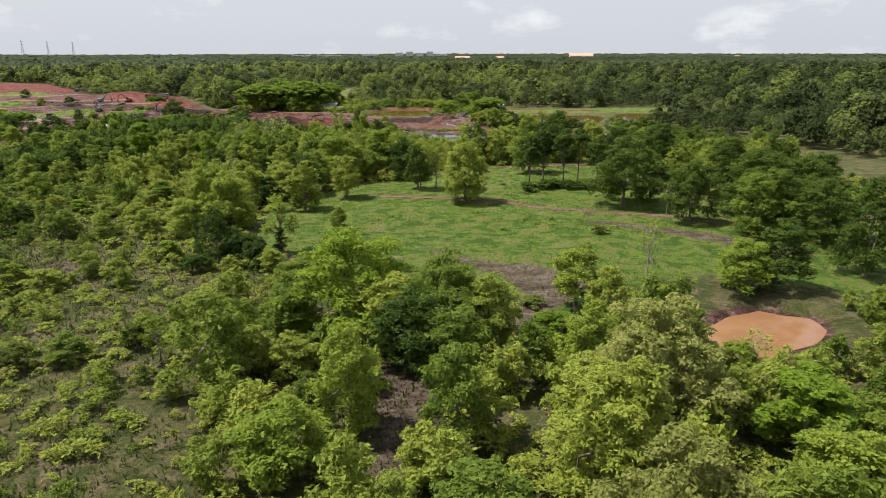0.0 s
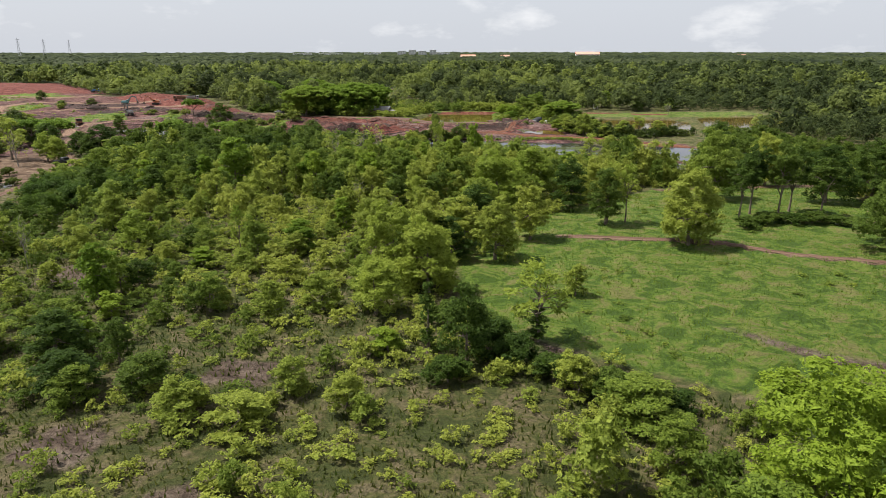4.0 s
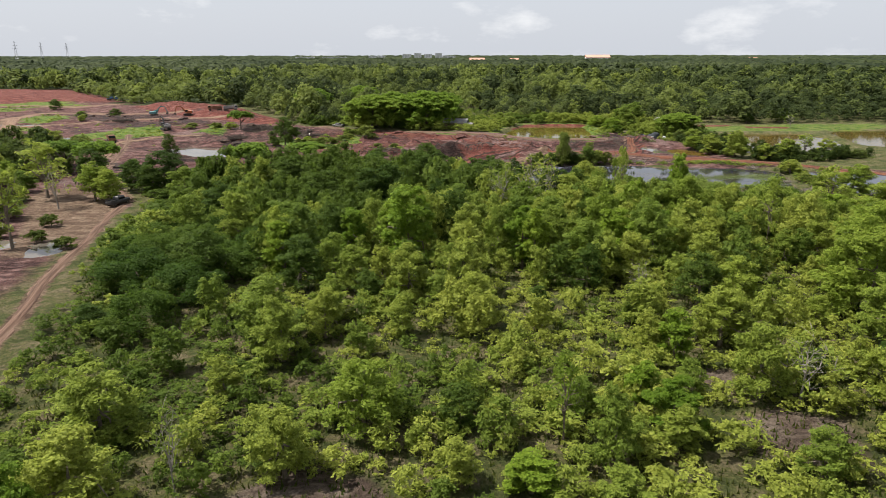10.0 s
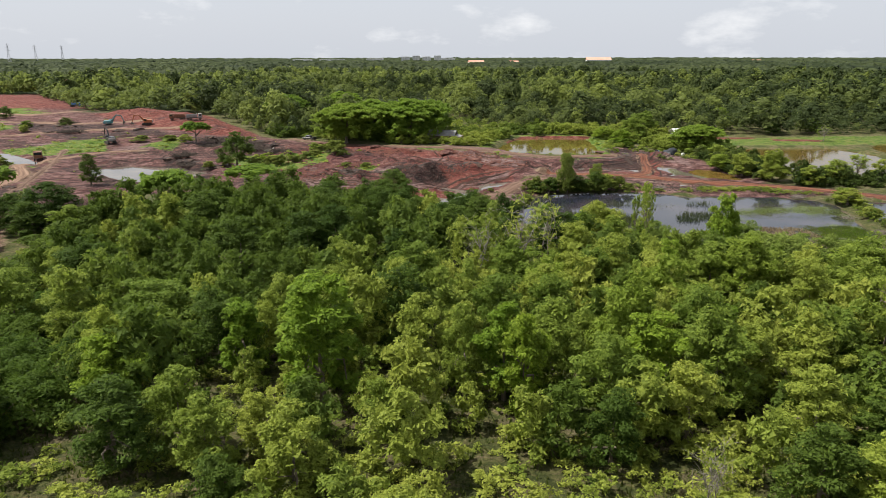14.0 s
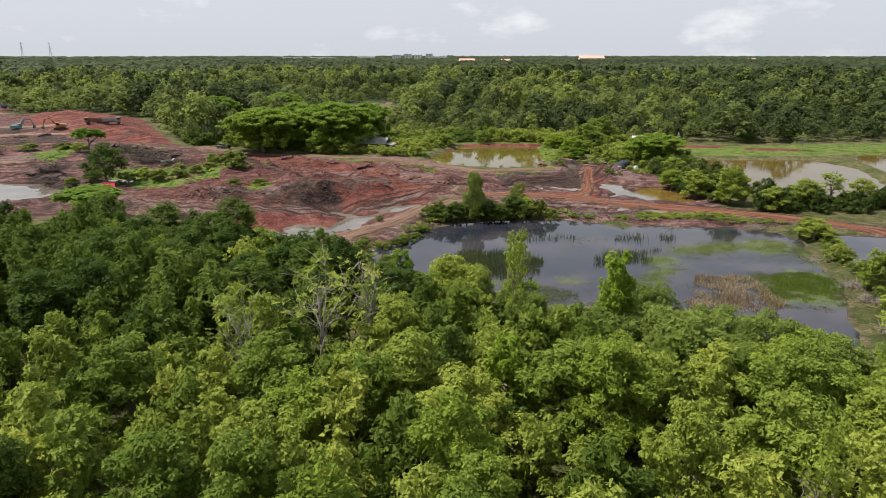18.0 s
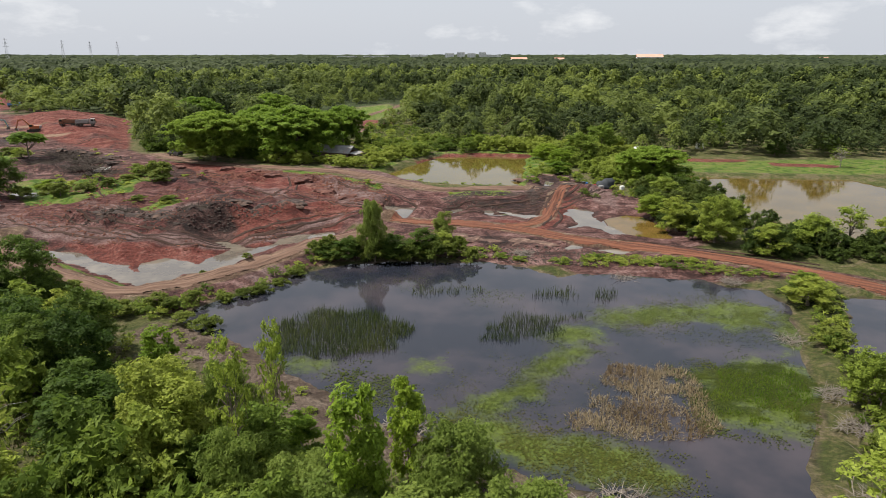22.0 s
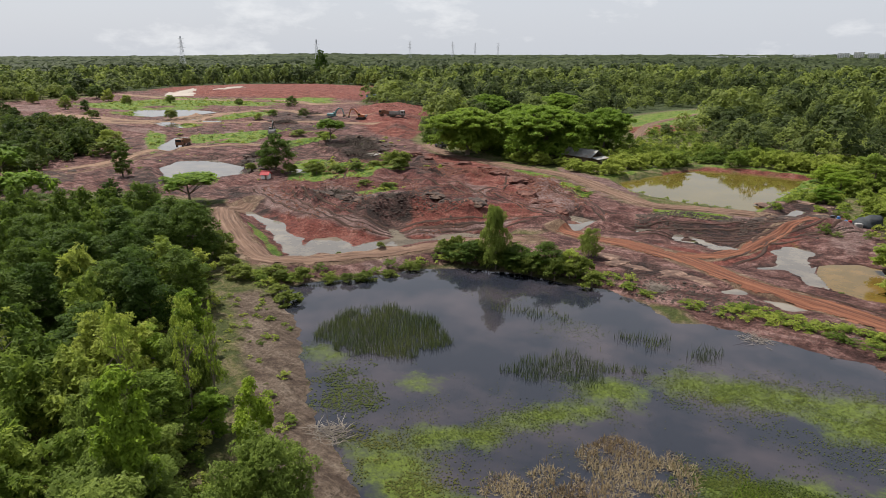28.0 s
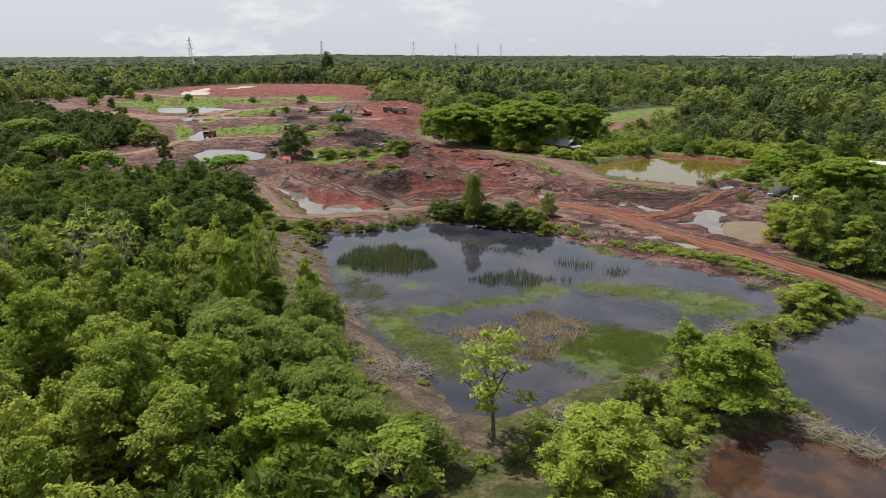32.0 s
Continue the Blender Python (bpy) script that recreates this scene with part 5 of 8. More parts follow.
def wheel(parent, x, y, r_, w, hub):
    ty = bmesh.new()
    rings = []
    for k, (dy, q) in enumerate(((-w / 2, 0.55), (-w / 2, 0.92), (-w * 0.35, 1.0), (w * 0.35, 1.0), (w / 2, 0.92), (w / 2, 0.55))):
        rings.append([ty.verts.new((x + math.cos(t * math.pi / 8) * r_ * q, y + dy, r_ + math.sin(t * math.pi / 8) * r_ * q)) for t in range(16)])
    for u, v in zip(rings[:-1], rings[1:]):
        for k in range(16):
            ty.faces.new((u[k], u[(k + 1) % 16], v[(k + 1) % 16], v[k]))
    wh = part("wheel", ty, RUBBER, parent)
    part("rim", rod((x, y - w * 0.42, r_), (x, y + w * 0.42, r_), r_ * 0.56, 12), hub, wh)


def plate(points, thick, axis):
    """A flat plate from an outline, given that thickness along an axis."""
    bm = bmesh.new()
    a = [bm.verts.new(p) for p in points]
    bm.faces.new(a)
    e = bmesh.ops.extrude_face_region(bm, geom=bm.faces[:])
    bmesh.ops.translate(bm, vec=Vector(axis) * thick, verts=[g for g in e["geom"] if isinstance(g, bmesh.types.BMVert)])
    return bm


RUBBER = surface("rubber", (0.018, 0.017, 0.016), (0.05, 0.042, 0.036), 3, 0.85)
STEEL = surface("dusty_steel", (0.10, 0.09, 0.08), (0.22, 0.19, 0.16), 2, 0.5, 0.7, dirt=(0.28, 0.17, 0.11))
GLASS = surface("dark_glass", (0.012, 0.014, 0.016), (0.03, 0.034, 0.038), 1, 0.08, bump=0.02, spec=0.6)
TEAL = surface("teal_paint", (0.06, 0.19, 0.20), (0.10, 0.27, 0.28), 2, 0.45, dirt=(0.25, 0.15, 0.10))
ORANGE = surface("orange_paint", (0.30, 0.085, 0.028), (0.42, 0.14, 0.05), 2, 0.45, dirt=(0.25, 0.15, 0.10))
RUSTY = surface("rusty_orange_paint", (0.12, 0.050, 0.025), (0.20, 0.085, 0.040), 2, 0.6, dirt=(0.16, 0.10, 0.07))
YELLOW = surface("yellow_paint", (0.52, 0.30, 0.04), (0.66, 0.42, 0.08), 2, 0.45, dirt=(0.25, 0.15, 0.10))
GREY_PAINT = surface("grey_paint", (0.16, 0.16, 0.16), (0.30, 0.29, 0.28), 2, 0.5, dirt=(0.22, 0.15, 0.11))
WHITE = surface("white_paint", (0.62, 0.62, 0.60), (0.80, 0.80, 0.78), 0.7, 0.55, dirt=(0.45, 0.38, 0.32), fine=8)
BLUE = surface("blue_paint", (0.05, 0.16, 0.34), (0.08, 0.24, 0.46), 2, 0.45, dirt=(0.22, 0.15, 0.11))
CHARCOAL = surface("charcoal_paint", (0.018, 0.018, 0.020), (0.045, 0.043, 0.043), 2, 0.3, bump=0.05)
RED_METAL = surface("red_sheet", (0.26, 0.014, 0.022), (0.36, 0.024, 0.032), 1.5, 0.6, fine=6, spec=0.15)
GREY_SHEET = surface("weathered_sheet", (0.15, 0.15, 0.145), (0.28, 0.275, 0.265), 0.8, 0.8, 0.0, dirt=(0.20, 0.12, 0.08), fine=6)
TIMBER = surface("timber", (0.10, 0.065, 0.04), (0.22, 0.15, 0.10), 2, 0.85)
CONCRETE = surface("concrete", (0.36, 0.34, 0.31), (0.56, 0.53, 0.49), 0.6, 0.9, fine=6)
SLAB_STONE = surface("dusty_slab", (0.22, 0.19, 0.165), (0.34, 0.30, 0.265), 0.08, 0.95, fine=0.8)
TERRACOTTA = surface("terracotta_sheet", (0.50, 0.24, 0.17), (0.62, 0.34, 0.26), 0.05, 0.7, fine=0.5)
ROOTS = surface("dark_roots", (0.022, 0.016, 0.012), (0.075, 0.055, 0.042), 1.0, 0.95, fine=8)
TARP = surface("dark_tarp", (0.008, 0.011, 0.014), (0.028, 0.034, 0.040), 2, 0.75, bump=0.5, fine=4)
PLASTIC = surface("blue_plastic", (0.03, 0.12, 0.30), (0.06, 0.19, 0.42), 2, 0.4)
LATTICE = surface("galvanised_steel", (0.30, 0.31, 0.33), (0.44, 0.45, 0.47), 0.5, 0.5, 0.6)
RED_CLOD = surface("red_clod", (0.085, 0.033, 0.022), (0.19, 0.075, 0.048), 0.5, 0.95, fine=6, bump=0.6)
MUD_CLOD = surface("mud_clod", (0.022, 0.016, 0.014), (0.085, 0.060, 0.048), 0.5, 0.95, fine=6, bump=0.6)


def stand(name, x, y, turn, label, category, group="", z=None):
    top = new(name)
    top.matrix_basis = pose(x, y, float(terrain(x, y)) if z is None else z, 0, 0, turn)
    return tagged(top, label, category, group)


# ---------------------------------------------------------------- machines
def excavator(x, y, turn, paint, label, swing=20, lift=0.0):
    top = stand("excavator", x, y, turn, label, "excavator", "excavators")
    for s in (-1.15, 1.15):
        prof = [(-2.0, 0.25), (-1.7, 0.0), (1.7, 0.0), (2.0, 0.25), (2.0, 0.6), (1.7, 0.85), (-1.7, 0.85), (-2.0, 0.6)]
        part("track", plate([(a, s - 0.28, b) for a, b in prof], 0.56, (0, 1, 0)), RUBBER, top, "muddy steel crawler track")
    part("turntable", rod((0, 0, 0.75), (0, 0, 1.1), 0.75, 14), STEEL, top)
    body = part("body", block(3.0, 2.5, 1.25, (-0.75, 0, 1.1), 0.12), paint, top)
    part("counterweight", block(0.7, 2.45, 1.1, (-2.3, 0, 1.05), 0.2), GREY_PAINT, body)
    cab = part("cab", block(1.5, 1.0, 1.75, (0.45, 0.75, 1.15), 0.12, 0.92), paint, top)
    part("window", block(1.2, 1.04, 0.85, (0.5, 0.75, 1.85), 0.05, 0.95), GLASS, cab)
    u = 2.6 + lift
    boom = plate([(0.5, -0.15, 1.6), (1.6, -0.15, 3.4 + lift), (3.0, -0.15, 4.0 + u * 0.3), (4.6, -0.15, 3.6 + u * 0.3), (4.7, -0.15, 3.3 + u * 0.3), (3.0, -0.15, 3.5 + u * 0.3), (2.0, -0.15, 3.0 + lift), (1.0, -0.15, 1.5)], 0.36, (0, 1, 0))
    part("boom", boom, paint, top)
    part("stick", plate([(4.4, -0.1, 3.9 + u * 0.3), (4.9, -0.1, 3.7 + u * 0.3), (5.9, -0.1, 1.5 + lift), (5.6, -0.1, 1.4 + lift)], 0.26, (0, 1, 0)), paint, top)
    part("bucket", plate([(5.5, -0.5, 1.6 + lift), (6.2, -0.5, 1.5 + lift), (6.1, -0.5, 0.7 + lift), (5.5, -0.5, 0.4 + lift), (5.0, -0.5, 0.7 + lift), (5.2, -0.5, 1.0 + lift)], 1.0, (0, 1, 0)), STEEL, top)
    part("ram", rod((1.2, 0, 1.9), (2.4, 0, 3.2 + lift * 0.6), 0.08), STEEL, top)
    return top


def dump_truck(x, y, turn, paint, label):
    top = stand("dump_truck", x, y, turn, label, "truck", "dump trucks")
    part("chassis", block(6.6, 0.9, 0.35, (0, 0, 0.75), 0.03), STEEL, top)
    cab = part("cab", block(1.7, 2.3, 1.9, (2.6, 0, 0.8), 0.15, 0.93), paint, top)
    part("windscreen", block(0.1, 1.9, 0.8, (3.40, 0, 1.75), 0.02, turn=(0, -4, 0)), GLASS, cab)
    for s in (-1, 1):
        part("window", block(0.9, 0.08, 0.7, (2.65, s * 1.10, 1.75), 0.02), GLASS, cab)
    bed = part("bed", block(4.3, 2.3, 0.15, (-0.9, 0, 1.15), 0.02), paint, top)
    for s in (-1, 1):
        part("side", block(4.3, 0.09, 1.05, (-0.9, s * 1.12, 1.3), 0.02), paint, bed)
    part("headboard", block(0.1, 2.3, 1.35, (1.25, 0, 1.3), 0.02), paint, bed)
    part("tailgate", block(0.1, 2.25, 1.0, (-3.05, 0, 1.3), 0.02), paint, bed)
    for wx in (2.5, -1.4, -2.5):
        for wy in (-1.0, 1.0):
            wheel(top, wx, wy, 0.5, 0.35, STEEL)
    return top


def pickup(x, y, turn, paint, label):
    top = stand("pickup_truck", x, y, turn, label, "pickup")
    body = part("body", block(5.1, 1.8, 0.62, (0, 0, 0.45), 0.12), paint, top)
    cab = part("cab", block(2.1, 1.62, 0.75, (0.35, 0, 1.05), 0.14, 0.84), paint, top)
    part("windscreen", block(0.06, 1.3, 0.55, (1.33, 0, 1.12), 0.02, turn=(0, -22, 0)), GLASS, cab)
    part("rear_window", block(0.06, 1.25, 0.45, (-0.62, 0, 1.18), 0.02, turn=(0, 10, 0)), GLASS, cab)
    for s in (-1, 1):
        part("side_window", block(1.5, 0.05, 0.42, (0.35, s * 0.765, 1.16), 0.02), GLASS, cab)
        part("headlight", block(0.08, 0.35, 0.2, (2.53, s * 0.65, 0.75), 0.03), WHITE, body)
        part("bed_side", block(1.75, 0.09, 0.22, (-1.62, s * 0.84, 1.05), 0.02), paint, body)
    part("tailgate", block(0.08, 1.6, 0.24, (-2.5, 0, 1.05), 0.02), paint, body)
    part("bumper", block(0.18, 1.7, 0.2, (2.58, 0, 0.45), 0.05), STEEL, body)
    for wx in (1.6, -1.6):
        for wy in (-0.82, 0.82):
            wheel(top, wx, wy, 0.37, 0.25, STEEL)
    return top


excavator(-137, 290, 15, TEAL, "teal crawler excavator on the red clay bank", lift=0.4)
excavator(-122, 292, 200, ORANGE, "orange crawler excavator on the red clay bank")
excavator(-109, 228, 130, CHARCOAL, "muddy dark excavator on the grassy flat", lift=1.0)
dump_truck(-109, 294, 190, RUSTY, "muddy orange dump truck beside the excavators")
dump_truck(-101, 291, 20, GREY_PAINT, "grey dump truck waiting on the clay bank")
dump_truck(-116, 196, 300, RUSTY, "dusty orange-brown dump truck on the haul track")
dump_truck(-207, 402, 10, BLUE, "blue lorry parked at the edge of the woods")
pickup(-69.4, 94.5, 72, CHARCOAL, "dark pickup truck parked under a roadside tree")
pickup(-42, 236.5, 150, CHARCOAL, "dark pickup truck beside the rain trees")


# ---------------------------------------------------------------- buildings
def gable_roof(parent, length, width, eave, rise, mat, over=0.5, sheets=8, name="roof"):
    """Two pitches of ribbed sheets, each sheet a piece, with a ridge cap."""
    for s in (-1, 1):
        pitch = part(name, plate([(-length / 2 - over, 0, eave + rise), (length / 2 + over, 0, eave + rise), (length / 2 + over, s * (width / 2 + over), eave - rise * over / (width / 2)), (-length / 2 - over, s * (width / 2 + over), eave - rise * over / (width / 2))], 0.05, (0, 0, 1)), mat, parent)
        w = (length + 2 * over) / sheets
        for k in range(sheets):
            x0 = -length / 2 - over + k * w
            part("rib", plate([(x0, 0, eave + rise + 0.055), (x0 + 0.08, 0, eave + rise + 0.055), (x0 + 0.08, s * (width / 2 + over), eave - rise * over / (width / 2) + 0.055), (x0, s * (width / 2 + over), eave - rise * over / (width / 2) + 0.055)], 0.04, (0, 0, 1)), mat, pitch)
    part("ridge", rod((-length / 2 - over, 0, eave + rise + 0.06), (length / 2 + over, 0, eave + rise + 0.06), 0.12), mat, parent)


def lodge(x, y, turn):
    top = stand("pavilion", x, y, turn, "open pavilion with a white sheet roof beside the fish pond", "pavilion")
    top.matrix_basis = top.matrix_basis @ Matrix.Diagonal((0.68, 0.80, 0.95, 1))
    part("plinth", block(9.6, 6.2, 0.5, (0, 0, -0.2), 0.04), CONCRETE, top)
    for px in (-4.2, -1.4, 1.4, 4.2):
        for py in (-2.7, 2.7):
            part("post", block(0.22, 0.22, 2.7, (px, py, 0.3), 0.02), WHITE, top)
    wall = part("wall", block(9.0, 0.15, 2.6, (0, 2.9, 0.3), 0.02), WHITE, top)
    part("half_wall", block(4.4, 0.15, 1.0, (-2.2, -2.72, 0.3), 0.02), WHITE, top)
    part("end_wall", block(0.15, 4.6, 2.5, (-4.4, 0.3, 0.3), 0.02), WHITE, top)
    part("door", block(0.95, 0.06, 2.0, (1.5, 2.80, 0.3), 0.02), TIMBER, wall)
    part("bench", block(2.6, 0.6, 0.45, (1.6, 1.6, 0.3), 0.03), TIMBER, top)
    gable_roof(top, 9.6, 6.2, 3.0, 1.15, WHITE, 0.8, 12)
    return top


def shed(x, y, turn):
    top = stand("shed", x, y, turn, "old shed with a weathered grey sheet roof under rain trees", "shed")
    part("wall", block(8.4, 0.15, 2.3, (0, -2.4, 0), 0.02), TIMBER, top)
    part("wall", block(8.4, 0.15, 2.3, (0, 2.4, 0), 0.02), TIMBER, top)
    part("wall", block(0.15, 4.6, 2.3, (-4.1, 0, 0), 0.02), TIMBER, top)
    for py in (-2.2, 0, 2.2):
        part("post", block(0.18, 0.18, 2.4, (4.1, py, 0), 0.02), TIMBER, top)
    gable_roof(top, 8.6, 5.0, 2.4, 1.3, GREY_SHEET, 0.7, 10)
    part("awning", plate([(4.8, -2.9, 2.1), (7.0, -2.9, 1.75), (7.0, 2.6, 1.75), (4.8, 2.6, 2.1)], 0.05, (0, 0, 1)), GREY_SHEET, top)
    for py in (-2.6, 2.3):
        part("post", block(0.14, 0.14, 1.8, (6.8, py, 0), 0.02), TIMBER, top)


def hut(x, y, turn, roof, wall, label, size=1.0, name="hut"):
    top = stand(name, x, y, turn, label, "hut", "small huts")
    w, d = 2.4 * size, 2.0 * size
    part("wall", block(w, d, 1.75 * size, (0, 0, -0.1), 0.02), wall, top)
    part("door", block(0.7 * size, 0.06, 1.5 * size, (0.3, -d / 2 - 0.02, 0), 0.02), TIMBER, top)
    gable_roof(top, w, d, 1.65 * size, 0.75 * size, roof, 0.3, 5)


def cabin(x, y, turn):
    top = stand("toilet_cabin", x, y, turn, "small pale toilet cabin at the wood's edge", "cabin")
    part("wall", block(1.9, 1.9, 2.2, (0, 0, -0.1), 0.03), WHITE, top)
    part("roof", block(2.3, 2.3, 0.1, (0, 0, 2.12), 0.02, turn=(4, 0, 0)), GREY_SHEET, top)
    part("door", block(0.75, 0.06, 1.85, (0, -0.97, 0), 0.02), GREY_SHEET, top)


def far_house(x, y, turn, length, width, eave, rise, roof, label, bays=6, name="warehouse", group="far buildings"):
    top = stand(name, x, y, turn, label, "building", group, z=0)
    part("wall", block(length, width, eave, (0, 0, 0), 0.1), WHITE, top)
    for k in range(bays):
        px = -length / 2 + length * (k + 0.5) / bays
        part("window", block(length / bays * 0.5, 0.3, eave * 0.25, (px, -width / 2, eave * 0.5), 0.02), GLASS, top)
    gable_roof(top, length, width, eave, rise, roof, 1.0, bays)


def apartment_block(x, y, floors, length, label):
    top = stand("apartment_block", x, y, 0, label, "building", "far apartment blocks", z=0)
    wall = part("wall", block(length, 14, floors * 3.2, (0, 0, 0), 0.1), WHITE, top)
    for s in range(1, floors):
        for k in range(5):
            part("window", block(length / 9, 0.3, 1.3, (-length / 2 + length * (k + 0.5) / 5, -7, s * 3.2 + 0.7), 0.02), GREY_PAINT, top)
    part("roof", block(length + 1, 15, 0.6, (0, 0, floors * 3.2), 0.1), WHITE, top)


lodge(92.5, 234, 4)
shed(6, 235, -14)
hut(-48.5, 170.5, 20, RED_METAL, WHITE, "little hut with a bright red roof among the spoil", 0.75)
cabin(115, 260, 5)
hut(-455, 545, 30, GREY_SHEET, WHITE, "pale site hut at the far edge of the clay pad", 2.4)
hut(-492, 522, 40, GREY_SHEET, WHITE, "grey site hut at the far edge of the clay pad", 2.8)
hut(-520, 505, 40, WHITE, WHITE, "white site hut at the far edge of the clay pad", 2.4)
hut(-425, 562, 30, WHITE, WHITE, "white-roofed site hut by the woods", 2.6)
far_house(72, 452, 10, 10, 7, 5.5, 2.6, RUSTY, "red-roofed house among the trees", 4, "house", "far houses")
far_house(-330, 620, 20, 22, 12, 6.5, 3.2, TERRACOTTA, "long terracotta-roofed house among the trees", 5, "house", "far houses")
far_house(532, 2055, -8, 72, 40, 14, 7, TERRACOTTA, "wide warehouse with a pale orange roof", 9)
far_house(149, 1909, 6, 42, 24, 9, 5, TERRACOTTA, "long warehouse with an orange roof", 8)
far_house(270, 2020, 0, 26, 18, 8, 4, TERRACOTTA, "low orange-roofed warehouse on the far plain", 6)
far_house(1090, 2200, 0, 26, 18, 8, 4, TERRACOTTA, "low orange-roofed warehouse on the far plain", 6)
for k, (x, y, floors, length) in enumerate(((-60, 2380, 7, 30), (-22, 2400, 8, 26), (14, 2390, 7, 28), (52, 2410, 8, 24), (-170, 2450, 5, 60), (-330, 2500, 4, 90), (-440, 2520, 4, 70), (90, 2420, 5, 50))):
    apartment_block(x, y, floors, length, "pale grey apartment block far across the plain")

# pale slabs on the far clay pad
def slab(x, y, sx, sy, turn):
    """A thin concrete sheet that lies on the ground."""
    u, v = np.meshgrid(np.linspace(-0.5, 0.5, 13), np.linspace(-0.5, 0.5, 9))
    rim = (np.abs(u) > 0.49) | (np.abs(v) > 0.49)
    c, s = math.cos(math.radians(turn)), math.sin(math.radians(turn))
    px, py = (u * sx * c - v * sy * s).ravel(), (u * sx * s + v * sy * c).ravel()
    z0 = float(terrain(x, y))
    pz = terrain(px + x, py + y) - z0 + np.where(rim.ravel(), -0.3, 0.45)
    k = (np.arange(8)[:, None] * 13 + np.arange(12)).ravel()
    ob = new("concrete_slab", mesh_from("concrete_slab", np.stack([px, py, pz], 1), np.stack([k, k + 1, k + 14, k + 13], 1), SLAB_STONE))
    ob.location = (x, y, z0)
    tagged(ob, "pale concrete slab on the red clay pad", "slab", "concrete slabs")


slab(-358, 367, 62, 22, -38)
slab(-343, 400, 44, 12, -62)

# raft and gear at the fish pond, heap under the tarp
raft = stand("raft", 97.5, 213.5, 8, "orange-decked timber raft moored at the pavilion", "raft", z=-0.72)
for k in range(7):
    part("plank", block(3.4, 0.42, 0.1, (0, -1.35 + 0.45 * k, 0.28), 0.015), ORANGE, raft)
for s in (-1.1, 1.1):
    part("float", rod((-1.8, s, 0.08), (1.8, s, 0.08), 0.24, 10), TARP, raft)
gang = part("gangway", block(0.9, 5.0, 0.12, (0, 0, 0), 0.02), TIMBER)
gang.matrix_basis = pose(97.2, 218.0, -0.1, 4, 0, 8)
tagged(gang, "timber gangway from the bank to the raft", "gangway")


def tarp_heap(x, y, r_, h):
    bm = bmesh.new()
    bmesh.ops.create_icosphere(bm, subdivisions=3, radius=1)
    for v in bm.verts:
        k = 1 + 0.45 * noise.noise(v.co * 1.7) + 0.22 * noise.noise(v.co * 4.5)
        v.co = Vector((v.co.x * r_ * k, v.co.y * r_ * 0.75 * k, max(-0.3, v.co.z * h * k)))
    ob = part("tarp_heap", bm, TARP, smooth_=True)
    ob.matrix_basis = pose(x, y, float(terrain(x, y)), 0, 0, 20)
    tagged(ob, "heap covered by a dark blue-grey tarpaulin", "heap")


tarp_heap(74.5, 195.5, 2.4, 2.1)
TAKEN.append((71.5, 193.0, 12.0))      # trampled yard round the heap


def drum(x, y, mat, label):
    bm = bmesh.new()
    rings = tube(bm, [(0, 0, 0), (0, 0, 0.28), (0, 0, 0.3), (0, 0, 0.58), (0, 0, 0.6), (0, 0, 0.88)], [0.29, 0.29, 0.31, 0.31, 0.29, 0.29], 12)
    bm.faces.new(rings[0])
    ob = part("drum", bm, mat)
    ob.matrix_basis = pose(x, y, float(terrain(x, y)) - 0.02)
    tagged(ob, label, "drum", "drums by the tarp")


drum(71.6, 193.2, RED_METAL, "red oil drum on the trampled mud")
drum(70.9, 194.0, PLASTIC, "blue plastic drum on the trampled mud")
drum(69.8, 193.0, PLASTIC, "blue plastic drum on the trampled mud")
for x, y, sx, sy, sz, mat, label in ((72.9, 192.8, 1.1, 0.9, 0.8, GREY_PAINT, "grey water tank crate beside the tarp heap"), (68.9, 191.9, 0.8, 0.6, 0.5, CHARCOAL, "dark battery box on the mud"), (77.6, 193.6, 0.9, 0.7, 0.9, WHITE, "white plastic tank beside the bushes")):
    ob = part("crate", block(sx, sy, sz, (0, 0, -0.05), 0.06), mat)
    ob.matrix_basis = pose(x, y, float(terrain(x, y)), 0, 0, 25)
    tagged(ob, label, "crate", "crates by the tarp")
for x, y, length, turn in ((-55, 217, 6, 60), (-50.5, 215, 4.5, 100)):
    z = float(terrain(x, y))
    ob = part("pipe", rod((-length / 2, 0, 0.2), (length / 2, 0, 0.2), 0.22, 12), CONCRETE)
    ob.matrix_basis = pose(x, y, z, 0, 0, turn)
    tagged(ob, "pale drainage pipe lying on the spoil", "pipe", "drainage pipes")


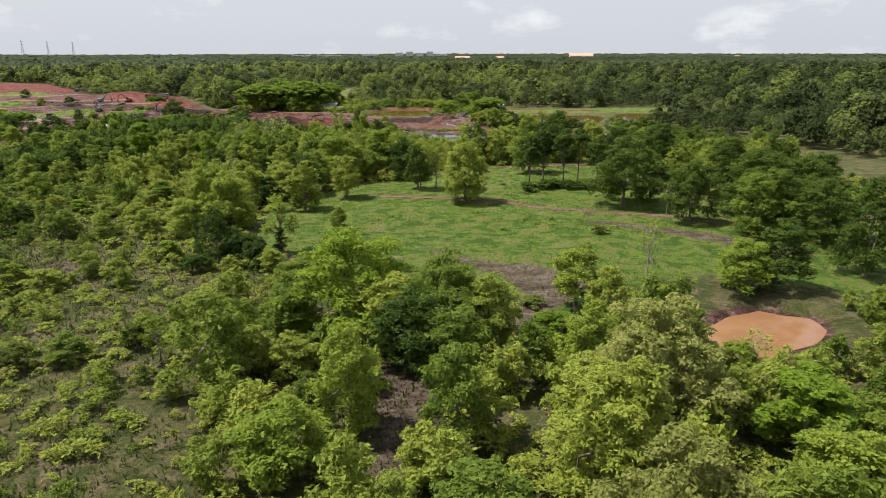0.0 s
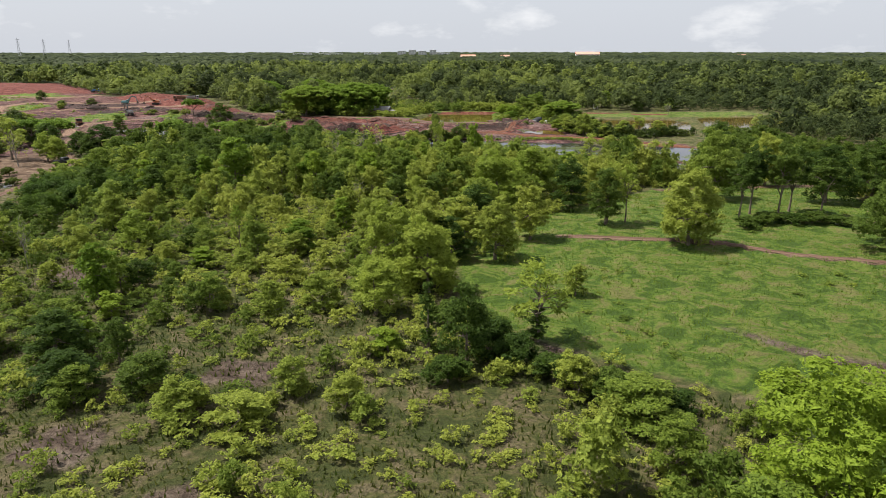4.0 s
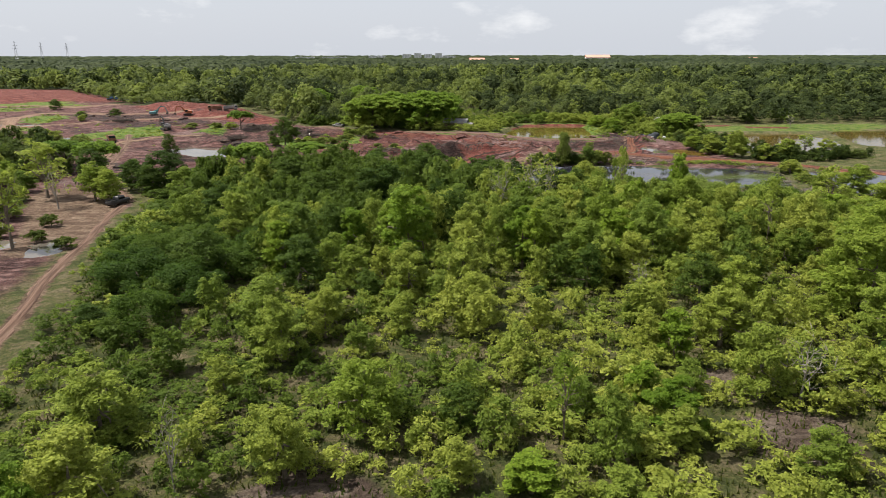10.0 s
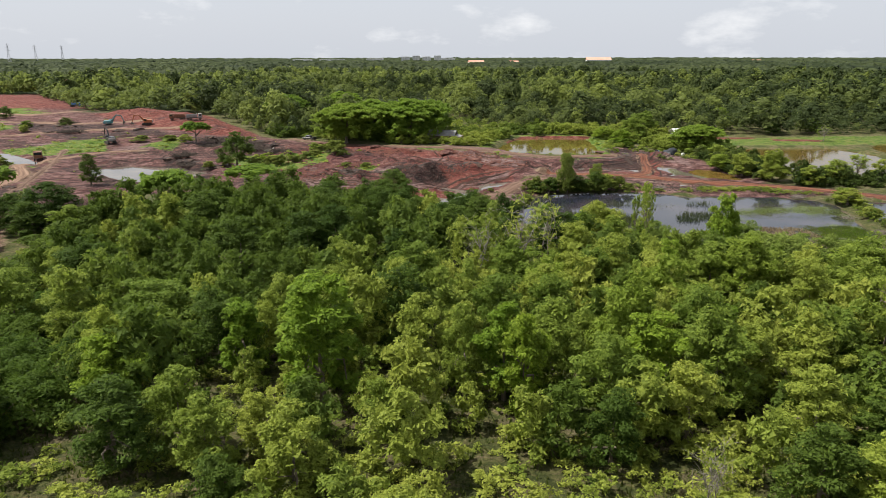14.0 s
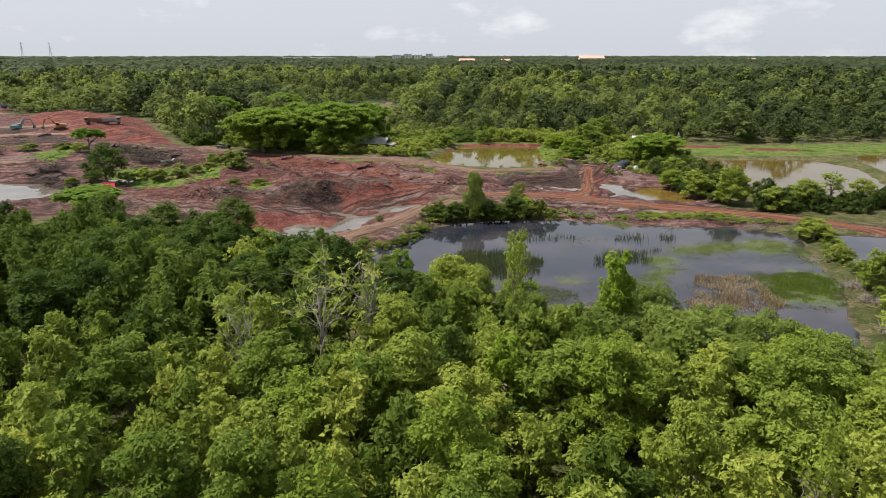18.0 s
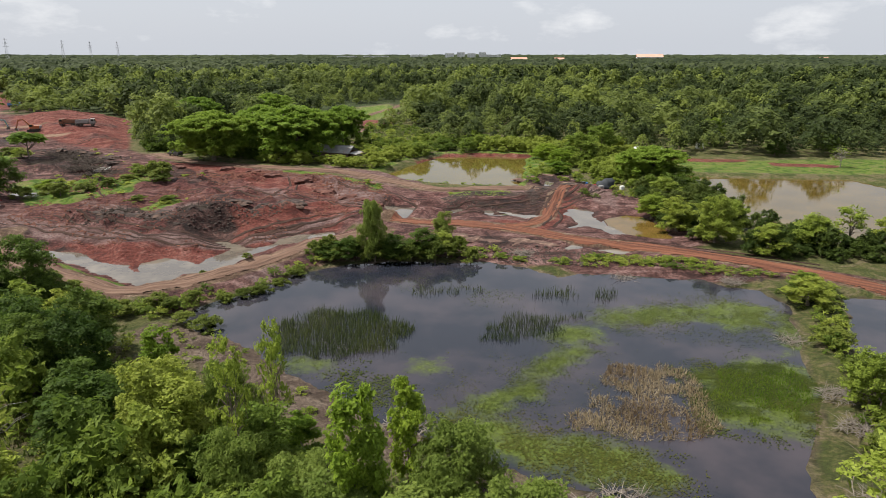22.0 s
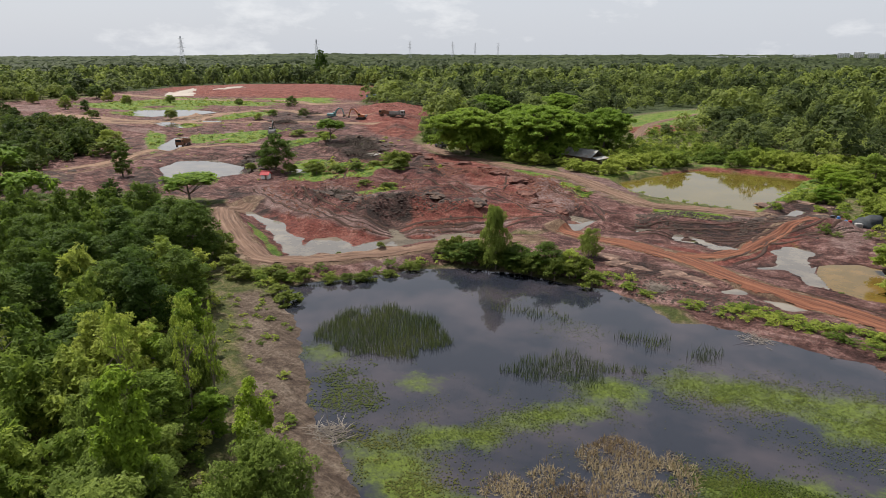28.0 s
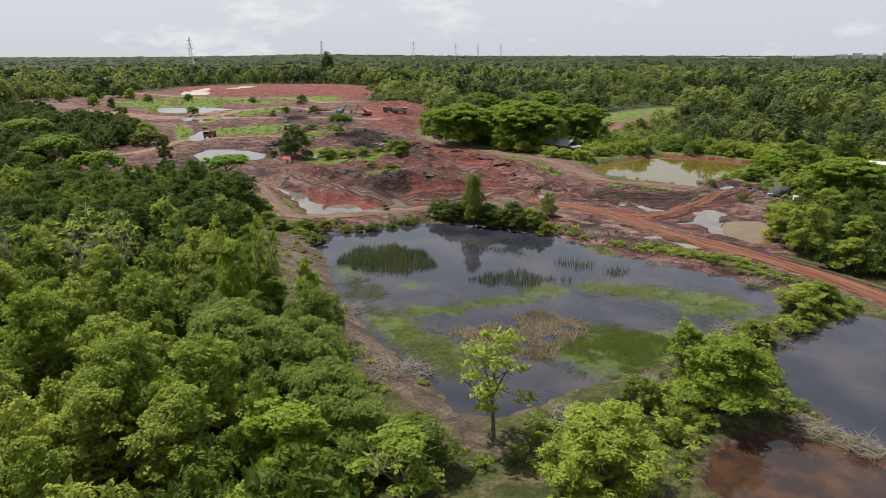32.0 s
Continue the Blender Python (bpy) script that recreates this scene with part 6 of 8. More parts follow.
# ---------------------------------------------------------------- pylons
def pylon(x, y, h):
    top = stand("pylon", x, y, 35, "grey lattice transmission pylon above the far woods", "pylon", "transmission pylons", z=0)
    w = lambda z: 4.6 * (1 - z / h) ** 1.4 + 0.9
    for sx in (-1, 1):
        for sy in (-1, 1):
            bm = bmesh.new()
            zs = [h * k / 6 for k in range(7)]
            tube(bm, [(sx * w(z), sy * w(z), z) for z in zs], [0.32 - 0.02 * k for k in range(7)], 4)
            part("leg", bm, LATTICE, top)
    for k in range(9):
        z0, z1 = h * k / 9, h * (k + 1) / 9
        bm = bmesh.new()
        for s in (-1, 1):
            tube(bm, [(-w(z0), s * w(z0), z0), (w(z1), s * w(z1), z1)], [0.16, 0.16], 4)
            tube(bm, [(w(z0), s * w(z0), z0), (-w(z1), s * w(z1), z1)], [0.16, 0.16], 4)
            tube(bm, [(s * w(z0), -w(z0), z0), (s * w(z1), w(z1), z1)], [0.16, 0.16], 4)
        part("bracing", bm, LATTICE, top)
    for z, reach in ((0.66 * h, 8.5), (0.79 * h, 7.5), (0.92 * h, 6.5)):
        for s in (-1, 1):
            bm = bmesh.new()
            tube(bm, [(0, 0, z + 1.2), (s * reach, 0, z)], [0.3, 0.12], 4)
            tube(bm, [(0, 0, z - 0.6), (s * reach, 0, z)], [0.3, 0.12], 4)
            part("cross_arm", bm, LATTICE, top)


for x, y, h in ((-1044, 863, 58), (-1150, 1330, 60), (-1290, 1917, 66), (-1335, 2250, 66), (-1416, 2551, 66), (-1500, 2900, 70)):
    pylon(x, y, h)


# ---------------------------------------------------------------- dirt tracks
def dirt_track(line, half, mat, label, seed, lift=0.13):
    """A ribbon of packed earth that follows the ground, with ragged verges."""
    r = np.random.default_rng(seed)
    seg = np.diff(line, axis=0)
    at = np.concatenate([[0], np.cumsum(np.hypot(*seg.T))])
    s = np.arange(0, at[-1], 0.9)
    cx, cy = np.interp(s, at, line[:, 0]), np.interp(s, at, line[:, 1])
    kernel = np.ones(9) / 9
    pad = lambda v: np.convolve(np.concatenate([np.full(4, v[0]), v, np.full(4, v[-1])]), kernel, "valid")
    cx, cy = pad(cx), pad(cy)
    tx, ty = np.gradient(cx), np.gradient(cy)
    n = np.hypot(tx, ty) + 1e-9
    wob = lambda k: half * (1 + 0.30 * lumps(s, np.full(len(s), k * 7.3), 5, seed + k) + 0.22 * lumps(s, np.full(len(s), k * 3.1), 1.8, seed + k + 2))
    left, right = wob(1), wob(2)
    u = np.linspace(0, 1, 11)
    off = -left[:, None] * (1 - u) + right[:, None] * u
    x, y = cx[:, None] - (ty / n)[:, None] * off, cy[:, None] + (tx / n)[:, None] * off
    z = terrain(x.ravel(), y.ravel()).reshape(x.shape) + lift * np.sin(np.pi * np.clip(u, 0.0, 1.0)) ** 0.5 - 0.02
    z -= 0.09 * (np.exp(-(((off - 0.8) / 0.35) ** 2)) + np.exp(-(((off + 0.8) / 0.35) ** 2)))
    z[:, 0] -= 0.10
    z[:, -1] -= 0.10
    m, k = x.shape
    c = (np.arange(m - 1)[:, None] * k + np.arange(k - 1)).ravel()
    me = mesh_from("dirt_track", np.stack([x.ravel(), y.ravel(), z.ravel() + 0.05], 1), np.stack([c, c + 1, c + 1 + k, c + k], 1), mat,
                   [("across", off.ravel()), ("along", np.repeat(s, k)), ("edge", np.tile(np.abs(2 * u - 1), m))], flat=False)
    tagged(new("road", me), label, "road", kind="structure")


for n_, (mat, label) in enumerate(((CLAY_TRACK, "rutted orange clay track along the pond"), (TAN_TRACK, "tan dirt track past the rain trees"), (TAN_TRACK, "pinkish dirt path on the pond's dam"), (TAN_TRACK, "narrow dirt lane along the scrub wood"),
                                   (PALE_TRACK, "pale haul track over the earthworks"), (PALE_TRACK, "pale haul track over the earthworks"), (PALE_TRACK, "pale haul track over the earthworks"), (TAN_TRACK, "sandy path in the clearing"), (TAN_TRACK, "faint path across the meadow"),
                                   (PALE_TRACK, "pale haul track below the clay pad"), (TAN_TRACK, "faint path along the meadow edge"), (PALE_TRACK, "pale haul track between the pools"), (CLAY_TRACK, "churned clay track that forks towards the lodge"))):
    dirt_track(TRACKS[n_][0], TRACKS[n_][1], mat, label, 300 + 10 * n_)


def wheel_tracks(line, seed, gauge=1.9):
    """Two parallel ruts left by lorries and diggers."""
    d = np.gradient(line, axis=0)
    side = np.stack([-d[:, 1], d[:, 0]], 1) / (np.hypot(d[:, 0], d[:, 1])[:, None] + 1e-9)
    for k, s in enumerate((-gauge / 2, gauge / 2)):
        dirt_track(line + side * s, 0.34, RUT_MUD, "dark wheel rut pressed into wet clay", seed + k, 0.06)


for k, q in enumerate(("38,172 44,176 52,178 60,184 66,192", "40,168 48,172 56,174 64,182 70,192", "44,180 52,183 58,190 60,198", "58,160 61,168 60,178 64,188", "56,163 58,172 66,182 74,190", "36,176 30,182 24,190 14,196", "-40,160 -24,153 -8,149 4,148.5 14,160 26,169", "-36,164 -20,155 -6,152 6,153 16,164 28,172",
                       "-20,186 -6,186 8,180 20,176 32,170", "-60,204 -44,202 -28,206 -12,204", "-96,204 -84,214 -72,220 -62,236", "-30,176 -38,186 -44,200 -40,216", "0,176 6,186 4,198 -6,208", "66,153 76,150 86,146 96,140", "-120,250 -104,252 -90,260 -80,262", "-112,228 -98,238 -84,246")):
    wheel_tracks(ring(q), 700 + 10 * k)


# ---------------------------------------------------------------- pond plants and shore litter
def blades(name, outline, count, tall, wide, lean, mat, label, seed, level, category, holes=0.0, grain=5.0):
    """Upright or fallen blades within an outline, as one mesh."""
    r = np.random.default_rng(seed)
    lo, hi = outline.min(0), outline.max(0)
    x, y = r.uniform(lo[0], hi[0], count * 6), r.uniform(lo[1], hi[1], count * 6)
    keep = (inside_distance(outline, x, y) + 1.6 * lumps(x, y, 2.6, seed + 1) > 0) & (lumps(x, y, grain, seed + 2) + 0.5 * lumps(x, y, grain / 3, seed + 3) > holes - 1)
    x, y = x[keep][:count], y[keep][:count]
    n = len(x)
    z = np.full(n, level) if level is not None else terrain(x, y)
    h = tall * r.uniform(0.45, 1.25, n)
    t, q = r.uniform(0, 6.283, n), np.clip(np.abs(r.normal(0, lean, n)), 0, 1.5)
    dx, dy, dz = np.cos(t) * np.sin(q) * h, np.sin(t) * np.sin(q) * h, np.cos(q) * h
    w = wide * r.uniform(0.6, 1.3, n)
    a = r.uniform(0, 6.283, n)
    ax, ay = np.cos(a) * w, np.sin(a) * w
    co = np.stack([np.stack([x - ax, y - ay, z - 0.05], 1), np.stack([x + ax, y + ay, z - 0.05], 1), np.stack([x + dx, y + dy, z + dz + 0.03], 1)], 1).reshape(-1, 3)
    me = mesh_from(name, co, np.arange(3 * n).reshape(-1, 3), mat, [("tint", np.repeat(np.clip(0.4 + 0.5 * lumps(x, y, 4, seed + 5) + 0.2 * r.normal(size=n), 0, 1), 3))])
    tagged(new(name, me), label, category, kind="stuff")


POND_Z = -0.45
blades("reeds", ring("24,113 24,117 27,122 33,122.5 40,118 40,115 37,112 32,108.5 28,110"), 6500, 0.95, 0.030, 0.50, LEAF["reed"], "dense dark reeds standing in the pond", 401, POND_Z, "reeds", 0.30, 2.6)
blades("reeds", ring("45,117 48,121 52,124 58,127 59,124 55,117 50,114"), 1700, 0.75, 0.026, 0.4, LEAF["reed"], "thin reeds standing in the pond", 402, POND_Z, "reeds", 0.7, 3)
blades("reeds", ring("52,127 58,131 64,130 62,127 56,125"), 260, 1.0, 0.035, 0.4, LEAF["reed"], "scattered dead reeds in the pond", 403, POND_Z, "reeds", 0.9, 3)
blades("reeds", ring("38,128 40,132 46,133 47,129 42,127"), 200, 0.8, 0.04, 0.5, LEAF["reed"], "scattered reeds in the pond", 404, POND_Z, "reeds", 0.9, 3)
WEED = [("44,99 46,102 50,105 52,110 57,115 59,113 55,109 52,103 48,99", 5200), ("59,121 61,124 66,125.5 72,126 77,128.5 82,126 80,120 75,118 72,121 67,120 62,119", 6800), ("40.2,107 40,109.5 42.5,110 43.5,108 42,106.8", 600),
        ("53,116 56,119 60,119 60,115 56,113.5", 900), ("27,107 28,110 32,109 32,106", 700), ("33,132 36,134 40,133 38,130", 350), ("46,126 48,129 51,128 50,125.5", 500), ("68,101 72,108 75,113 77,108 77,104 73,98.5", 1800)]
def weed_mat(name, outline, count, label, seed, tint, size=0.06, soft=2.2, holes=0.2):
    """Small leaves lying on the water, dense in the middle and thinning out to the rim."""
    r = np.random.default_rng(seed)
    lo, hi = outline.min(0) - 1.5, outline.max(0) + 1.5
    x, y = r.uniform(lo[0], hi[0], count * 5), r.uniform(lo[1], hi[1], count * 5)
    thick = smooth(-soft, soft, inside_distance(outline, x, y) + 1.3 * lumps(x, y, 2.8, seed + 1)) * smooth(holes - 0.9, holes + 0.3, lumps(x, y, 3.4, seed + 2) + 0.7 * lumps(x, y, 1.1, seed + 3))
    keep = r.random(len(x)) < thick
    x, y = x[keep][:count], y[keep][:count]
    n = len(x)
    t = r.uniform(0, 6.283, n)[:, None] + np.array([0, 2.1, 4.2]) + r.uniform(-0.4, 0.4, (n, 3))
    s = size * r.uniform(0.6, 1.6, (n, 1))
    co = np.stack([x[:, None] + np.cos(t) * s, y[:, None] + np.sin(t) * s, POND_Z + 0.03 + 0.05 * r.random((n, 3))], 2).reshape(-1, 3)
    v = np.clip(tint + 0.3 * lumps(x, y, 3, seed + 5) + 0.15 * r.normal(size=n), 0, 1)
    tagged(new(name, mesh_from(name, co, np.arange(3 * n).reshape(-1, 3), LEAF["weed"], [("tint", np.repeat(v, 3))])), label, "weed", kind="stuff")


for k, (outline, count) in enumerate(WEED):
    weed_mat("pond_weed", ring(outline), int(count * 0.8), "bright green weed mat floating on the pond", 410 + 5 * k, 0.45, 0.06, 3.6, 0.35)
weed_mat("pond_weed", ring("36,99 40,104 46,108 53,113 58,116 62,112 60,106 64,102 62,96 54,94 46,97"), 2600, "thin olive weed over the pond's shallows", 470, 0.9, 0.05, 3.0, 0.6)
weed_mat("pond_weed", ring("30,104 34,108 38,106 40,102 36,100"), 1500, "thin green weed beside the beach", 475, 0.6, 0.10, 2.0, 0.3)
weed_mat("pond_weed", ring("60,118 64,127 74,129 84,126 82,116 72,116"), 2600, "thin olive weed over the pond's shallows", 480, 0.7, 0.06, 3.0, 0.45)
weed_mat("pond_weed", ring("66,99 67,108 74,112 79,110 78,103 73,97"), 15000, "bright green marsh weed at the pond's edge", 485, 0.45, 0.07, 2.6, 0.25)
weed_mat("pond_weed", ring("42,97 46,100 52,97 58,96 62,92 60,89 54,91 48,93"), 4500, "yellow-green weed in the shallows", 490, 0.95, 0.08, 3.4, 0.3)
blades("marsh_grass", ring("67,101 69,108 74,110 77,109 77,105 74,101 71,99"), 4200, 0.28, 0.05, 1.1, LEAF["meadow"], "bright green marsh grass at the pond's edge", 460, POND_Z, "grass", 0.5, 3)
blades("dead_reeds", ring("54,99 58,107 63,110 67,108 67,101 64,95 58,95"), 9000, 0.55, 0.060, 2.6, LEAF["straw"], "flattened brown thatch of dead reeds", 463, POND_Z, "reeds", 0.62, 1.5)


blades("meadow_grass", FIELD, 34000, 0.30, 0.06, 0.8, LEAF["meadow"], "lush green meadow grass", 470, None, "grass", 0.35, 7)


def brush_heap(x, y, r_, label, thick=1.0, wood=None):
    r = random.Random(int(x * 10))
    bm = bmesh.new()
    for k in range(int(130 * thick)):
        t, q = r.uniform(0, 6.28), r_ * math.sqrt(r.random())
        a = Vector((math.cos(t) * q, math.sin(t) * q, r.uniform(0, 0.3) * (1 - q / r_ * 0.5)))
        d = Vector((r.uniform(-1, 1), r.uniform(-1, 1), r.uniform(0.0, 0.32))).normalized() * r.uniform(0.6, 1.7) * thick ** 0.6
        tube(bm, [a, a + d * 0.55 + Vector((0, 0, 0.1)), a + d], [0.035 * thick, 0.025 * thick, 0.010 * thick], 3)
    ob = part("brushwood", bm, wood or DEAD_WOOD)
    ob.matrix_basis = pose(x, y, float(terrain(x, y)))
    tagged(ob, label, "brushwood", "brush heaps")


for x, y, r_ in ((42.5, 98.2, 2.2), (40.5, 97, 1.6), (54.5, 86.5, 2.4), (56.5, 88, 1.8), (26.5, 110.5, 1.6), (78.5, 103.5, 1.6), (80, 116, 1.4), (77, 98, 1.5), (90, 97.4, 1.8), (94, 97, 1.6), (53, 144.5, 1.3), (66, 136, 1.4), (80, 134, 1.3), (73, 88, 1.6)):
    brush_heap(x, y, r_, "grey heap of dead brushwood on the shore")
for x, y, r_ in ((-76, 236, 5.0), (-68, 228, 4.5), (-60, 222, 4.0), (-55, 211, 3.6), (-72, 222, 4.2), (-46, 205, 3.0), (-66, 182, 3.4), (-70, 188, 3.0), (-20, 163, 2.6), (-6, 166, 3.0), (-160, 300, 4.0), (-140, 262, 4.0)):
    brush_heap(x, y, r_, "dark heap of uprooted brush and roots on the spoil", 2.2, ROOTS)


def earth_mound(x, y, rx, ry, h, turn, mat, label, seed):
    """A dumped heap: a lumpy mound with slumped sides and blocks of earth on it."""
    bm = bmesh.new()
    bmesh.ops.create_icosphere(bm, subdivisions=3, radius=1)
    off = Vector((seed * 3.7, seed * 1.3, 0))
    for v in bm.verts:
        k = 1 + 0.38 * noise.noise(v.co * 1.6 + off) + 0.26 * noise.noise(v.co * 4.1 + off) + 0.30 * abs(noise.noise(v.co * 7.0 + off))
        v.co = Vector((v.co.x * rx * k, v.co.y * ry * k, max(-0.25, v.co.z * h * k)))
    ob = part("earth_mound", bm, mat)
    ob.matrix_basis = pose(x, y, float(terrain(x, y)) - 0.1, 0, 0, turn)
    tagged(ob, label, "mound", "mounds of dumped earth")


DARK_SPOIL = surface("dark_spoil", (0.012, 0.008, 0.007), (0.060, 0.036, 0.027), 0.9, 0.9, fine=5, bump=0.8, dirt=(0.105, 0.062, 0.045))
RED_SPOIL = surface("red_spoil", (0.050, 0.020, 0.015), (0.125, 0.047, 0.034), 0.9, 0.92, fine=5, bump=0.8, dirt=(0.135, 0.060, 0.044))
BROWN_SPOIL = surface("brown_spoil", (0.044, 0.024, 0.018), (0.120, 0.068, 0.050), 1.4, 0.92, fine=6, bump=0.9, dirt=(0.185, 0.120, 0.090))
heap_rng = random.Random(91)
number = 0
for line, count, mat, label in (("-25,159 -15,160 -6,161 4,166 11,169", 13, DARK_SPOIL, "dark mound of dumped wet mud"), ("-18,166 -8,168 0,171 8,175", 7, DARK_SPOIL, "dark mound of dumped wet mud"), ("38,181 48,184 56,190 66,198", 8, DARK_SPOIL, "dark mound of churned wet mud"),
                                ("56,206 62,210 70,205", 5, BROWN_SPOIL, "brown mound of churned mud"), ("-88,236 -72,240 -58,228 -48,212", 10, DARK_SPOIL, "dark mound of uprooted soil"), ("-74,188 -64,182 -58,176", 5, DARK_SPOIL, "dark mound of dumped wet mud"), ("-36,212 -16,210 2,200 12,190", 10, RED_SPOIL, "red mound of broken clay"),
                                ("14,186 24,180 30,174", 5, RED_SPOIL, "red mound of broken clay"), ("43,153 49,152.5 55,150.5", 5, BROWN_SPOIL, "brown mound of soil beside the track"), ("-150,262 -134,268 -118,272", 6, DARK_SPOIL, "dark mound of uprooted soil"), ("-180,296 -164,290 -146,284", 6, DARK_SPOIL, "dark mound of uprooted soil"),
                                ("-96,150 -90,142 -84,138", 4, DARK_SPOIL, "dark mound of dumped wet mud"), ("-260,222 -240,214 -216,214 -190,208", 8, RED_SPOIL, "red-brown mound of loose soil")):
    q = ring(line)
    for k in range(count):
        s = k / max(1, count - 1) * (len(q) - 1)
        i = min(int(s), len(q) - 2)
        x, y = q[i] + (q[i + 1] - q[i]) * (s - i)
        rx = heap_rng.uniform(1.0, 2.6)
        earth_mound(float(x) + heap_rng.uniform(-1.2, 1.2), float(y) + heap_rng.uniform(-1.6, 1.6), rx, rx * heap_rng.uniform(0.5, 0.8), rx * (heap_rng.uniform(0.28, 0.5) * (0.32 if x > 35 else 0.9)), heap_rng.uniform(-40, 60), mat, label, number)
        number += 1


def clods(name, areas, count, low, high, mat, label, seed):
    """Lumps of broken soil lying about, one mesh."""
    r = np.random.default_rng(seed)
    cube = np.array([[1, 0, 0], [0, 1, 0], [-1, 0, 0], [0, -1, 0], [0, 0, 1], [0, 0, -1.0]])
    tri = np.array([[0, 1, 4], [1, 2, 4], [2, 3, 4], [3, 0, 4], [1, 0, 5], [2, 1, 5], [3, 2, 5], [0, 3, 5]])
    cos, n = [], 0
    for outline, share in areas:
        k = int(count * share)
        lo, hi = outline.min(0), outline.max(0)
        x, y = r.uniform(lo[0], hi[0], k * 5), r.uniform(lo[1], hi[1], k * 5)
        keep = (inside_distance(outline, x, y) > 0) & (lumps(x, y, 6, seed) > -0.15) & clear_of(x, y, 0.0)
        x, y = x[keep][:k], y[keep][:k]
        z = terrain(x, y)
        s = low + (high - low) * r.random(len(x)) ** 3
        v = cube[None] * s[:, None, None] * r.uniform(0.55, 1.3, (len(x), 6, 3)) * np.array([1, 1, 0.7])
        t = r.uniform(0, 6.283, len(x))[:, None]
        px, py = v[:, :, 0] * np.cos(t) - v[:, :, 1] * np.sin(t), v[:, :, 0] * np.sin(t) + v[:, :, 1] * np.cos(t)
        cos.append(np.stack([px + x[:, None], py + y[:, None], v[:, :, 2] + z[:, None] + 0.1 * s[:, None]], 2).reshape(-1, 3))
        n += len(x)
    co = np.concatenate(cos)
    faces = (tri[None] + (np.arange(n) * 6)[:, None, None]).reshape(-1, 3)
    tagged(new(name, mesh_from(name, co, faces, mat)), label, "soil", kind="stuff")


clods("red_clods", [(RED_CORE, 0.6), (ring("-30,196 -10,214 14,208 24,196 12,190 -8,196"), 0.25), (RED_SLOPE, 0.15)], 15000, 0.05, 0.36, RED_CLOD, "broken red clay clods on the earthworks", 501)
clods("mud_clods", [(ring("-26,156 -10,152 6,158 14,168 0,172 -20,166"), 0.28), (ring("34,174 60,176 72,188 64,196 44,190"), 0.25), (ring("-90,184 -50,184 -46,214 -70,224 -100,214"), 0.22), (ring("44,142 62,139 84,134 86,139 66,147 46,150"), 0.10), (RED_SITE, 0.15)], 13000, 0.05, 0.34, MUD_CLOD, "dark mud clods and spoil on the earthworks", 502)


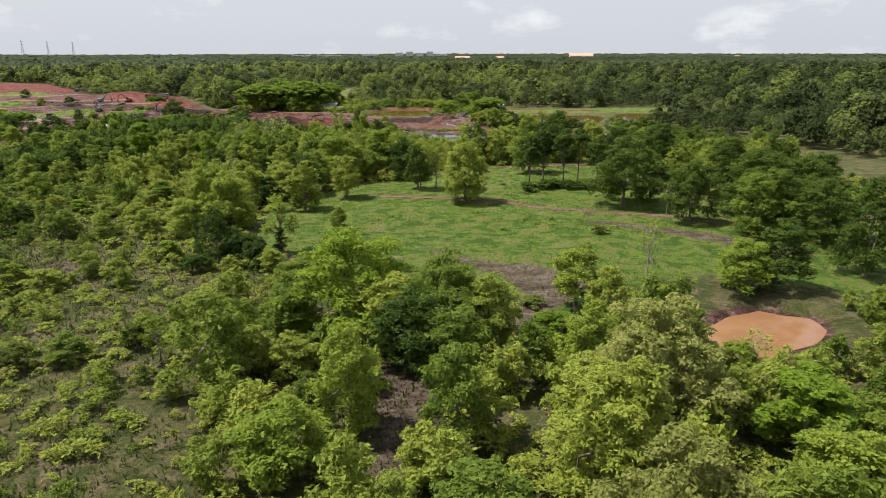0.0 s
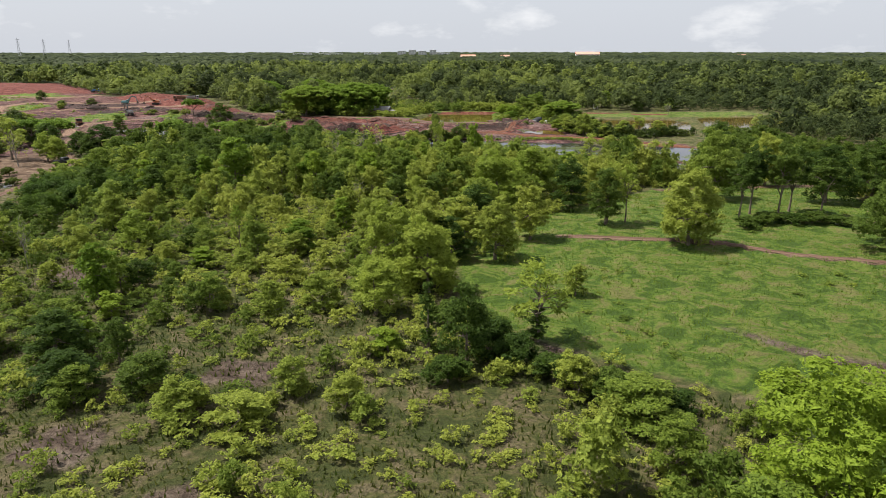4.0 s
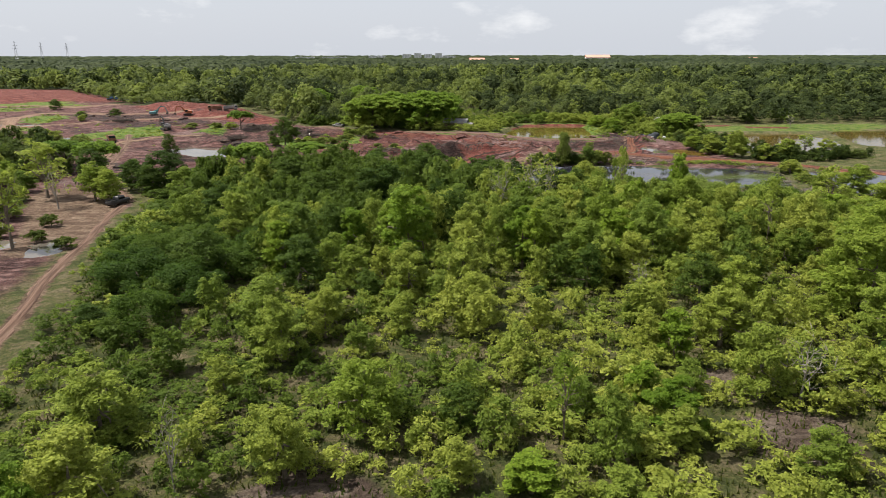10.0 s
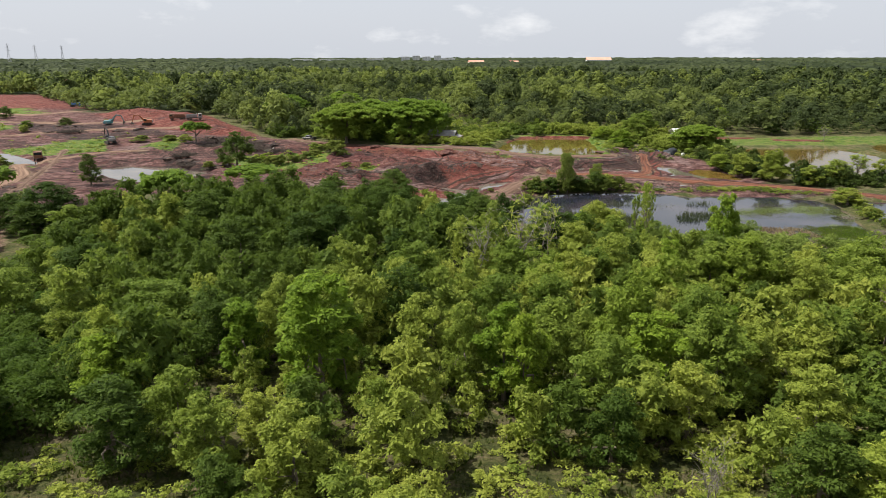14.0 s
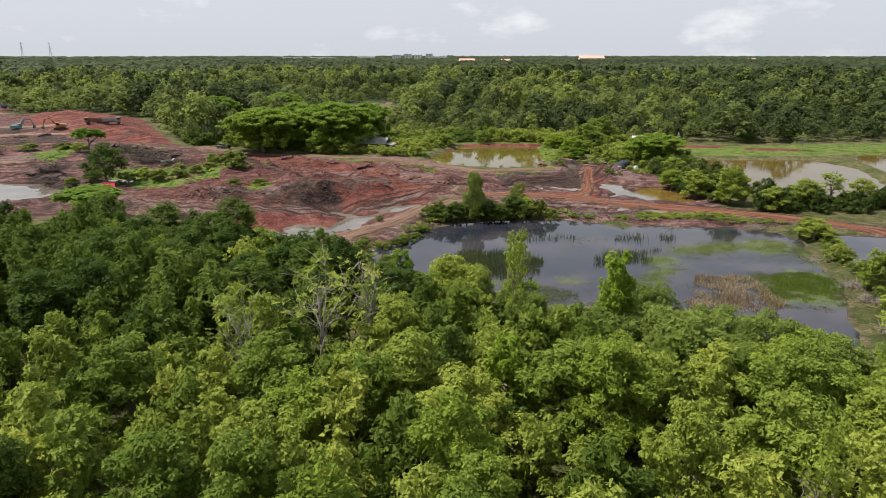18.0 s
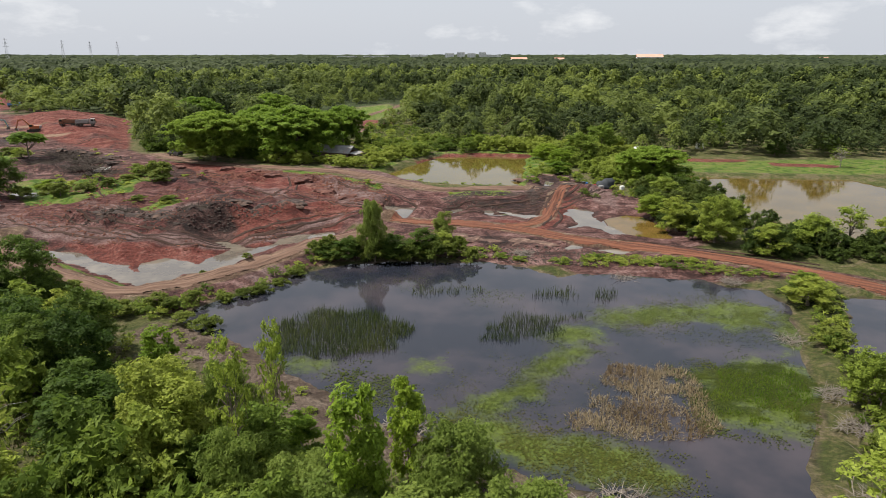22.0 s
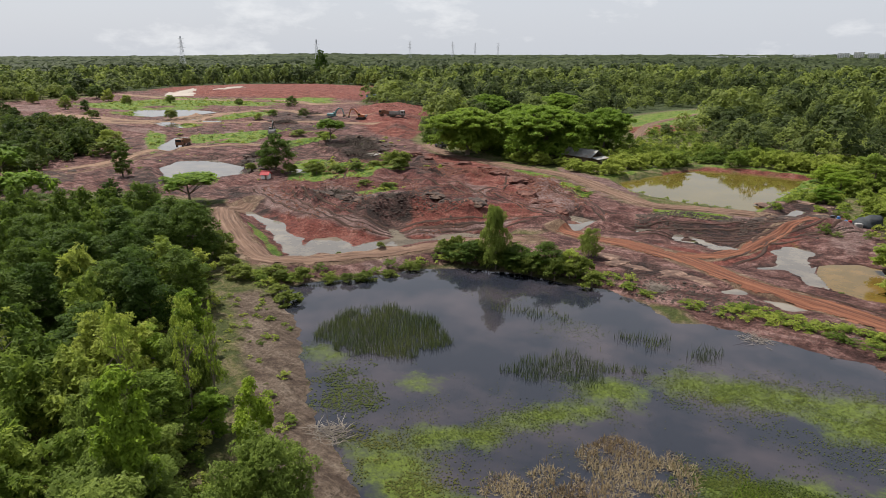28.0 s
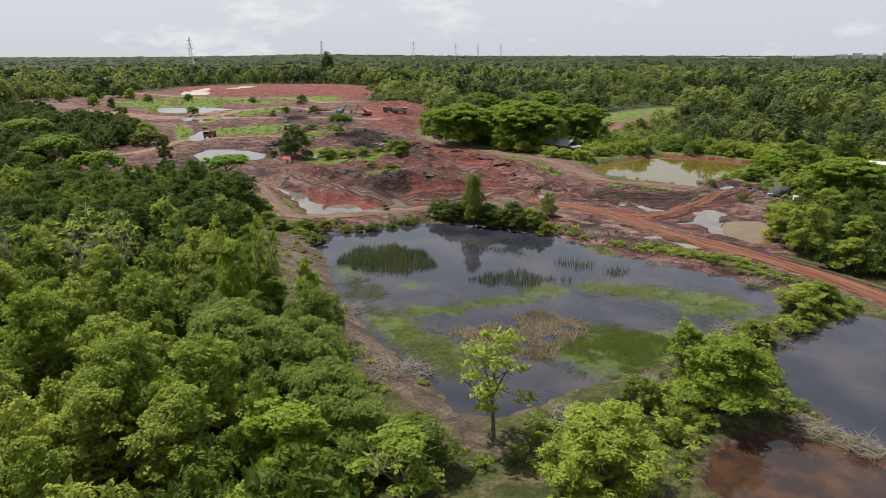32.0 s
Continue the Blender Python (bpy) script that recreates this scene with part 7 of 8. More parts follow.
# ---------------------------------------------------------------- marked trees
def marked_trees():
    # rain trees beyond the earthworks
    planted("rain", -28, 230, 14.0, 12.0)
    planted("rain", -6, 236, 15.0, 14.0)
    planted("rain", -20, 250, 14.0, 10.0)
    planted("rain", -62, 300, 13.0, 10.0)
    planted("rain", -40, 322, 13.0, 10.0)
    planted("rain", 2, 262, 13.0, 9.0)
    planted("rain", 86, 204, 8.5, 8.5, "low spreading rain tree over the tarp heap")
    planted("umbrella", -48.5, 116, 9.6, 6.0)
    planted("umbrella", -88, 128, 8.5, 6.5)
    planted("umbrella", -79, 226, 7.0, 6.0)
    planted("umbrella", -40, 143, 6.0, 7.5)
    planted("dead", -80, 92, 9.5, 4.0, "tall bare tree on the brown soil beside the lane")
    planted("dead", -67, 50, 9.0, 3.4, "tall bare tree beside the lane's puddles")
    planted("yellow", -76, 99, 8.5, 3.6)
    for x, y, h, r_, kind in ((-102, 113, 6.5, 4.0, "yellow"), (-108, 119, 7.0, 4.4, "mid"), (-101, 126, 6.0, 4.0, "lime"), (-96, 108, 5.0, 3.0, "mid"), (-112, 108, 6.5, 4.2, "mid"), (-58, 101, 7.0, 4.0, "mid"), (-72, 109, 7.0, 4.2, "dark"), (-92, 98, 3.4, 2.6, "bush"),
                            (-78, 70, 3.0, 2.2, "bush"), (-70, 66, 2.4, 2.0, "bush"), (-62, 60, 2.2, 2.0, "bush"), (-74, 78, 2.6, 2.0, "bush"), (-86, 84, 5.0, 3.4, "mid"), (-94, 76, 5.5, 3.6, "yellow"), (-84, 60, 4.0, 3.0, "mid")):
        planted(kind, x, y, h, r_)
    for x, y, h, r_ in ((1, 119.5, 2.6, 2.2), (-4, 122.5, 2.8, 2.4), (5, 118, 2.2, 2.0), (10, 120.5, 1.8, 1.6), (18.5, 128, 1.8, 1.6), (20, 131, 1.4, 1.4), (13, 117, 1.6, 1.6), (-9, 125.5, 3.0, 2.4), (17, 126, 1.5, 1.5), (21, 134.5, 1.5, 1.6)):
        planted("bush", x, y, h, r_, "leafy bush on the pond's dam")
    for k in range(14):
        planted("bush", 22.5 + 1.75 * k, 141.2 + 0.12 * k + 0.9 * math.sin(k * 2.3), 2.4 + 1.1 * math.sin(k * 1.7) ** 2, 1.7 + 0.5 * math.sin(k * 2.9) ** 2, "dense dark bush of the thicket on the pond's point")
    for x, y, h, r_ in ((44.5, 77, 7.6, 6.0), (49, 80.5, 6.8, 4.6), (39.5, 80.5, 6.6, 5.0), (53.5, 78, 6.8, 4.6), (57.5, 75.5, 5.8, 4.4), (62.0, 73.5, 5.2, 4.2), (66.5, 74.5, 4.2, 3.6), (47.5, 74.5, 6.0, 4.4), (35.5, 83.5, 5.6, 3.8)):
        planted("feather", x, y, h, r_)
    planted("dark", -452, 613, 33, 8.5, "huge dark tree that stands above the far woods")
    planted("dead", 141, 227, 6.0, 3.6, "leafless purple-grey tree on the lodge lawn")
    # trees and bushes on the earthworks
    planted("dark", -52, 177, 9.5, 4.6, "green tree beside the red-roofed hut")
    planted("bush", -47, 177, 2.8, 2.4)
    for x, y, h, r_ in ((-56, 179, 3.4, 2.6), (-44, 182, 2.6, 2.4), (-38, 184, 2.4, 2.4), (-35, 188, 2.0, 2.2), (-59, 175, 2.4, 2.0), (-31, 200, 3.0, 2.6), (-25, 193, 2.4, 2.2)):
        planted("bush", x, y, h, r_)
    planted("bush", -41, 180, 3.0, 2.4)
    planted("bush", -28, 196, 5.2, 4.2, "yellow-green bush tree on the spoil")
    planted("bush", -33, 193, 2.0, 2.6)
    planted("bush", -22, 176, 1.4, 1.8)
    planted("bush", -17, 177, 1.4, 1.6)
    planted("bush", -114, 170, 5.5, 5.5, "broad green bush tree beside the lane")
    planted("bush", -123, 163, 4.6, 4.2)
    planted("dark", -47, 131, 6.5, 2.4, "small dark conical tree at the wood's edge")
    planted("bush", -196, 247, 5.0, 3.6)
    planted("bush", -229, 229, 4.6, 4.0)
    planted("bush", -100, 232, 2.4, 3.4)
    planted("bush", -92, 236, 2.4, 3.4)
    planted("yellow", -84, 230, 3.0, 3.0)
    planted("dark", -205, 330, 6.0, 4.0)
    planted("dark", -360, 306, 9.0, 6.0)
    planted("dark", -420, 292, 9.0, 6.0)
    planted("mid", -404, 326, 8.0, 5.5)
    planted("umbrella", -144, 147, 9.0, 7.5)
    planted("umbrella", -100, 134, 8.0, 7.0)
    planted("dark", -128, 150, 6.0, 4.5)
    planted("dark", -80, 153, 8.0, 2.8, "small dark conical tree before the pale pool")
    # islet between pond and pit
    planted("feather", 31, 141.5, 9.5, 2.4, "tall thin feathery tree on the pond bank")
    planted("dark", 27, 141, 3.6, 2.8)
    planted("dark", 24, 141.5, 2.6, 2.4)
    planted("dark", 34, 142.5, 4.0, 3.0)
    planted("dark", 38, 143, 4.6, 3.0)
    planted("mid", 41, 144, 3.6, 2.4)
    planted("feather", 40.5, 152.5, 4.6, 1.8, "small leaning feathery tree")
    planted("bush", 15, 124.5, 1.6, 1.4)
    planted("bush", 12, 122.5, 2.0, 1.6)
    planted("bush", 8, 121.5, 1.8, 1.6)
    planted("bush", 13.5, 137.3, 1.0, 0.8)
    planted("bush", 8.5, 133.5, 0.8, 0.6)
    planted("bush", 16, 116, 2.0, 2.0)
    # by the fish pond
    planted("mid", 84, 153, 8.5, 4.2, "full green tree beside the clay track")
    planted("mid", 80, 160, 6.0, 3.8)
    planted("yellow", 78, 169, 5.0, 3.4)
    planted("mid", 84, 184, 5.0, 3.4)
    planted("mid", 90, 147, 5.0, 3.4)
    planted("mid", 97, 149, 6.0, 3.6)
    planted("sparse", 103, 150, 7.5, 3.4)
    planted("mid", 110, 151, 5.5, 3.2)
    planted("mid", 90, 163, 5.0, 3.0)
    planted("lime", 66, 214, 3.2, 3.4)
    planted("lime", 68, 226, 4.5, 4.6)
    planted("mid", 74, 232, 9.0, 6.0)
    planted("lime", 65, 238, 4.6, 4.2)
    planted("mid", 82, 246, 10.0, 6.0)
    planted("yellow", 121, 271, 9.0, 6.0, "pale yellow-green tree at the lawn's far side")
    planted("dark", 132, 246, 5.0, 3.5)
    planted("dark", 150, 250, 6.0, 4.0)
    # between the two ponds
    planted("mid", 86, 126, 3.4, 3.0)
    planted("mid", 88, 131, 2.8, 2.4)
    planted("bush", 83, 114, 2.4, 2.2)
    planted("bush", 82, 107, 2.6, 2.2)
    planted("sparse", 69.2, 81.5, 9.8, 3.6, "lone slender tree with open yellow-green leaves")
    # round the meadow
    planted("dead", 85, -39, 8.5, 2.6)
    planted("dead", 66.4, -52.4, 6.0, 1.4)
    planted("dead", 88.6, -58.6, 4.4, 2.4, "bare dead tree that leans over the orange pool")
    planted("bush", 66, -40, 1.0, 1.4)
    planted("bush", 108, -20, 1.6, 2.0)
    planted("bush", 116, -22, 1.4, 1.8)
    planted("sparse", 30.6, 86.5, 13.0, 1.6, "tall thin leafy tree above the scrub")
    planted("lime", 39.6, 81.2, 12.5, 2.4, "pointed lime-green tree above the pond's shore")
    # roadside trees by the pickup
    planted("yellow", -72, 97, 7.5, 3.4, "roadside tree that shades the pickup")
    planted("dark", -66, 104, 7.0, 3.6)


def wood_trees_a():
    planted("mid", 81.7, 36.4, 13.4, 5.5)
    planted("dark", 92.8, 62.4, 13.4, 5.8)
    planted("mid", 99.7, 52.7, 11.2, 5)
    planted("dark", 114.6, -5.1, 11.2, 7.4)
    planted("dark", 121.1, -7.1, 10.1, 6)
    planted("dark", 113.1, -36.4, 12.3, 4.5)
    planted("mid", 41.3, -63.9, 9, 3.7)
    planted("mid", 57, -82.2, 5, 2.1)
    planted("mid", 62.2, -84.2, 6.7, 3.7)
    planted("lime", 85, -73.8, 6.7, 4)
    planted("bush", 31.7, -56.1, 2.8, 1.8)
    planted("bush", 23.1, -60, 2.8, 1.8)
    planted("mid", 26.8, -58.8, 2.8, 2)
    planted("sparse", 35, -58.9, 4.7, 1.8)
    planted("mid", 16.7, -60.2, 3.5, 2.4)
    planted("mid", 77.2, -51.7, 6.7, 2.7)
    planted("mid", 44.3, -40, 4, 3.2)
    planted("mid", 39.9, -35.7, 4, 2.2)
    planted("mid", 21.6, -37.9, 3.5, 1.8)
    planted("mid", -0.2, -36.3, 3.5, 2.1)
    planted("mid", 13.8, -39.6, 2.8, 2.6)
    planted("mid", 16.6, -34.5, 3.5, 1.8)
    planted("mid", -27.4, 58, 7.8, 6)
    planted("yellow", 47.7, 39, 10.1, 5.5)
    planted("lime", 24.2, -27.8, 2.8, 1.8)
    planted("mid", 44.8, -13.3, 4, 1.6)
    planted("mid", 11.6, -19.8, 4.7, 1.8)
    planted("mid", 16.5, -16.3, 4.7, 2.2)
    planted("mid", 4.7, -17.3, 4.7, 1.9)
    planted("mid", -7.2, -11.7, 5.5, 1.8)


def wood_trees_b():
    planted("mid", 5.1, 0.6, 6.3, 1.9)
    planted("dark", -37, 43.2, 6.2, 3.4)
    planted("mid", -7.3, -24.5, 4.7, 2.3)
    planted("dark", 0.5, -29.5, 4.7, 1.7)
    planted("mid", 21, -10.8, 4.7, 2.4)
    planted("cassia", -42.4, 38.6, 5, 5.5)
    planted("yellow", 39.9, 26.5, 11.2, 6)
    planted("mid", 19.7, 9.7, 7.1, 2.5)
    planted("dead", -23.6, -1.7, 7.4, 1.6)
    planted("mid", -29.1, -3.1, 6.3, 3.3)
    planted("lime", -30.6, -6.6, 6.5, 1.8)
    planted("dark", -25.2, -8.7, 5.5, 2)
    planted("mid", -20.6, 17.4, 6.3, 2.7)
    planted("mid", -12.2, -7.5, 3.5, 1.3)
    planted("dark", -64.8, 107.8, 9, 6)
    planted("sparse", -87.1, 101.3, 13.3, 5.6)
    planted("dark", -82.2, 112.1, 9, 4.7)
    planted("sparse", -70.8, 61.1, 14.6, 4.1)
    planted("cassia", -34.8, 34.4, 4.6, 5)
    planted("cassia", -36.5, 24.8, 4.6, 4)
    planted("mid", 20.9, 19.9, 6.3, 3.2)
    planted("mid", 17.7, 37.5, 7.2, 2.6)
    planted("sparse", 2.3, 3.7, 7.4, 1.6)
    planted("mid", -2.2, 24.8, 6.3, 2.5)
    planted("mid", -9.4, 32.3, 7.2, 2.7)
    planted("lime", 14.9, 15.9, 5.6, 2)
    planted("mid", 10, 2.3, 3.5, 2)
    planted("lime", -0.9, -1.9, 2.8, 2.2)
    planted("mid", -5.9, -0.9, 3.5, 1.7)
    planted("mid", 4.7, -3.6, 2.8, 1.8)
    planted("mid", 11.3, -7.7, 3.5, 1.9)
    planted("lime", -9.5, 45.3, 12, 4.1)
    planted("lime", 6.5, 42.9, 9.6, 2.1)
    planted("dead", 15.9, 83.3, 12, 3.4)
    planted("mid", 9.5, 70.1, 9, 3.7)
    planted("mid", 12.6, 40.3, 8.1, 3.2)
    planted("mid", 23.9, 62.7, 9, 3.7)
    planted("mid", 2.1, 45.8, 9, 2.1)
    planted("mid", -12.7, 37.2, 5.4, 1.9)
    planted("dark", -22.1, 35.7, 7.2, 3.3)
    planted("mid", -17.4, 22.3, 5.5, 2.2)
    planted("cassia", -43.7, 48.4, 4.8, 4.2)
    planted("dead", 15.8, 28.7, 6.4, 1.1)
    planted("mid", 26.2, 36.3, 7.2, 2.8)
    planted("mid", 25.3, 44.8, 7.2, 2.6)
    planted("mid", 42.1, 56.6, 9, 3.8)
    planted("mid", -4.4, 39.3, 5.4, 1.7)
    planted("dark", -14.2, 90.8, 9, 4.5)
    planted("dark", -26.2, 84, 9, 5.1)
    planted("dark", -36.2, 99.9, 9, 4.9)
    planted("dark", -41.7, 72.6, 9, 4.1)
    planted("mid", -43, 60.3, 9, 3.2)
    planted("dark", -8.1, 103.5, 9, 5)
    planted("dark", 2.9, 90.2, 9, 4.1)
    planted("mid", -7.6, 33, 4, 1.5)


def wood_trees_c():
    planted("mid", -9.9, 22.8, 4.7, 1.8)
    planted("dead", 11.6, 80.3, 12, 4.9)
    planted("mid", 24.6, 88.9, 10.1, 4.5)
    planted("mid", -2.3, 71.1, 9, 3.5)
    planted("yellow", 15.8, 47.5, 11.2, 3.4)
    planted("mid", 19.8, 67.1, 10.1, 3.8)
    planted("yellow", 23.1, 57, 10.1, 3.4)
    planted("yellow", 34.4, 65.1, 10.1, 4.2)
    planted("mid", 47.8, 64.1, 10.1, 4.4)
    planted("mid", 11.3, 58.4, 9, 3.2)
    planted("mid", 6.4, 55.6, 9, 3.1)
    planted("lime", 5.4, 45.2, 9.3, 2.7)
    planted("lime", -11.6, 51.2, 9.3, 3.5)
    planted("sparse", 31.9, 90.8, 12, 1.4)
    planted("mid", 36.8, 56, 10.1, 2.7)
    planted("mid", 33.8, 47.1, 7.8, 3.1)
    planted("lime", 24.8, 48.4, 8, 2.1)
    planted("dark", -17.7, 87.3, 9, 4)
    planted("dark", -35.5, 103.7, 9, 4.8)
    planted("dark", -18, 103.2, 9, 4.8)
    planted("dark", -3.7, 108, 9, 3.4)
    planted("dark", 6, 101.4, 9, 3.5)
    planted("mid", -11.2, 63, 7.8, 2.8)
    planted("sparse", 40.7, 50.2, 12, 1.8)
    planted("feather", 45, 86.4, 6.7, 4)
    planted("lime", 41.7, 88.9, 9.3, 1.7)
    planted("sparse", 31.3, 93.5, 10.6, 1)
    planted("dead", 5.9, 74.7, 12, 3.3)
    planted("mid", 19.1, 79.5, 9, 3.5)
    planted("mid", 31.7, 67, 9, 4)
    planted("mid", 37.7, 69.1, 7.8, 3.3)
    planted("yellow", 49.8, 69.3, 9, 3.7)
    planted("yellow", 51.5, 64.6, 7.8, 2.4)
    planted("dark", 23.1, 70.8, 9, 2.9)
    planted("lime", 27.2, 69.2, 9.3, 2.1)
    planted("mid", 17.6, 65.9, 9, 3)
    planted("yellow", 12.7, 64.8, 7.8, 3.4)
    planted("dark", -5.7, 96.3, 9, 3)
    planted("dark", -6.8, 119.4, 9, 4.7)
    planted("dark", -18.9, 115.6, 7.8, 3.8)
    planted("dark", -30.9, 127.9, 7.8, 3.8)
    planted("dark", 11.8, 100, 9, 3.2)
    planted("dark", 10.8, 86.8, 9, 2.6)
    planted("dark", -5.1, 81.1, 7.8, 2.8)
    planted("yellow", 57.8, 68.6, 7.8, 1.7)
    planted("lime", 18.6, 100.5, 7, 2.1)
    planted("dark", 8, 107.6, 8, 3.3)
    planted("dark", 3.7, 103.7, 8, 3.7)
    planted("dark", 17, 91.8, 8, 3.3)
    planted("lime", 22.6, 92.3, 7, 2.8)
    planted("dark", -11.3, 117.1, 8, 4)
    planted("lime", 33.4, 91.4, 4, 2.1)
    planted("feather", 27.3, 93.9, 7, 2.9)
    planted("dark", 7.7, 99, 8, 4.3)
    planted("dark", -8.4, 114.3, 8, 4.7)
    planted("dark", 18.7, 88.9, 8, 3.9)
    planted("dark", 1.3, 94, 8, 4.2)


def wood_trees_d():
    planted("dark", -19.1, 124.4, 8, 4.1)
    planted("feather", 31.5, 83.9, 7, 3.2)
    planted("mid", 31.8, 88.2, 7, 3.3)
    planted("mid", 54.9, 63.4, 8, 3.6)
    planted("mid", 50.3, 59.8, 8, 3.4)
    planted("lime", 60.6, 67.7, 7, 3.9)
    planted("sparse", 67.9, 70.8, 6, 3.6)
    planted("yellow", 78.9, 79.7, 7, 5)
    planted("yellow", 83.5, 97, 7, 4.8)
    planted("mid", 79.3, 100.8, 6, 2.6)
    planted("mid", 43, 68.4, 8, 3.3)
    planted("mid", 53.7, 55, 8, 2.3)
    planted("bush", 77.1, 93.3, 3, 2)


def meadow_trees():
    """Trees and bushes round the meadow and over the orange pool."""
    planted("lime", 50.8, -52.0, 10.8, 6.3, "big lime-green tree with a spreading crown before the meadow")
    for kind, x, y, h, r_ in (("yellow", 53.4, -70.5, 9.0, 2.9), ("yellow", 49.6, -76.8, 6.4, 3.6), ("mid", 61.2, -72.8, 8.9, 2.6), ("lime", 70.5, -58.2, 4.8, 2.9), ("yellow", 74.9, -46.8, 7.7, 3.2),
                              ("yellow", 95.1, -41.7, 6.8, 4.0), ("pale", 72.4, -84.6, 8.8, 4.2), ("mid", 70.3, -78.4, 10.2, 5.4), ("yellow", 42.2, -58.2, 5.9, 2.3), ("dark", 99.8, -40.6, 8.6, 4.1), ("mid", 55.5, -55.5, 7.6, 3.8), ("mid", 46.0, -55.0, 6.2, 3.2),
                              ("dark", 93.8, 2.4, 13.0, 6.2), ("dark", 101.0, -10.5, 10.5, 4.2), ("dark", 99.8, 6.0, 9.0, 4.0), ("mid", 108.5, -17.5, 10.8, 5.4), ("dark", 112.5, -15.0, 10.0, 5.0), ("dark", 115.5, -22.0, 9.4, 4.8), ("dark", 117.0, 13.0, 11.0, 5.4), ("dark", 101.0, 33.0, 11.0, 4.8), ("dark", 111.0, 35.0, 11.4, 5.4), ("dark", 126.0, -3.0, 10.0, 5.2), ("mid", 65.6, 6.9, 11.3, 4.9), ("dark", 56.5, 18.1, 9.6, 3.0), ("mid", 43.2, 9.9, 8.6, 3.2), ("mid", 47.5, -61.5, 4.0, 2.4), ("mid", 59.0, -76.5, 4.6, 2.2), ("mid", 60.5, -55.0, 9.0, 4.3), ("mid", 64.6, -56.2, 7.6, 3.4), ("dark", 57.5, -60.5, 7.6, 3.6), ("mid", 61.5, -61.8, 6.8, 3.3),
                              ("yellow", 23.8, -7.6, 10.6, 4.3), ("yellow", 22.4, -17.8, 6.6, 3.2), ("yellow", 28.0, -11.8, 9.4, 4.4), ("dark", 26.0, -4.0, 7.0, 3.2), ("mid", 33.2, 5.5, 7.4, 3.4), ("dark", 35.0, 12.5, 8.0, 3.6), ("mid", 36.5, 18.0, 8.4, 3.6), ("dark", 31.0, 0.5, 6.4, 2.8), ("mid", 37.0, 0.6, 8.8, 3.4), ("dark", 53.2, 29.6, 9.3, 4.0), ("dark", 31.4, -30.4, 8.0, 2.3), ("mid", 27.6, 1.2, 8.0, 3.6), ("mid", 31.0, 8.0, 7.2, 3.4),
                              # dark kind about (-8, -34): cloud shade carried by the leaf colour
                              ("lime", -8.0, -15.4, 7.6, 2.4), ("mid", -17.1, 0.4, 5.6, 2.2), ("yellow", -12.2, 5.6, 6.2, 3.0), ("mid", -23.0, 20.8, 7.4, 3.2), ("mid", -31.6, 5.8, 6.2, 2.9), ("dark", -5.6, -28.4, 5.0, 3.0), ("mid", -13.6, -27.0, 4.4, 3.2), ("dark", -12.0, -34.0, 4.6, 3.2), ("dark", -1.0, -35.0, 4.2, 2.8), ("dark", -18.0, -30.0, 4.8, 3.2), ("dark", 4.5, -34.0, 3.6, 2.4), ("dark", -8.0, -40.0, 4.4, 3.0), ("mid", 9.0, -38.5, 3.4, 2.2), ("dark", -22.0, -22.0, 4.6, 3.0), ("yellow", 86.5, -60.0, 3.6, 2.6), ("mid", 91.0, -74.0, 5.0, 3.2), ("yellow", 84.0, -80.0, 6.0, 3.4)):
        planted(kind, x, y, h, r_)
    planted("pale", 76.4, -70.0, 10.6, 5.0, "pale yellow-green tree that leans over the orange pool")
    for x, y, h, r_ in ((33.5, -27.6, 3.6, 2.6), (30.0, -21.4, 3.0, 2.4), (35.6, -30.6, 3.2, 2.4), (38.6, -33.4, 2.6, 2.4), (42.6, -36.4, 2.8, 2.6), (34.2, -24.0, 2.6, 2.0), (29.6, -33.6, 2.6, 2.2), (46.6, -39.0, 2.4, 2.2)):
        planted("thicket", x, y, h, r_, "dark leafy bush at the meadow's edge")
    planted("sparse", 38.6, -25.4, 8.6, 3.4, "open-limbed meadow tree with an ivy-wrapped foot")
    planted("ivy", 38.4, -25.6, 4.0, 0.75, "ivy that wraps the foot of a meadow tree")
    planted("ivy", 28.0, -27.7, 7.9, 0.62, "tall stump wrapped in ivy")
    planted("dead", 22.3, 8.4, 6.4, 3.0, "white-barked bare tree in the scrub")
    planted("dead", 16.0, 29.8, 6.0, 2.0)
    planted("dead", 97.3, -10.2, 7.6, 1.8, "white-barked bare tree before the dark meadow trees")
    for x, y, h, r_ in ((78.6, 16.2, 2.0, 2.4), (83.0, 18.4, 2.2, 2.8), (86.8, 18.2, 1.9, 2.4), (90.6, 18.8, 2.1, 2.6), (94.0, 17.4, 1.7, 2.2)):
        planted("thicket", x, y, h, r_, "dark thicket under the tall meadow trees")
    planted("sparse", 57.0, 19.0, 10.5, 2.6, "slender meadow tree with a thin crown")
    planted("sparse", 60.2, 19.8, 10.0, 2.4, "slender meadow tree with a thin crown")
    for x, y, h in ((79.5, 21.0, 11.0), (83.0, 24.5, 12.0), (86.8, 22.6, 12.2), (90.5, 26.0, 11.4), (93.6, 22.0, 10.2)):
        planted("tall", x, y, h, 3.1)
    planted("bush", 84.9, -17.0, 1.6, 1.5)
    planted("bush", 70.5, -46.0, 1.3, 1.7)
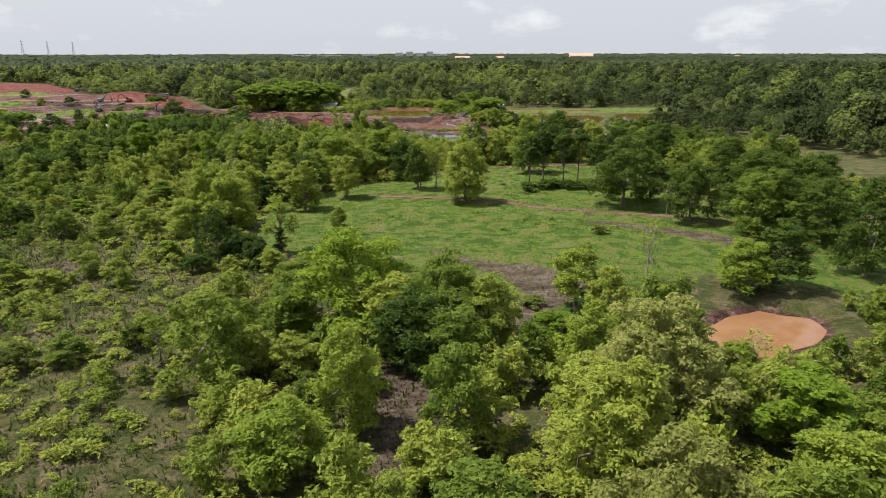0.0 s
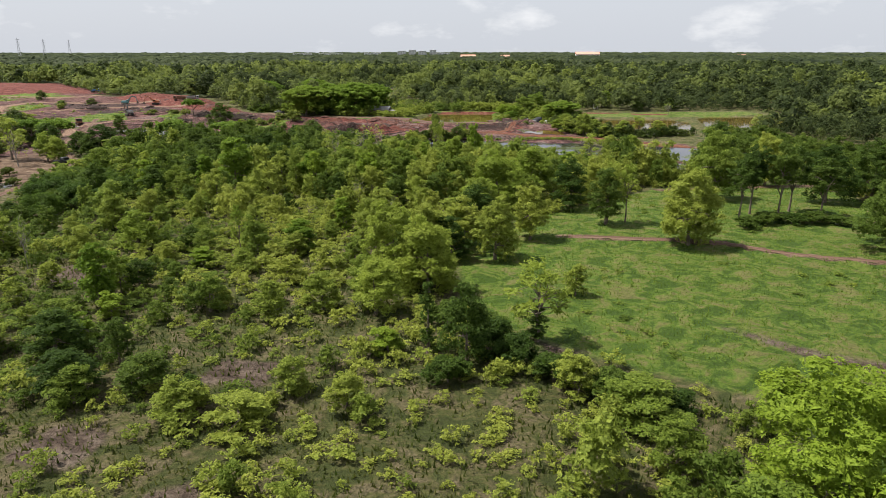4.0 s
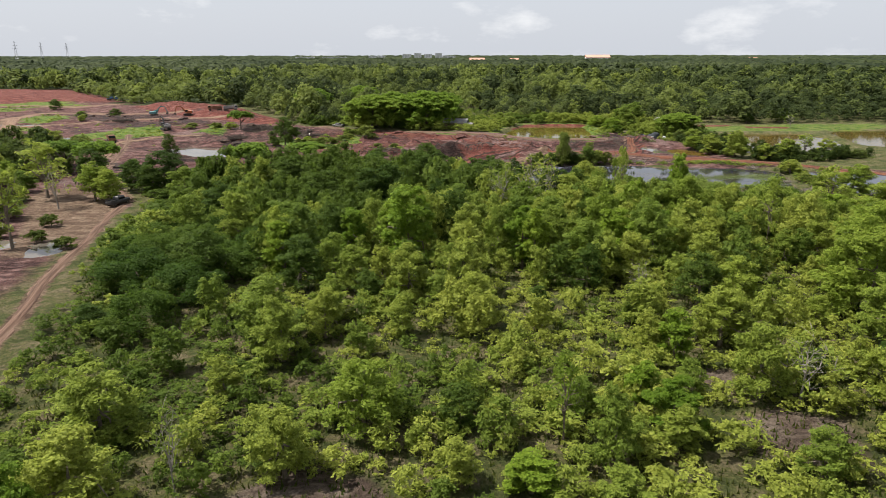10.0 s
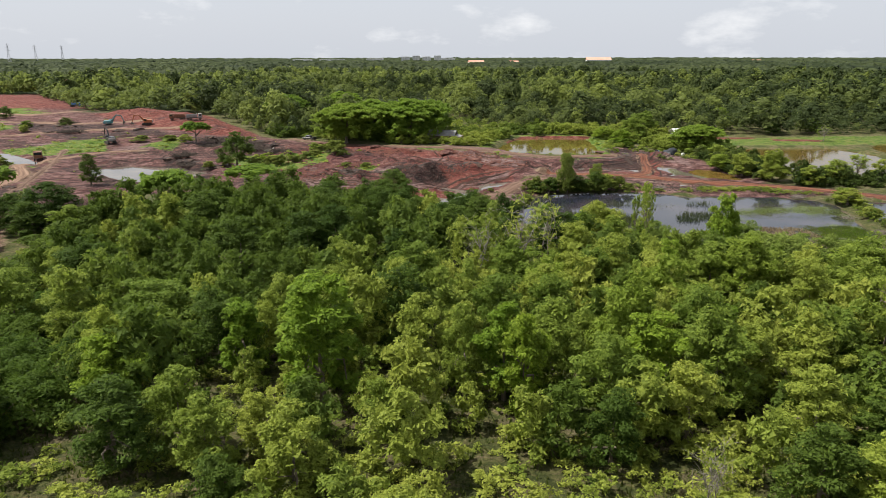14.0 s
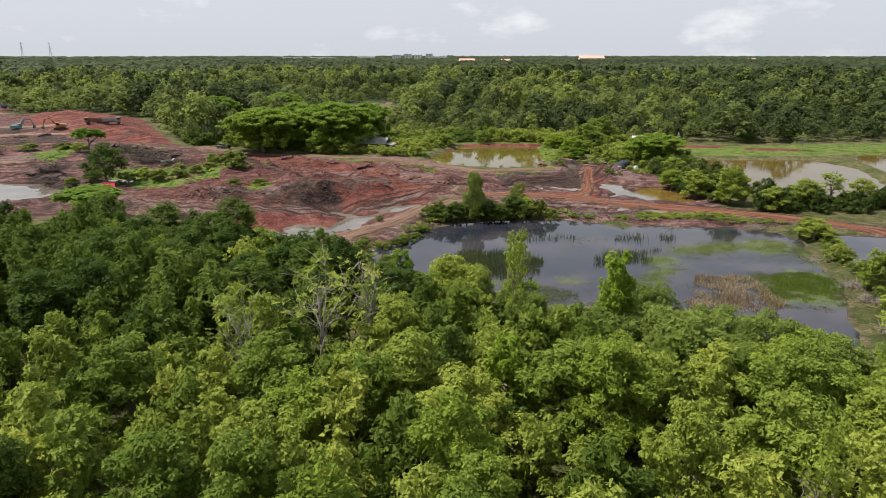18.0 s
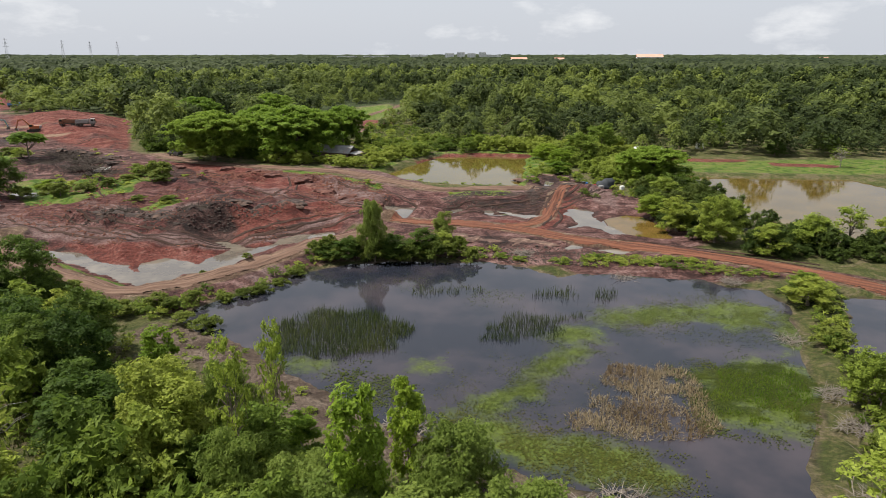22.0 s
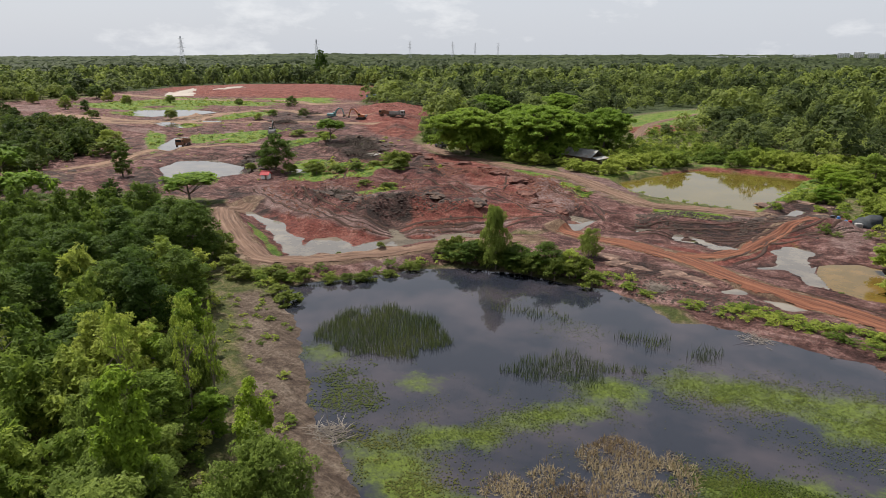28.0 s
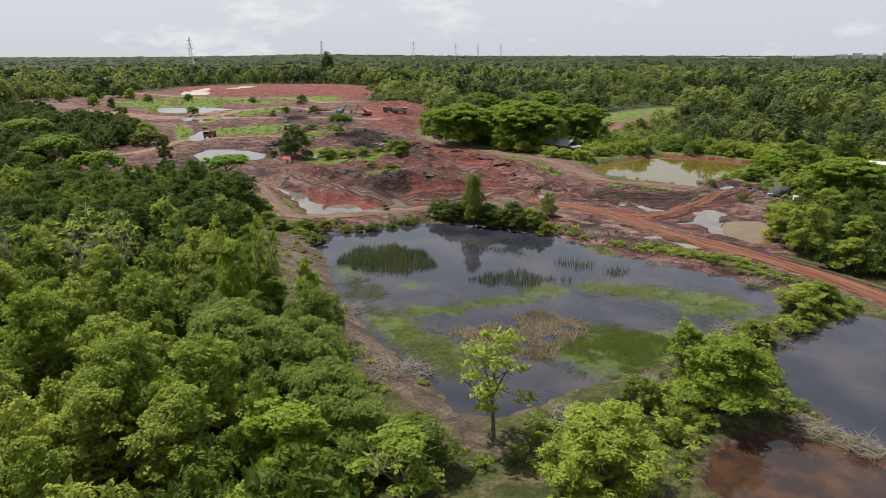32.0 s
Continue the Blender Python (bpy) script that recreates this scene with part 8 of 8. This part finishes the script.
    for x, y, h, r_ in ((-48.0, 57.0, 4.4, 4.6), (-45.5, 66.0, 4.2, 4.4), (-52.0, 64.0, 3.4, 2.8), (-41.0, 56.0, 4.8, 5.0), (-38.0, 49.0, 4.8, 5.2), (-33.0, 43.5, 4.6, 4.8), (-46.0, 42.0, 4.0, 3.6), (-38.5, 63.0, 5.0, 4.6), (-47.5, 50.0, 4.0, 3.8), (-31.0, 52.5, 5.0, 4.6)):
        planted("cassia", x, y, h, r_)


marked_trees()
meadow_trees()
wood_trees_a()
wood_trees_b()
wood_trees_c()
wood_trees_d()


def belts():
    """Closed belts of shrubs and young trees beside the clay track and on the west of the earthworks."""
    for outline, step, share, low, high, tall, seed, gloom in ((TRACK_BELT, 2.6, 0.85, 1.2, 2.4, 1.5, 640, 0.1), (WEST_SCRUB, 4.4, 0.66, 1.8, 4.4, 1.5, 644, 0.05), (WEST_EDGE, 7.5, 0.8, 2.6, 5.5, 1.8, 648, 0.0)):
        lo, hi = outline.min(0), outline.max(0)
        x, y, r = lattice(lo[0], hi[0], lo[1], hi[1], step, seed)
        keep = (inside_distance(outline, x, y) + 3 * lumps(x, y, 12, seed) > 0) & (r.random(len(x)) < share) & (lumps(x, y, 22, seed + 1) > -0.5) & clear_of(x, y, 0.4)
        x, y = x[keep], y[keep]
        rad = r.uniform(low, high, len(x))
        joined_plants("shrub_belt", "closed belt of green shrubs and young trees", THICKET_PROTOS, x, y, rad * tall * r.uniform(0.7, 1.4, len(x)), rad, LEAF["gloom"], seed + 2, np.clip(0.3 + gloom + 0.3 * lumps(x, y, 14, seed + 3) + 0.25 * r.normal(size=len(x)), 0, 1))


belts()


def shore_creepers():
    """Low leafy plants on the banks and tussocks on the earthworks, joined by kind."""
    for outline, step, keepers, seed, low, high, squat in ((ring("42.5,142.5 48,143.5 54,140.5 58,140 62,139.3 66,139 71,140 75,138.2 80,136.2 88,136.5 86,140 77,142.6 67,144.8 57,145 50,147 44,146.5"), 1.15, 0.85, 601, 0.6, 1.3, 0.75), (ring("-10,127 0,118.5 10,117.5 14,122 18,127.5 22,136 26,141 22,143 18,134 11,125 2,122 -8,128.5"), 1.25, 0.8, 602, 0.6, 1.5, 0.9),
            (ring("24,206 30,202 43,197 56,196 60,199 56,202 44,204 30,209"), 1.8, 0.45, 603, 0.5, 1.2, 0.7), (ring("-30,221 -8,214 10,209 24,198 20,204 8,212 -8,217 -30,225"), 1.9, 0.5, 604, 0.6, 1.5, 0.8),
            (ring("10,112 24,103 34,96 46,90 58,84 62,86 50,90 38,97 28,107 16,115"), 1.7, 0.38, 605, 0.3, 0.9, 0.8), (ring("-27,172 -14,174 -12,180 -24,180"), 1.7, 0.5, 606, 0.5, 1.1, 0.6),
            (ring("60,240 62,200 57,199 60,222"), 1.8, 0.7, 607, 0.7, 1.6, 0.8), (ring("82,118 86,124 90,132 94,133 90,124 86,115 89,107 90,101 86,98 84,92 78,94 80,104 83,112"), 1.8, 0.7, 608, 0.7, 1.7, 0.9),
            (ring("66,76 78,80 86,84 84,92 76,92 70,84"), 1.8, 0.5, 609, 0.5, 1.4, 0.9), (ring("8,112 22,100 38,90 52,82 60,80 56,86 40,93 26,104 12,117"), 1.5, 0.30, 610, 0.25, 0.7, 0.9)):
        lo, hi = outline.min(0), outline.max(0)
        x, y, r = lattice(lo[0], hi[0], lo[1], hi[1], step, seed)
        keep = (inside_distance(outline, x, y) > 0) & (r.random(len(x)) < keepers) & (lumps(x, y, 5, seed) > -0.45) & clear_of(x, y, 0.2, seed in (605, 610))
        x, y = x[keep], y[keep]
        if len(x):
            rad = r.uniform(low, high, len(x))
            joined_plants("creepers", "low leafy creepers and weeds on the bank", BUSH_PROTOS, x, y, rad * squat, rad, LEAF["thicket"], seed + 3, np.clip(0.42 + 0.3 * r.normal(size=len(x)), 0, 1))
    for outline, step, seed in ((ring("44,-22 60,-12 78,-16 90,-14 80,-4 62,2 48,-4"), 2.2, 631), (ring("36,-22 48,-28 60,-38 66,-34 52,-22 40,-14"), 2.4, 632), (ring("70,14 100,8 108,30 96,50 70,44 58,32"), 3.2, 633), (ring("100,-20 130,-12 146,-28 120,-42 104,-38"), 3.0, 634)):
        lo, hi = outline.min(0), outline.max(0)
        x, y, r = lattice(lo[0], hi[0], lo[1], hi[1], step, seed)
        keep = (inside_distance(outline, x, y) > 0) & (lumps(x, y, 7, seed) + 0.4 * r.normal(size=len(x)) > 0.15) & clear_of(x, y, 0.4)
        x, y = x[keep], y[keep]
        rad = r.uniform(0.35, 1.0, len(x))
        joined_plants("meadow_weeds", "low dark weeds in the meadow grass", BUSH_PROTOS, x, y, rad * 0.55, rad, LEAF["thicket"], seed + 3, np.clip(0.25 + 0.2 * r.normal(size=len(x)), 0, 1))
    x, y, r = lattice(-330, 80, 120, 360, 2.6, 620)
    green = np.full(len(x), -9.0)
    for outline in TUFT_PATCHES:
        green = np.maximum(green, inside_distance(outline, x, y))
    keep = ((green + 1.5 * lumps(x, y, 6, 621) > 0.5) & (r.random(len(x)) < 0.6) | (r.random(len(x)) < 0.05) & (inside_distance(RED_SITE, x, y) > 4) & (inside_distance(RED_SLOPE, x, y) < -2) & (lumps(x, y, 24, 622) > 0.1)) & clear_of(x, y, 0.4)
    x, y = x[keep], y[keep]
    rad = 0.4 + 1.3 * r.random(len(x)) ** 2
    joined_plants("tussocks", "green weeds and tussocks on the earthworks", TUSSOCK_PROTOS, x, y, rad * r.uniform(0.3, 0.9, len(x)), rad, LEAF["thicket"], 623, np.clip(0.6 + 0.3 * r.normal(size=len(x)), 0, 1))


shore_creepers()
plant_woods()
plant_far_woods()
